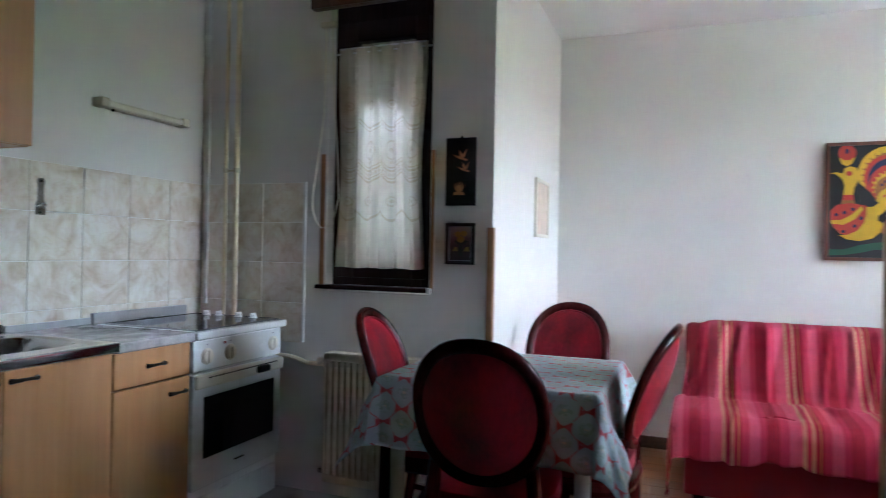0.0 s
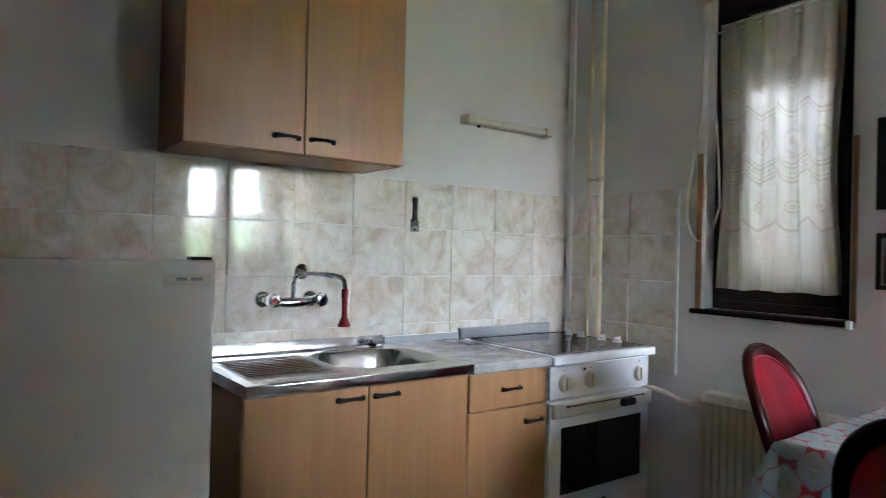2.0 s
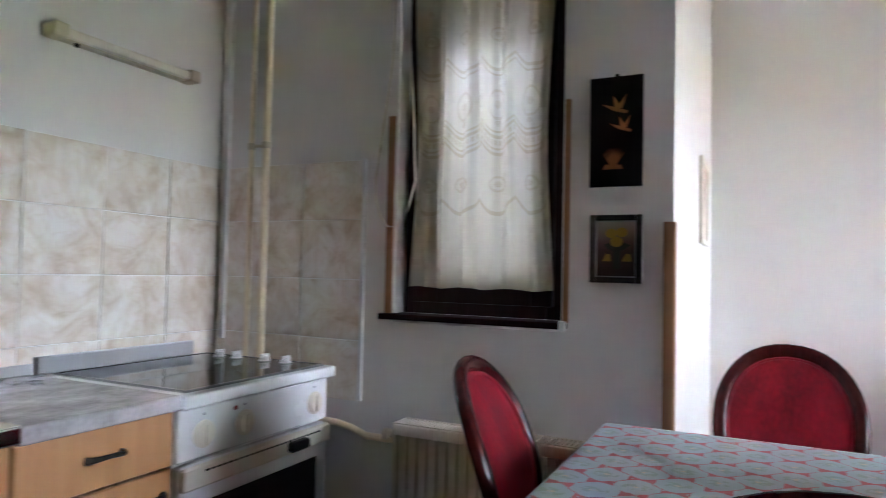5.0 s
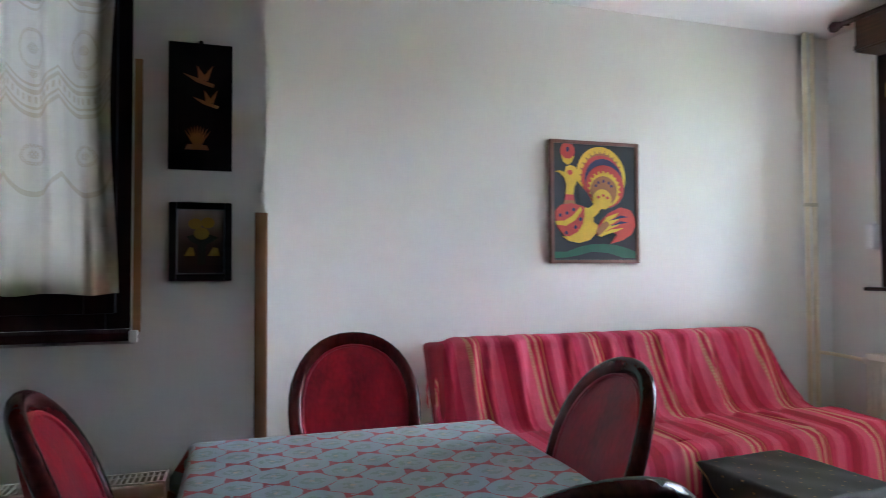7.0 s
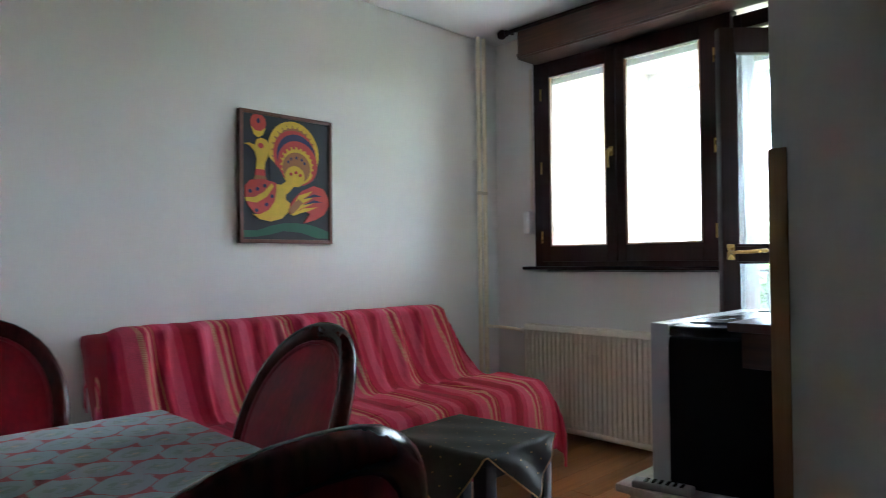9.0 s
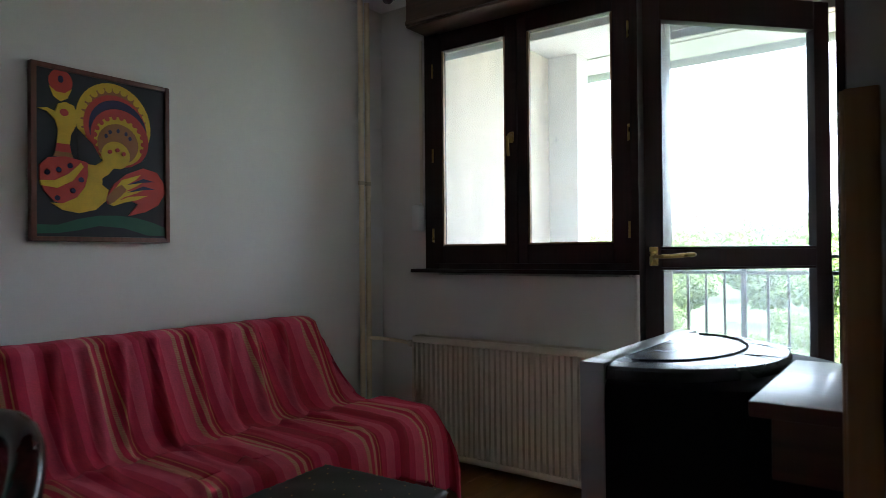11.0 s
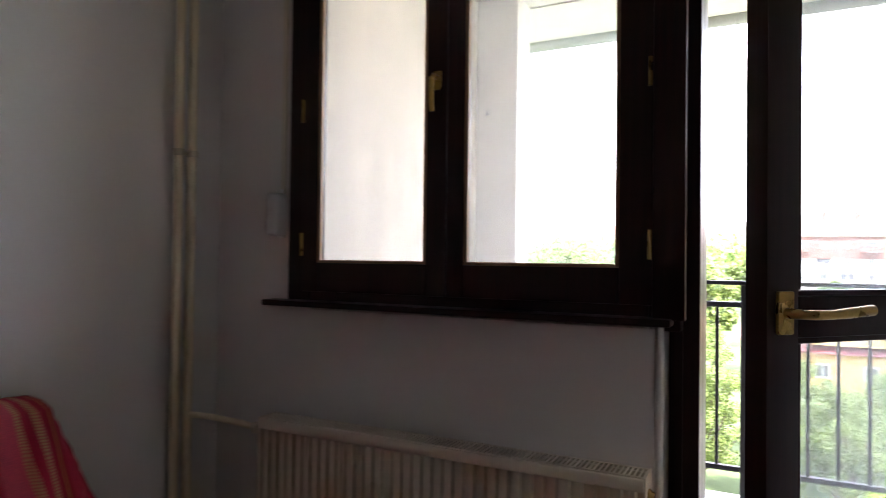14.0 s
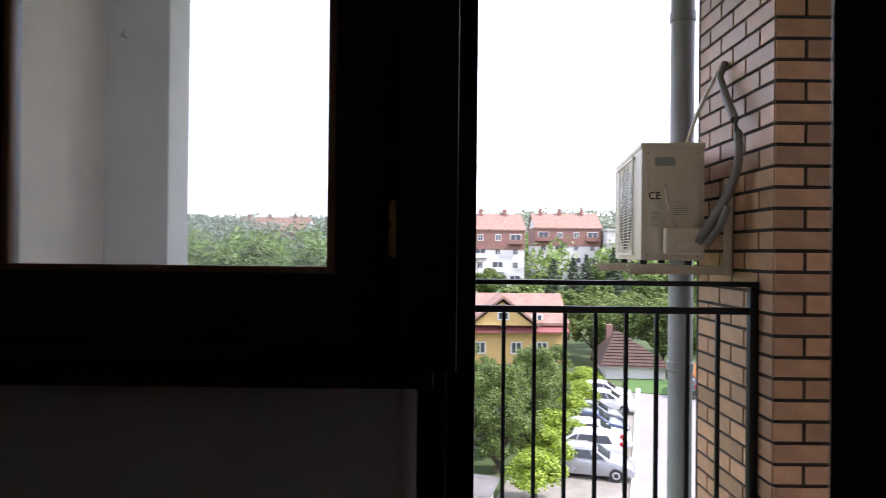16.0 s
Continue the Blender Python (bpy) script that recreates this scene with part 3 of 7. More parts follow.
guard("light brown wooden guard on the wall corner by the table", [(-1.945, -1.916, 2.993, 2.9995, 0.08, 1.354), (-1.9195, -1.913, 2.9995, 3.022, 0.08, 1.354)])
guard("brown wooden guard on the hall wall corner", [(-0.652, -0.6455, 1.822, 1.853, 0.0, 1.326), (-0.6455, -0.62, 1.8505, 1.857, 0.0, 1.326)])
for d in ((-1.915, 1.695, 4.52, 4.539, -0.011, 0.075), (1.682, 1.699, 2.87, 4.52, -0.011, 0.075), (-0.62, 1.699, 1.851, 1.868, -0.011, 0.075), (-1.919, -1.903, 3.03, 4.52, -0.011, 0.075)):
    tagged(part("baseboard", boxes(d, bevel=0.004), SHUTTER_WOOD), "dark brown wooden skirting board", "skirting", kind="structure")
wl = thing("wall_strip", "small framed faded cream picture on the return wall", "picture", (-1.919, 3.82, 1.335))
part("frame", boxes((0, 0.014, 0.0, 0.022, 0, 0.345), (0, 0.014, 0.33, 0.352, 0, 0.345), (0, 0.014, 0.022, 0.33, 0, 0.02), (0, 0.014, 0.022, 0.33, 0.325, 0.345), bevel=0.003), OFFWHITE_PLASTIC, wl)
part("print", boxes((0.0, 0.006, 0.02, 0.332, 0.018, 0.327)), surface("faded_cream_print", (0.64, 0.52, 0.42), 0.6, 0.15, 12), wl)

# ---- kitchen ----
def tile_material():
    m, n, l, b = nodes_of("marbled_tile", 0.05)
    oi = n.new("ShaderNodeObjectInfo")
    tc = n.new("ShaderNodeTexCoord")
    add = n.new("ShaderNodeVectorMath")
    add.operation = "MULTIPLY_ADD"
    add.inputs[1].default_value = (1, 1, 1)
    sc = n.new("ShaderNodeVectorMath")
    sc.operation = "SCALE"
    sc.inputs[0].default_value = (7.0, 3.0, 5.0)
    l.new(oi.outputs["Random"], sc.inputs["Scale"])
    l.new(tc.outputs["Object"], add.inputs[0])
    l.new(sc.outputs["Vector"], add.inputs[2])
    warp = noise_of(n, l, 7, 4, vec=add.outputs["Vector"])
    warp.inputs["Distortion"].default_value = 1.6
    vein = noise_of(n, l, 11, 5, (1, 1, 0.6), add.outputs["Vector"])
    vein.inputs["Distortion"].default_value = 2.5
    r = ramp_of(n, l, warp.outputs["Fac"], [(0.30, (0.66, 0.555, 0.43)), (0.44, (0.775, 0.70, 0.60)), (0.62, (0.86, 0.815, 0.745))])
    r2 = ramp_of(n, l, vein.outputs["Fac"], [(0.44, (1, 1, 1)), (0.5, (0.86, 0.80, 0.72)), (0.56, (1, 1, 1))])
    mx = n.new("ShaderNodeMix")
    mx.data_type, mx.blend_type = "RGBA", "MULTIPLY"
    mx.inputs["Factor"].default_value = 0.5
    l.new(r.outputs["Color"], mx.inputs["A"])
    l.new(r2.outputs["Color"], mx.inputs["B"])
    l.new(mx.outputs["Result"], b.inputs["Base Color"])
    wave = noise_of(n, l, 22, 2)
    bump_of(n, l, b, wave.outputs["Fac"], 0.07, 0.002)
    return m


TILE = tile_material()
MARBLE = surface("grey_marble_laminate", (0.44, 0.42, 0.42), 0.16, 0.35, 14, 90, 0.03)


def d_handle(parent, x, y, z, name="handle", mat=None):
    """A bowed bar handle, 9 cm wide, on a front at y that looks along -y."""
    pts = [(x - 0.043, y, z), (x - 0.04, y - 0.01, z + 0.001), (x - 0.026, y - 0.016, z + 0.002), (x, y - 0.018, z + 0.003), (x + 0.026, y - 0.016, z + 0.002), (x + 0.04, y - 0.01, z + 0.001), (x + 0.043, y, z)]
    return part(name, tube(bmesh.new(), pts, 0.0065, 8, taper=[1.5, 1.2, 1, 0.8, 1, 1.2, 1.5]), mat or HANDLE_BLACK, parent, "black bowed bar handle")


def slab(bm, x0, x1, y0, y1, z0, z1, b=0.003):
    box(bm, x0, x1, y0, y1, z0, z1, b, 1)
    return bm


def sink_cabinet():
    c = thing("sink_cabinet", "beech laminate double-door base cabinet under the steel sink", "cabinet", (-3.6, 1.09, 0), 90)
    part("side_panel", slab(bmesh.new(), 0, 0.018, -0.57, -0.02, 0.1, 0.85), BEECH_EDGE, c)
    part("side_panel", slab(bmesh.new(), 0.782, 0.8, -0.57, -0.02, 0.1, 0.85), BEECH_EDGE, c)
    part("bottom_panel", slab(bmesh.new(), 0.018, 0.782, -0.57, -0.02, 0.1, 0.118), BEECH_EDGE, c)
    part("plinth", slab(bmesh.new(), 0.0, 0.8, -0.52, -0.50, 0.0, 0.1), BEECH_EDGE, c)
    for x0, x1, hx in ((0.002, 0.398, 0.335), (0.402, 0.798, 0.465)):
        d = part("door", slab(bmesh.new(), x0, x1, -0.592, -0.572, 0.104, 0.846), BEECH, c)
        d_handle(d, hx, -0.592, 0.812)
    return c


def drawer_cabinet():
    c = thing("drawer_cabinet", "narrow beech laminate base cabinet with one drawer and door", "cabinet", (-3.6, 1.893, 0), 90)
    part("side_panel", slab(bmesh.new(), 0, 0.018, -0.57, -0.02, 0.1, 0.85), BEECH_EDGE, c)
    part("side_panel", slab(bmesh.new(), 0.373, 0.391, -0.57, -0.02, 0.1, 0.85), BEECH_EDGE, c)
    part("plinth", slab(bmesh.new(), 0.0, 0.391, -0.52, -0.50, 0.0, 0.1), BEECH_EDGE, c)
    d = part("drawer_front", slab(bmesh.new(), 0.003, 0.388, -0.592, -0.572, 0.708, 0.842), BEECH, c)
    d_handle(d, 0.2, -0.592, 0.776)
    d = part("door", slab(bmesh.new(), 0.003, 0.388, -0.592, -0.572, 0.104, 0.702), BEECH, c)
    d_handle(d, 0.318, -0.592, 0.644)
    return c


def sink_top():
    """A pressed steel top: drainer with ridges, rounded bowl, turned-down front edge and raised back."""
    s = thing("steel_sink", "brushed stainless steel sink top with ridged drainer and one bowl", "sink", (-3.6, 1.085, 0.85), 90)
    W, D = 0.803, 0.62

    def press(u, v):
        x, y = u * W, -D + v * D
        z = 0.04
        bx, by = (x - 0.585) / 0.185, (y + 0.315) / 0.175
        r = (abs(bx) ** 3.6 + abs(by) ** 3.6) ** (1 / 3.6)
        t = max(0, min(1, (1.08 - r) / 0.28))
        z -= 0.15 * t * t * (3 - 2 * t)
        ox = min((x - 0.03) / 0.03, (W - 0.03 - x) / 0.03, (y + D - 0.03) / 0.03, (-0.06 - y) / 0.03)
        ox = max(0, min(1, ox))
        z -= 0.006 * ox
        dx, dy = (x - 0.20) / 0.165, (y + 0.33) / 0.19
        if max(abs(dx), abs(dy)) < 1:
            edge = min(1, 5 * (1 - max(abs(dx), abs(dy))))
            z += edge * (0.0042 * math.cos(y / 0.0292 * math.tau) + 0.002)
        return (x, y, z)
    part("drainer", sheet(bmesh.new(), press, 120, 150), STEEL, s, "pressed steel drainer and bowl", 60)
    bm = bmesh.new()
    box(bm, -0.003, W, -D - 0.010, -D + 0.002, 0.004, 0.041, 0.0055, 3)
    part("front_edge", bm, STEEL_EDGE, s)
    part("side_edge", slab(bmesh.new(), -0.003, 0, -D, 0, 0.004, 0.041, 0.001), STEEL_EDGE, s)
    bm = bmesh.new()
    plate(bm, [(0, 0.038), (W, 0.038), (W, 0.068), (0, 0.068)], -0.012, -0.006)
    part("back_lip", bm, STEEL, s)
    part("drain", lathe(bmesh.new(), [(0.036, -0.106), (0.04, -0.104), (0.03, -0.102), (0.0, -0.103)], 20, (0.585, -0.315, 0)), CHROME, s)
    p = thing("sink_plug", "black rubber sink plug lying on the steel rim", "plug", (-3.545, 1.81, 0.884))
    part("disc", lathe(bmesh.new(), [(0.021, 0), (0.023, 0.004), (0.019, 0.011), (0.006, 0.014), (0.004, 0.022), (0.0, 0.023)], 16), BLACK_PLASTIC, p)
    part("ring", tube(bmesh.new(), [(0.0, 0.008 * math.cos(a), 0.028 + 0.008 * math.sin(a)) for a in [k * math.tau / 12 for k in range(12)]], 0.0015, 6, True), CHROME, p)


def worktop():
    w = thing("worktop", "grey marbled laminate worktop beside the sink", "worktop", (-3.6, 1.892, 0.845), 90)
    bm = bmesh.new()
    box(bm, 0, 0.394, -0.615, -0.005, 0.0, 0.038, 0.008, 3)
    part("slab", bm, MARBLE, w)
    bm = bmesh.new()
    plate(bm, [(0, 0.038), (0.394, 0.038), (0.394, 0.066), (0, 0.066)], -0.022, -0.006)
    part("back_strip", bm, SILVER_PLASTIC, w, "grey metal sealing strip")


def stove():
    s = thing("electric_cooker", "white freestanding electric cooker with glass hob and oven", "cooker", (-3.6, 2.29, 0), 90)
    W = 0.628
    part("body", slab(bmesh.new(), 0.004, W - 0.004, -0.575, -0.02, 0.09, 0.84, 0.004), ENAMEL, s)
    bm = bmesh.new()
    box(bm, -0.001, W + 0.006, -0.622, -0.01, 0.845, 0.88, 0.008, 3)
    part("hob_surround", bm, ENAMEL, s)
    part("hob_glass", slab(bmesh.new(), 0.03, W - 0.03, -0.585, -0.075, 0.88, 0.886, 0.002), BLACK_GLASS, s, "glossy black glass hob")
    g = bmesh.new()
    for d in frame_bars(0.024, W - 0.024, 0, 0.522, 0.007, 0.007):
        box(g, d[0], d[1], -0.591 + d[4], -0.591 + d[5], 0.8805, 0.8875)
    part("hob_trim", g, STEEL, s, "thin steel hob trim")
    part("back_guard", slab(bmesh.new(), 0, W - 0.05, -0.03, -0.008, 0.88, 0.93, 0.003), SILVER_PLASTIC, s, "grey metal back strip")
    for x, y in ((W - 0.075, -0.18), (W - 0.075, -0.26), (W - 0.075, -0.385), (W - 0.075, -0.475)):
        k = part("knob", lathe(bmesh.new(), [(0.021, 0.887), (0.021, 0.890), (0.017, 0.892), (0.015, 0.903), (0.012, 0.905), (0, 0.905)], 18, (x, y, 0)), WHITE_PLASTIC, s, "white hob knob")
        part("grip", slab(bmesh.new(), x - 0.021, x + 0.021, y - 0.005, y + 0.005, 0.896, 0.911, 0.002), WHITE_PLASTIC, k)
    panel = part("control_panel", slab(bmesh.new(), 0.003, W - 0.007, -0.596, -0.575, 0.706, 0.84, 0.004), ENAMEL, s)
    for x in (0.085, 0.235, W - 0.075):
        bm = bmesh.new()
        lathe(bm, [(0.036, -0.596), (0.036, -0.600), (0.033, -0.602), (0.031, -0.602), (0.030, -0.607), (0.027, -0.608), (0.0, -0.608)], 28, (x, 0, 0.768), "y")
        k = part("dial", bm, OFFWHITE_PLASTIC, s, "cream rotary oven dial")
        part("grip", slab(bmesh.new(), x - 0.005, x + 0.005, -0.614, -0.607, 0.742, 0.794, 0.002), OFFWHITE_PLASTIC, k)
        part("symbol", slab(bmesh.new(), x - 0.004, x + 0.004, -0.5966, -0.596, 0.816, 0.822, 0.0002), GREY_PIPE, panel)
    part("pilot_light", lathe(bmesh.new(), [(0.006, -0.596), (0.006, -0.599), (0, -0.6)], 12, (0.198, 0, 0.815), "y"), RED_RUBBER, panel)
    door = part("oven_door", slab(bmesh.new(), 0.003, W - 0.007, -0.6, -0.575, 0.205, 0.698, 0.005), ENAMEL, s)
    part("door_rail", slab(bmesh.new(), 0.003, W - 0.007, -0.618, -0.6, 0.636, 0.696, 0.006), OFFWHITE_PLASTIC, door, "cream oven door grip rail")
    bm = bmesh.new()
    for i in range(24):
        x = 0.075 + i * 0.0205
        box(bm, x, x + 0.014, -0.6195, -0.617, 0.677, 0.682)
    part("vent_grille", bm, BLACK_PLASTIC, door)
    part("latch", slab(bmesh.new(), 0.40, 0.485, -0.64, -0.612, 0.646, 0.676, 0.006), BLACK_PLASTIC, door, "black oven door latch")
    part("window", slab(bmesh.new(), 0.065, W - 0.065, -0.603, -0.599, 0.33, 0.595, 0.002), BLACK_GLASS, door, "dark oven window")
    part("badge", slab(bmesh.new(), 0.27, 0.34, -0.602, -0.6, 0.268, 0.275, 0.0005), BLACK_PLASTIC, door)
    part("drawer", slab(bmesh.new(), 0.006, W - 0.01, -0.585, -0.56, 0.02, 0.16, 0.006), ENAMEL, s)
    part("plinth", slab(bmesh.new(), 0.02, W - 0.02, -0.54, -0.04, 0.0, 0.09, 0.004), GREY_PIPE, s)


def wall_cabinet():
    c = thing("wall_cabinet", "beech laminate double-door cabinet hung on the kitchen wall", "cabinet", (-3.6, 0.98, 1.59), 90)
    top = 0.92
    part("side_panel", slab(bmesh.new(), 0, 0.018, -0.285, -0.002, 0, top), BEECH_EDGE, c)
    part("side_panel", slab(bmesh.new(), 0.782, 0.8, -0.285, -0.002, 0, top), BEECH, c)
    part("bottom_panel", slab(bmesh.new(), 0.018, 0.782, -0.285, -0.002, 0.0, 0.018), BEECH, c)
    part("top_panel", slab(bmesh.new(), 0.018, 0.782, -0.285, -0.002, top - 0.018, top), BEECH, c)
    for x0, x1, hx in ((0.002, 0.398, 0.335), (0.402, 0.798, 0.465)):
        d = part("door", slab(bmesh.new(), x0, x1, -0.307, -0.287, 0.002, top - 0.002), BEECH, c)
        d_handle(d, hx, -0.307, 0.055)


def fridge():
    f = thing("refrigerator", "off-white undercounter refrigerator with a rounded door", "refrigerator", (-3.56, 0.44, 0), 90)
    part("body", slab(bmesh.new(), 0, 0.55, -0.52, -0.03, 0.03, 1.225, 0.006), FRIDGE_WHITE, f)
    bm = bmesh.new()
    box(bm, 0, 0.55, -0.6, -0.525, 0.09, 1.235, 0.014, 4)
    d = part("door", bm, FRIDGE_WHITE, f)
    bm = bmesh.new()
    box(bm, 0.42, 0.535, -0.604, -0.6, 1.172, 1.2, 0.0035, 3)
    b = part("badge", bm, OFFWHITE_PLASTIC, d, "raised grey maker's badge")
    for i, (x0, x1) in enumerate(((0.45, 0.475), (0.485, 0.515))):
        part("marking", slab(bmesh.new(), x0, x1, -0.6052, -0.604, 1.183, 1.191, 0.0003), GREY_PIPE, b)
    part("hinge_cap", slab(bmesh.new(), 0.49, 0.545, -0.585, -0.54, 1.235, 1.244, 0.003), HANDLE_BLACK, f, "dark hinge cap")
    part("foot", slab(bmesh.new(), 0.03, 0.52, -0.5, -0.46, 0.0, 0.03, 0.002), BLACK_PLASTIC, f)


def tap():
    t = thing("wall_tap", "chrome wall-mounted mixer tap with red hose nozzle", "tap", (-3.592, 1.36, 1.08), 90)
    for x, z in ((0.0, 0.0), (0.19, 0.0)):
        part("flange", lathe(bmesh.new(), [(0.033, 0.0), (0.033, -0.006), (0.026, -0.016), (0.016, -0.02), (0.015, -0.05), (0, -0.05)], 20, (x, 0, z), "y"), CHROME, t)
    part("body", tube(bmesh.new(), [(0.0, -0.05, 0), (0.05, -0.056, -0.008), (0.095, -0.06, -0.010), (0.14, -0.056, -0.008), (0.19, -0.05, 0)], 0.019, 12, taper=[0.8, 0.95, 1.1, 0.95, 0.8]), CHROME, t)
    for x, col, nm in ((0.012, RED_RUBBER, "red"), (0.2, surface("blue_mark", (0.02, 0.10, 0.4), 0.4), "blue")):
        bm = bmesh.new()
        lathe(bm, [(0.012, -0.05), (0.013, -0.066), (0.028, -0.07), (0.03, -0.08), (0.026, -0.094), (0.012, -0.098), (0, -0.098)], 7, (x, 0, 0), "y")
        k = part("handle", bm, CHROME, t, "chrome faceted tap handle")
        part("mark", lathe(bmesh.new(), [(0.011, -0.098), (0.011, -0.1), (0, -0.1)], 14, (x, 0, 0), "y"), col, k, nm + " temperature mark")
    part("wall_plate", lathe(bmesh.new(), [(0.03, 0.0), (0.03, -0.005), (0.02, -0.014), (0.012, -0.02), (0, -0.02)], 20, (0.155, 0, 0.105), "y"), CHROME, t)
    arc = [(0.095, -0.062, 0.0), (0.095, -0.066, 0.06), (0.1, -0.07, 0.088), (0.115, -0.085, 0.1), (0.15, -0.11, 0.101), (0.2, -0.17, 0.097), (0.225, -0.2, 0.09), (0.232, -0.209, 0.075), (0.234, -0.212, 0.045)]
    sp = part("spout", tube(bmesh.new(), arc, 0.0095, 10), CHROME, t)
    part("nozzle", lathe(bmesh.new(), [(0.0, -0.092), (0.022, -0.091), (0.024, -0.086), (0.019, -0.074), (0.011, -0.055), (0.0095, -0.015), (0.0115, -0.01), (0.0105, 0.015), (0.013, 0.018), (0.013, 0.045), (0.01, 0.048), (0, 0.048)], 16, (0.234, -0.212, 0)), RED_RUBBER, sp, "red rubber hose nozzle")


def bottle_opener():
    o = thing("bottle_opener", "chrome wall bottle opener screwed to the tiles", "bottle opener", (-3.59, 2.035, 1.36), 90)
    bm = bmesh.new()
    plate(bm, [(-0.022, 0), (0.022, 0), (0.022, 0.05), (0.014, 0.06), (0.013, 0.12), (0.017, 0.14), (0.01, 0.152), (-0.01, 0.152), (-0.017, 0.14), (-0.013, 0.12), (-0.014, 0.06), (-0.022, 0.05)], -0.005, 0)
    part("plate", bm, CHROME, o)
    part("claw", tube(bmesh.new(), [(-0.014, -0.006, 0.03), (-0.01, -0.024, 0.042), (0, -0.028, 0.046), (0.01, -0.024, 0.042), (0.014, -0.006, 0.03)], 0.005, 8), CHROME, o)
    for z in (0.01, 0.14):
        part("screw", lathe(bmesh.new(), [(0.005, -0.005), (0.005, -0.008), (0, -0.009)], 8, (0, 0, z), "y"), HANDLE_BLACK, o)


def strip_lamp():
    o = thing("strip_lamp", "aged cream fluorescent strip lamp on the kitchen wall", "lamp", (-3.6, 2.28, 1.888), 90)
    part("body", slab(bmesh.new(), 0.02, 0.525, -0.038, 0.0, -0.020, 0.016, 0.004), LAMP_CREAM, o)
    bm = bmesh.new()
    box(bm, 0.045, 0.50, -0.062, -0.038, -0.018, 0.010, 0.008, 3)
    part("diffuser", bm, OFFWHITE_PLASTIC, o, "milky ribbed diffuser")
    for x0, x1 in ((0.0, 0.045), (0.50, 0.545)):
        bm = bmesh.new()
        box(bm, x0, x1, -0.066, 0.0, -0.023, 0.019, 0.008, 3)
        part("end_cap", bm, LAMP_CREAM, o)
    part("switch", lathe(bmesh.new(), [(0.008, -0.02), (0.008, -0.03), (0, -0.031)], 10, (0.09, -0.03, 0)), BLACK_PLASTIC, o, "small black push switch")


sink_cabinet()
drawer_cabinet()
sink_top()
worktop()
stove()
wall_cabinet()
fridge()
tap()
bottle_opener()
strip_lamp()


def pipes(name, label, a, b, r, z0, z1, clip_z, between):
    p = thing(name, label, "pipe", (a[0], a[1], z0))
    o = Vector((a[0], a[1], z0))
    for q, rr in ((a, r[0]), (b, r[1])):
        part("pipe", rod(Vector((q[0], q[1], z0)) - o, Vector((q[0], q[1], z1)) - o, rr, 14), PIPE_CREAM, p)
    m = bmesh.new()
    for q, rr in ((a, r[0]), (b, r[1])):
        lathe(m, [(rr, clip_z - 0.012), (rr + 0.004, clip_z - 0.011), (rr + 0.004, clip_z + 0.011), (rr, clip_z + 0.012)], 14, (q[0] - o.x, q[1] - o.y, -z0))
    tube(m, [Vector((a[0], a[1], clip_z)) - o, Vector((b[0], b[1], clip_z)) - o], 0.006, 8)
    part("clip", m, LAMP_CREAM, p, "dull brass-coloured pipe clip")
    if between:
        part("branch", tube(bmesh.new(), [Vector(q) - o for q in between], 0.011, 10), PIPE_CREAM, p)
    return p


pipes("riser_pipes", "two cream painted heating pipes in the kitchen corner", (-3.402, 2.952), (-3.33, 2.950), (0.010, 0.0135), 0.0, H, 1.65, [(-3.33, 2.945, 0.70), (-3.2, 2.93, 0.70), (-2.95, 2.9, 0.70), (-2.88, 2.88, 0.695), (-2.82, 2.87, 0.68), (-2.72, 2.87, 0.68)])
part("cable_duct", slab(bmesh.new(), -3.565, -3.54, 2.978, 2.992, 0.93, H - 0.002, 0.003), WHITE_PLASTIC)["label"] = "thin white cable duct up the corner"
tagged(bpy.data.objects["cable_duct"], "", "cable duct")

# ---- dining corner ----
def oval(rx, rz, cz, n=40, power=2.25):
    pts = []
    for k in range(n):
        a = k * math.tau / n
        c, s = math.cos(a), math.sin(a)
        pts.append((rx * math.copysign(abs(c) ** (2 / power), c), cz + rz * math.copysign(abs(s) ** (2 / power), s)))
    return pts


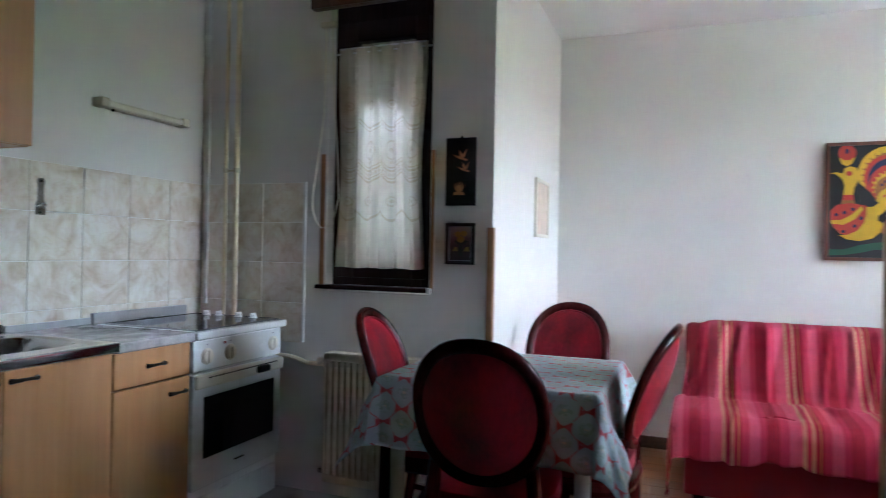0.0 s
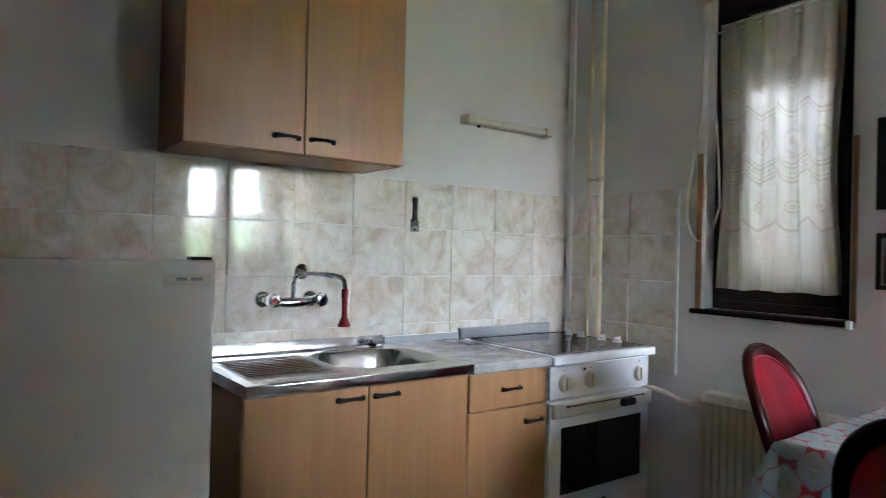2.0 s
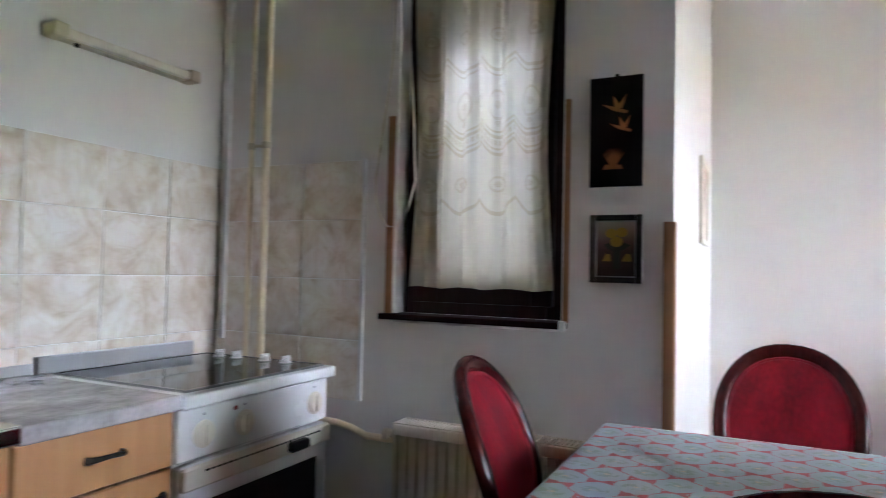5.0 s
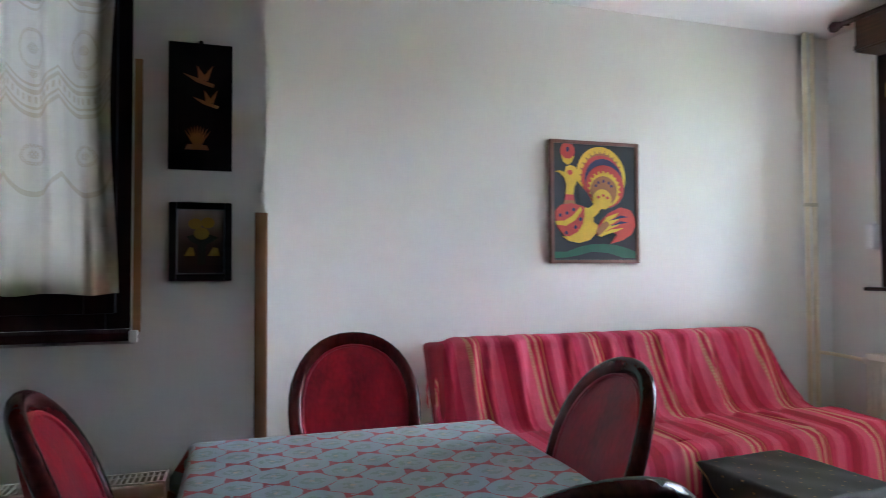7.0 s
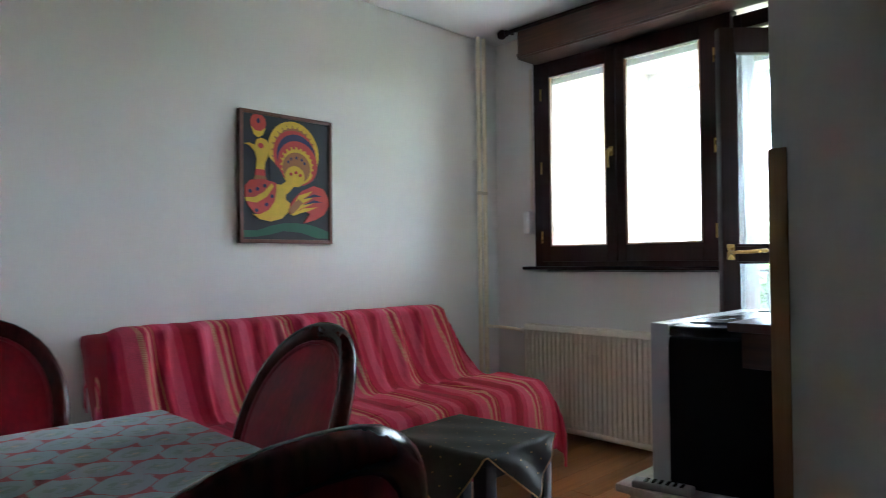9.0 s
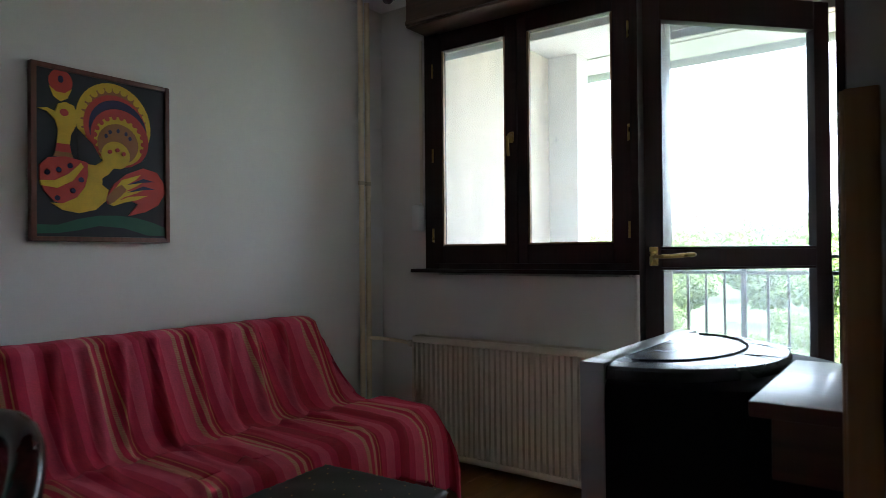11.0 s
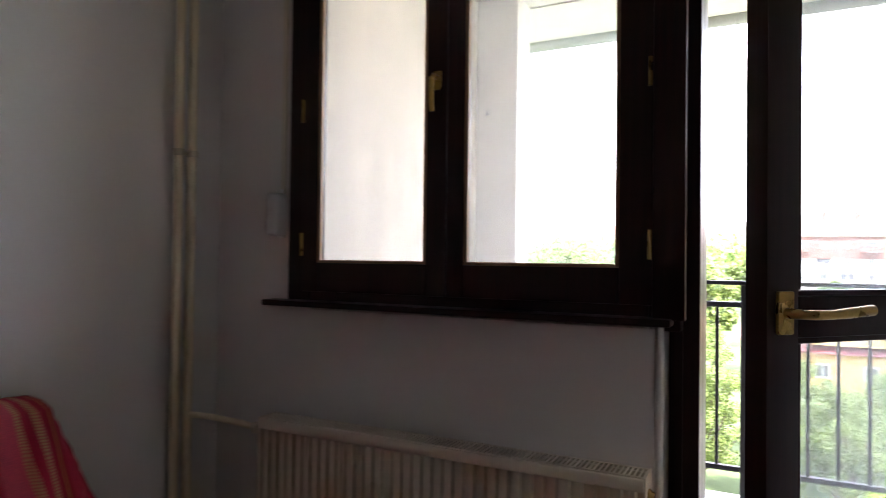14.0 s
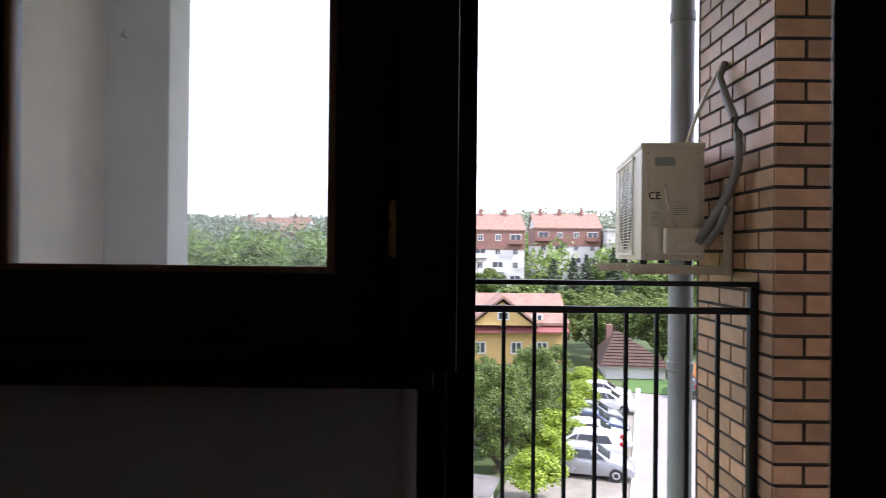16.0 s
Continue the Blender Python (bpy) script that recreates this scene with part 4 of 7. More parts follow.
def chair():
    """A medallion-back chair that faces along -y, its origin on the floor under the seat."""
    c = thing("dining_chair", "mahogany medallion-back dining chair in red velvet", "chair", group="chairs round the dining table")
    lean = lambda z: 0.178 + (z - 0.5) * 0.35
    bend = lambda x: 0.008 - 0.038 * (abs(x) / 0.19) ** 2
    ring = oval(0.188, 0.211, 0.765)
    part("back_frame", tube(bmesh.new(), [(x, lean(z) + bend(x), z) for x, z in ring], 0.0212, 14, True, flat=0.8, side=(0, 1, 0)), CHAIR_WOOD, c)

    def pad(side):
        def fn(u, v):
            a, r = u * math.tau, v
            x, z = 0.172 * r * math.cos(a), 0.765 + 0.195 * r * math.sin(a)
            puff = 0.030 * (1 - r ** 2.6)
            return (x, lean(z) + bend(x) + side * (0.008 + puff), z)
        return fn
    bm = bmesh.new()
    sheet(bm, pad(-1), 36, 9)
    sheet(bm, pad(1), 36, 9)
    bmesh.ops.remove_doubles(bm, verts=bm.verts, dist=0.0004)
    part("backrest", bm, VELVET, c, "oval red velvet back pad", 60)
    part("back_piping", tube(bmesh.new(), [(x, lean(z) + bend(x) - 0.012, z) for x, z in oval(0.166, 0.189, 0.765)], 0.005, 6, True, side=(0, 1, 0)), VELVET, c)

    def cushion(u, v):
        a, r = u * math.tau, v
        rr = min(1, r * 1.25)
        k = 0.225 if math.sin(a) < 0 else 0.2
        x, y = 0.215 * rr * math.copysign(abs(math.cos(a)) ** 0.6, math.cos(a)), k * rr * math.copysign(abs(math.sin(a)) ** 0.6, math.sin(a))
        z = 0.5 + 0.03 * (1 - rr ** 2) if r < 0.8 else 0.5 - (r - 0.8) / 0.2 * 0.06
        return (x, y, z)
    bm = sheet(bmesh.new(), cushion, 40, 10)
    bmesh.ops.remove_doubles(bm, verts=bm.verts, dist=0.0004)
    part("seat", bm, VELVET, c, "padded red velvet seat", 60)
    bm = bmesh.new()
    tube(bm, [(0.212 * math.copysign(abs(math.cos(a)) ** 0.6, math.cos(a)), (0.225 if math.sin(a) < 0 else 0.2) * math.copysign(abs(math.sin(a)) ** 0.6, math.sin(a)), 0.425) for a in [k * math.tau / 40 for k in range(40)]], 0.03, 10, True)
    part("seat_rail", bm, CHAIR_WOOD, c)
    for sx in (-1, 1):
        part("front_leg", tube(bmesh.new(), [(sx * 0.175, -0.185, 0.44), (sx * 0.18, -0.192, 0.36), (sx * 0.182, -0.195, 0.2), (sx * 0.187, -0.205, 0.03), (sx * 0.19, -0.212, 0.0)], 0.024, 10, taper=[1.1, 1.2, 0.85, 0.65, 0.75]), CHAIR_WOOD, c)
        part("back_leg", tube(bmesh.new(), [(sx * 0.15, 0.185, 0.60), (sx * 0.165, 0.18, 0.45), (sx * 0.175, 0.185, 0.25), (sx * 0.185, 0.215, 0.08), (sx * 0.19, 0.245, 0.0)], 0.023, 10, taper=[0.9, 1.15, 0.95, 0.8, 0.75]), CHAIR_WOOD, c)
        part("side_stretcher", tube(bmesh.new(), [(sx * 0.182, -0.19, 0.2), (sx * 0.14, 0.0, 0.19), (sx * 0.178, 0.19, 0.2)], 0.011, 8), CHAIR_WOOD, c)
    part("hoop_stretcher", tube(bmesh.new(), [(0.11 * math.cos(a), 0.1 * math.sin(a), 0.19) for a in [k * math.tau / 20 for k in range(20)]], 0.011, 8, True), CHAIR_WOOD, c)
    return c


first = chair()
first.matrix_basis = pose(-1.656, 2.2, 0, 0, 0, 185)
first["label"] = "mahogany medallion-back chair with its back to the hall"
for x, y, turn, label in ((-1.64, 3.085, -3, "mahogany medallion-back chair in red velvet by the sofa"), (-1.45, 2.63, 266, "mahogany medallion-back chair in red velvet beside the coffee table"), (-2.0, 2.61, 95, "mahogany medallion-back chair in red velvet before the radiator")):
    k = copy_thing(first, pose(x, y, 0, 0, 0, turn))
    k["label"] = label


def cloth_pattern():
    """Pale blue cotton with a trellis of red ribbon bows and small green sprigs."""
    m, n, l, b = nodes_of("ribbon_print_cotton", 0.8)
    tc = n.new("ShaderNodeTexCoord")
    sep = n.new("ShaderNodeSeparateXYZ")
    l.new(tc.outputs["UV"], sep.inputs["Vector"])

    def calc(op, a, c=None, d=None):
        x = n.new("ShaderNodeMath")
        x.operation = op
        for i, v in enumerate((a, c, d)):
            if v is not None:
                if isinstance(v, (int, float)):
                    x.inputs[i].default_value = v
                else:
                    l.new(v, x.inputs[i])
        return x.outputs["Value"]
    wob = noise_of(n, l, 18, 2, vec=tc.outputs["UV"])
    shift = calc("MULTIPLY", calc("SUBTRACT", wob.outputs["Fac"], 0.5), 0.02)
    px, py = calc("ADD", sep.outputs["X"], shift), calc("ADD", sep.outputs["Y"], shift)
    step = 0.1
    a = calc("DIVIDE", calc("ADD", px, calc("MULTIPLY", py, 1.35)), step * 1.4)
    c = calc("DIVIDE", calc("SUBTRACT", px, calc("MULTIPLY", py, 1.35)), step * 1.4)

    def cell(v):
        return calc("SUBTRACT", calc("FRACT", v), 0.5)
    ca, cc = cell(a), cell(c)
    leafy = noise_of(n, l, 70, 3, vec=tc.outputs["UV"])
    wave = calc("MULTIPLY", calc("SINE", calc("MULTIPLY", c, math.tau)), 0.025)
    wave2 = calc("MULTIPLY", calc("SINE", calc("MULTIPLY", a, math.tau)), 0.025)
    line1 = calc("LESS_THAN", calc("ABSOLUTE", calc("ADD", ca, wave)), 0.016)
    line2 = calc("LESS_THAN", calc("ABSOLUTE", calc("ADD", cc, wave2)), 0.016)
    ex, ey = calc("ADD", ca, cc), calc("SUBTRACT", ca, cc)
    bow = calc("MULTIPLY", calc("LESS_THAN", calc("ABSOLUTE", ey), calc("ADD", calc("MULTIPLY", calc("ABSOLUTE", ex), 0.6), 0.06)), calc("LESS_THAN", calc("ABSOLUTE", ex), 0.36))
    near = calc("GREATER_THAN", leafy.outputs["Fac"], 0.36)
    thin = calc("MULTIPLY", calc("MAXIMUM", line1, line2), calc("GREATER_THAN", wob.outputs["Fac"], 0.42))
    red = calc("MAXIMUM", thin, calc("MULTIPLY", bow, near))
    qa, qc = calc("SUBTRACT", calc("FRACT", calc("ADD", a, 0.5)), 0.5), calc("SUBTRACT", calc("FRACT", calc("ADD", c, 0.5)), 0.5)
    rad = calc("SQRT", calc("ADD", calc("MULTIPLY", qa, qa), calc("MULTIPLY", qc, qc)))
    sprig = calc("MULTIPLY", calc("LESS_THAN", rad, 0.27), calc("GREATER_THAN", leafy.outputs["Fac"], 0.49))
    berry = calc("MULTIPLY", calc("LESS_THAN", rad, 0.07), calc("GREATER_THAN", leafy.outputs["Fac"], 0.45))
    col = (0.37, 0.44, 0.48, 1)
    last = None
    for fac, tint, f in ((sprig, (0.26, 0.33, 0.27, 1), 0.65), (berry, (0.62, 0.50, 0.38, 1), 0.7), (red, (0.47, 0.045, 0.065, 1), 0.9)):
        x = n.new("ShaderNodeMix")
        x.data_type = "RGBA"
        l.new(calc("MULTIPLY", fac, f), x.inputs["Factor"])
        if last is None:
            x.inputs["A"].default_value = col
        else:
            l.new(last, x.inputs["A"])
        x.inputs["B"].default_value = tint
        last = x.outputs["Result"]
    l.new(last, b.inputs["Base Color"])
    weave = noise_of(n, l, 500, 2)
    bump_of(n, l, b, weave.outputs["Fac"], 0.3, 0.001)
    b.inputs["Sheen Weight"].default_value = 0.2
    return m


TX0, TX1, TY0, TY1, TZ = -2.085, -1.325, 2.20, 2.93, 0.797
table = thing("dining_table", "square dining table with pale round legs under a cloth", "table", ((TX0 + TX1) / 2, (TY0 + TY1) / 2, 0), group="")
hw, hd = (TX1 - TX0) / 2 - 0.006, (TY1 - TY0) / 2 - 0.006
bm = bmesh.new()
box(bm, -hw, hw, -hd, hd, TZ - 0.032, TZ - 0.006, 0.006, 2)
part("tabletop", bm, GREY_WOOD, table)
for y in (-hd + 0.05, hd - 0.07):
    part("apron", boxes((-hw + 0.05, hw - 0.05, y, y + 0.02, TZ - 0.11, TZ - 0.033)), GREY_WOOD, table)
for sx in (-1, 1):
    for sy in (-1, 1):
        part("leg", lathe(bmesh.new(), [(0.02, 0.0), (0.022, 0.01), (0.026, 0.3), (0.027, TZ - 0.033)], 18, (sx * (hw - 0.045), sy * (hd - 0.045), 0)), SILVER_PLASTIC, table, "pale metal table leg")


def tablecloth():
    t = thing("tablecloth", "pale blue tablecloth with red ribbon print hanging in folds", "tablecloth", ((TX0 + TX1) / 2, (TY0 + TY1) / 2, TZ - 0.006))
    w, d, hang = hw + 0.006, hd + 0.006, 0.24
    n = 96
    bm = bmesh.new()
    uvl = bm.loops.layers.uv.new("UVMap")
    grid = []
    W2, D2 = w + hang, d + hang
    for i in range(n + 1):
        row = []
        for j in range(n + 1):
            u, v = (i / n * 2 - 1) * W2, (j / n * 2 - 1) * D2
            ox, oy = max(0, abs(u) - w), max(0, abs(v) - d)
            x, y = max(-w, min(w, u)), max(-d, min(d, v))
            drop = max(ox, oy) if not (ox and oy) else math.hypot(ox, oy) * 0.93
            if ox or oy:
                sx, sy = math.copysign(1, u), math.copysign(1, v)
                corner = ox > 0 and oy > 0
                fold = 0.016 * math.sin((v if ox > oy else u) * 19 + 0.7) + 0.006 * math.sin((v + u) * 41)
                flare = (0.012 + fold * 0.6) * min(1, drop / 0.12) + 0.05 * drop
                if corner:
                    k = math.atan2(oy, ox)
                    x += sx * (math.cos(k) * (flare + drop * 0.36))
                    y += sy * (math.sin(k) * (flare + drop * 0.36))
                elif ox:
                    x += sx * flare
                else:
                    y += sy * flare
                x += sx * 0.004 * bool(ox)
                y += sy * 0.004 * bool(oy)
            z = 0.004 - drop + (0.0012 * math.sin(u * 30) * math.sin(v * 24) if not (ox or oy) else 0)
            row.append((bm.verts.new((x, y, z)), (u, v)))
        grid.append(row)
    for i in range(n):
        for j in range(n):
            q = (grid[i][j], grid[i + 1][j], grid[i + 1][j + 1], grid[i][j + 1])
            f = bm.faces.new([p[0] for p in q])
            for loop, p in zip(f.loops, q):
                loop[uvl].uv = p[1]
    thicken(part("cloth", bm, cloth_pattern(), t, smooth=180), 0.0016, 1)


tablecloth()


# ---- radiators ----
def radiator(name, label, at, turn, width, z0, z1, ribs):
    """A ribbed panel radiator along x whose front looks along -y."""
    r = thing(name, label, "radiator", at, turn)
    h = z1 - z0
    bm = bmesh.new()
    step = width / ribs
    pts = []
    for i in range(ribs):
        x = i * step
        for f, y in ((0.0, 0.0), (0.34, 0.0), (0.46, 0.017), (0.86, 0.017), (0.98, 0.0)):
            pts.append((x + f * step, y))
    pts.append((width, 0.0))
    lo = [bm.verts.new((x, y, z0 + 0.035)) for x, y in pts]
    hi = [bm.verts.new((x, y, z1 - 0.035)) for x, y in pts]
    for i in range(len(pts) - 1):
        bm.faces.new((lo[i], lo[i + 1], hi[i + 1], hi[i]))
    box(bm, 0, width, 0.0, 0.012, z0, z0 + 0.036, 0.004, 1)
    box(bm, 0, width, 0.0, 0.012, z1 - 0.036, z1 - 0.004, 0.004, 1)
    part("front_panel", bm, RADIATOR_CREAM, r, smooth=50)
    part("back_panel", boxes((0, width, 0.085, 0.095, z0, z1 - 0.01), bevel=0.003), RADIATOR_CREAM, r)
    for x in (-0.004, width - 0.002):
        part("side_cover", boxes((x, x + 0.006, 0.006, 0.095, z0 + 0.02, z1), bevel=0.002), RADIATOR_CREAM, r)
    bm = bmesh.new()
    box(bm, 0, width, 0.008, 0.014, z1 - 0.006, z1)
    box(bm, 0, width, 0.082, 0.09, z1 - 0.006, z1)
    k = int(width / 0.0125)
    for i in range(k + 1):
        x = i * (width - 0.004) / k
        box(bm, x, x + 0.004, 0.014, 0.082, z1 - 0.005, z1 - 0.001)
    part("top_grille", bm, RADIATOR_CREAM, r, "slotted top grille", smooth=None)
    part("vent_plug", lathe(bmesh.new(), [(0.014, width), (0.014, width + 0.008), (0.01, width + 0.012), (0.006, width + 0.02), (0, width + 0.02)], 12, (0, 0.045, z1 - 0.05), "x"), BRASS, r, "brass bleed plug")
    for x in (width * 0.15, width * 0.85):
        part("bracket", boxes((x, x + 0.03, 0.095, 0.13, z1 - 0.2, z1 - 0.14)), RADIATOR_CREAM, r)
    part("valve", lathe(bmesh.new(), [(0.012, -0.004), (0.012, -0.03), (0.02, -0.034), (0.02, -0.055), (0.01, -0.058), (0, -0.058)], 12, (0, 0.045, z1 - 0.05), "x"), RADIATOR_CREAM, r)
    part("return_valve", lathe(bmesh.new(), [(0.010, -0.004), (0.010, -0.022), (0.015, -0.024), (0.015, -0.04), (0.008, -0.042), (0, -0.042)], 12, (0, 0.045, z0 + 0.04), "x"), CHROME, r, "small nickel return valve")
    part("return_pipe", tube(bmesh.new(), [(-0.034, 0.045, z0 + 0.04), (-0.034, 0.07, z0 + 0.03), (-0.034, 0.09, z0 + 0.02), (-0.034, 0.125, z0 + 0.02)], 0.008, 8), PIPE_CREAM, r)
    return r


radiator("radiator", "cream ribbed panel radiator under the kitchen window", (-2.70, 2.83, 0), 0, 0.56, 0.125, 0.742, 17)
radiator("radiator", "long cream ribbed panel radiator under the balcony window", (1.49, 4.137, 0), -90, 1.235, 0.045, 0.705, 37)
pipes("riser_pipes", "two cream painted heating pipes in the living room corner", (1.462, 4.495), (1.52, 4.495), (0.016, 0.016), 0.0, H, 1.60, [(1.52, 4.495, 0.668), (1.53, 4.4, 0.668), (1.535, 4.25, 0.662), (1.535, 4.19, 0.655)])


# ---- pictures ----
def flat(bm, pts, y, t=0.0012):
    plate(bm, pts, y - t, y)
    return bm


def blob(cx, cz, rx, rz, n=26, a0=0.0, a1=360.0, turn=0.0):
    out = []
    for k in range(n):
        a = radians(a0 + (a1 - a0) * k / (n - 1 if a1 - a0 < 360 else n))
        x, z = rx * math.cos(a), rz * math.sin(a)
        t = radians(turn)
        out.append((cx + x * math.cos(t) - z * math.sin(t), cz + x * math.sin(t) + z * math.cos(t)))
    return out


def paint(name, color, rough=0.55):
    return surface(name, color, rough, 0.12, 18, 200, 0.12)


INK, YELLOW, VERMILION, OCHRE, GREEN, NAVY = paint("black_ground", (0.016, 0.017, 0.021)), paint("yellow_paint", (0.66, 0.42, 0.02)), paint("vermilion_paint", (0.50, 0.045, 0.03)), paint("brown_ochre_paint", (0.32, 0.12, 0.03)), paint("dark_green_paint", (0.02, 0.10, 0.055)), paint("navy_paint", (0.018, 0.014, 0.07))


def bird_painting():
    p = thing("bird_painting", "framed folk painting of a yellow and red bird on black", "painting", (-0.335, 4.538, 1.231))
    W, Hh = 0.565, 0.692
    for d in frame_bars(0, W, 0, Hh, 0.02, -0.032):
        part("frame_bar", boxes((d[0], d[1], -0.034, 0, d[4], d[5]), bevel=0.003), PICTURE_WOOD, p, "dark brown frame bar")
    part("canvas", boxes((0.018, W - 0.018, -0.024, -0.004, 0.018, Hh - 0.018)), INK, p, "black painted canvas")
    sx, sz = lambda v: 0.02 + v * (W - 0.04), lambda v: Hh - 0.02 - v * (Hh - 0.04)
    level = [0]

    def shape(name, mat, *outlines):
        level[0] += 1
        bm = bmesh.new()
        for o in outlines:
            plate(bm, [(sx(x), sz(z)) for x, z in o], -0.0245 - 0.00035 * level[0], -0.0238)
        part(name, bm, mat, p, smooth=None)
    shape("ground_wave", GREEN, [(0, 0.93), (0.15, 0.93), (0.3, 0.89), (0.45, 0.865), (0.6, 0.86), (0.75, 0.87), (0.9, 0.9), (1, 0.93), (1, 0.985), (0.85, 0.985), (0.65, 0.94), (0.45, 0.93), (0.3, 0.96), (0.15, 0.98), (0, 0.985)])
    shape("crest", VERMILION, blob(0.17, 0.065, 0.085, 0.075))
    shape("crest_tip", YELLOW, [(0.09, 0.10), (0.14, 0.13), (0.2, 0.13), (0.25, 0.10), (0.22, 0.16), (0.17, 0.185), (0.12, 0.16)])
    shape("crest_dot", NAVY, blob(0.17, 0.05, 0.02, 0.022, 14))
    shape("tail_ring", YELLOW, blob(0.575, 0.27, 0.30, 0.255, 34, 0, 360, 8))
    shape("tail_brown", OCHRE, blob(0.575, 0.28, 0.265, 0.235, 34, 0, 360, 8))
    shape("tail_scallops", YELLOW, *[blob(0.575 + 0.258 * math.cos(a), 0.28 + 0.228 * math.sin(a), 0.028, 0.022, 12) for a in [2.6 + 0.24 * k for k in range(17)]])
    shape("tail_red", VERMILION, blob(0.585, 0.30, 0.255, 0.21, 34, 0, 360, 8))
    shape("tail_navy", NAVY, blob(0.605, 0.31, 0.235, 0.19, 34, 0, 360, 8))
    shape("tail_inner", VERMILION, blob(0.62, 0.36, 0.235, 0.185, 34, 0, 360, 8))
    shape("tail_scallop", YELLOW, blob(0.61, 0.38, 0.2, 0.155, 34, 0, 360, 8))
    shape("tail_rim_dots", VERMILION, *[blob(0.61 + 0.196 * math.cos(a), 0.38 + 0.152 * math.sin(a), 0.02, 0.016, 10) for a in [2.7 + 0.3 * k for k in range(14)]])
    shape("tail_core", OCHRE, blob(0.60, 0.40, 0.165, 0.13, 30))
    shape("tail_dots", NAVY, *[blob(0.60 + 0.10 * math.cos(a), 0.37 + 0.055 * math.sin(a), 0.014, 0.014, 10) for a in (3.4, 4.0, 4.7, 5.4, 6.0)])
    shape("tail_sun", YELLOW, blob(0.58, 0.475, 0.115, 0.09, 26))
    shape("tail_gap", INK, [(0.28, 0.33), (0.4, 0.42), (0.47, 0.52), (0.56, 0.56), (0.66, 0.56), (0.85, 0.47), (0.9, 0.5), (0.72, 0.62), (0.5, 0.7), (0.3, 0.6)])
    shape("neck", YELLOW, [(0.13, 0.25), (0.15, 0.2), (0.2, 0.185), (0.26, 0.2), (0.285, 0.25), (0.275, 0.32), (0.24, 0.38), (0.23, 0.44), (0.14, 0.44), (0.15, 0.36), (0.13, 0.3), (0.07, 0.255), (0.01, 0.245), (0.07, 0.235)])
    shape("eye", VERMILION, blob(0.19, 0.25, 0.032, 0.022, 16))
    shape("collar", VERMILION, [(0.14, 0.44), (0.23, 0.44), (0.24, 0.49), (0.13, 0.49)])
    shape("lower_collar", OCHRE, [(0.13, 0.49), (0.24, 0.49), (0.255, 0.52), (0.115, 0.52)])
    shape("body", VERMILION, [(0.02, 0.66), (0.02, 0.58), (0.08, 0.53), (0.2, 0.515), (0.34, 0.535), (0.4, 0.56), (0.46, 0.6), (0.44, 0.7), (0.36, 0.78), (0.25, 0.82), (0.12, 0.79), (0.05, 0.73)])
    shape("breast", YELLOW, [(0.36, 0.55), (0.42, 0.55), (0.47, 0.52), (0.54, 0.52), (0.56, 0.56), (0.52, 0.6), (0.47, 0.63), (0.47, 0.67), (0.52, 0.70), (0.5, 0.77), (0.42, 0.83), (0.3, 0.855), (0.18, 0.84), (0.1, 0.80), (0.18, 0.80), (0.28, 0.76), (0.34, 0.69), (0.36, 0.62)])
    shape("wing_band", YELLOW, [(0.02, 0.67), (0.12, 0.665), (0.22, 0.62), (0.31, 0.545), (0.33, 0.57), (0.25, 0.66), (0.14, 0.71), (0.03, 0.70)])
    for x, z in ((0.14, 0.77), (0.25, 0.72), (0.07, 0.62), (0.15, 0.60), (0.23, 0.57), (0.31, 0.65)):
        shape("body_dot", NAVY, blob(x, z, 0.02, 0.016, 12))
    shape("plume", VERMILION, [(0.5, 0.75), (0.56, 0.66), (0.66, 0.59), (0.8, 0.54), (0.92, 0.56), (0.98, 0.63), (0.99, 0.7), (0.93, 0.78), (0.82, 0.83), (0.68, 0.86), (0.76, 0.78), (0.68, 0.75), (0.6, 0.76), (0.52, 0.79)])
    shape("plume_feathers", YELLOW, *[[(0.53, 0.73 + 0.02 * k), (0.62 + 0.02 * k, 0.63 + 0.035 * k), (0.78 + 0.02 * k, 0.585 + 0.045 * k), (0.74, 0.62 + 0.045 * k), (0.64, 0.67 + 0.035 * k), (0.56, 0.755 + 0.015 * k)] for k in range(4)])
    shape("plume_base", OCHRE, [(0.5, 0.75), (0.56, 0.69), (0.62, 0.66), (0.66, 0.69), (0.62, 0.73), (0.56, 0.775), (0.52, 0.79)])
    shape("tail_sun_dot", VERMILION, *[blob(x, z, 0.016, 0.013, 10) for x, z in ((0.53, 0.455), (0.59, 0.44), (0.64, 0.46))])
    shape("plume_gaps", NAVY, *[[(0.66, 0.66 + 0.05 * k), (0.8, 0.61 + 0.05 * k), (0.9, 0.625 + 0.05 * k), (0.8, 0.635 + 0.05 * k)] for k in range(2)])


bird_painting()


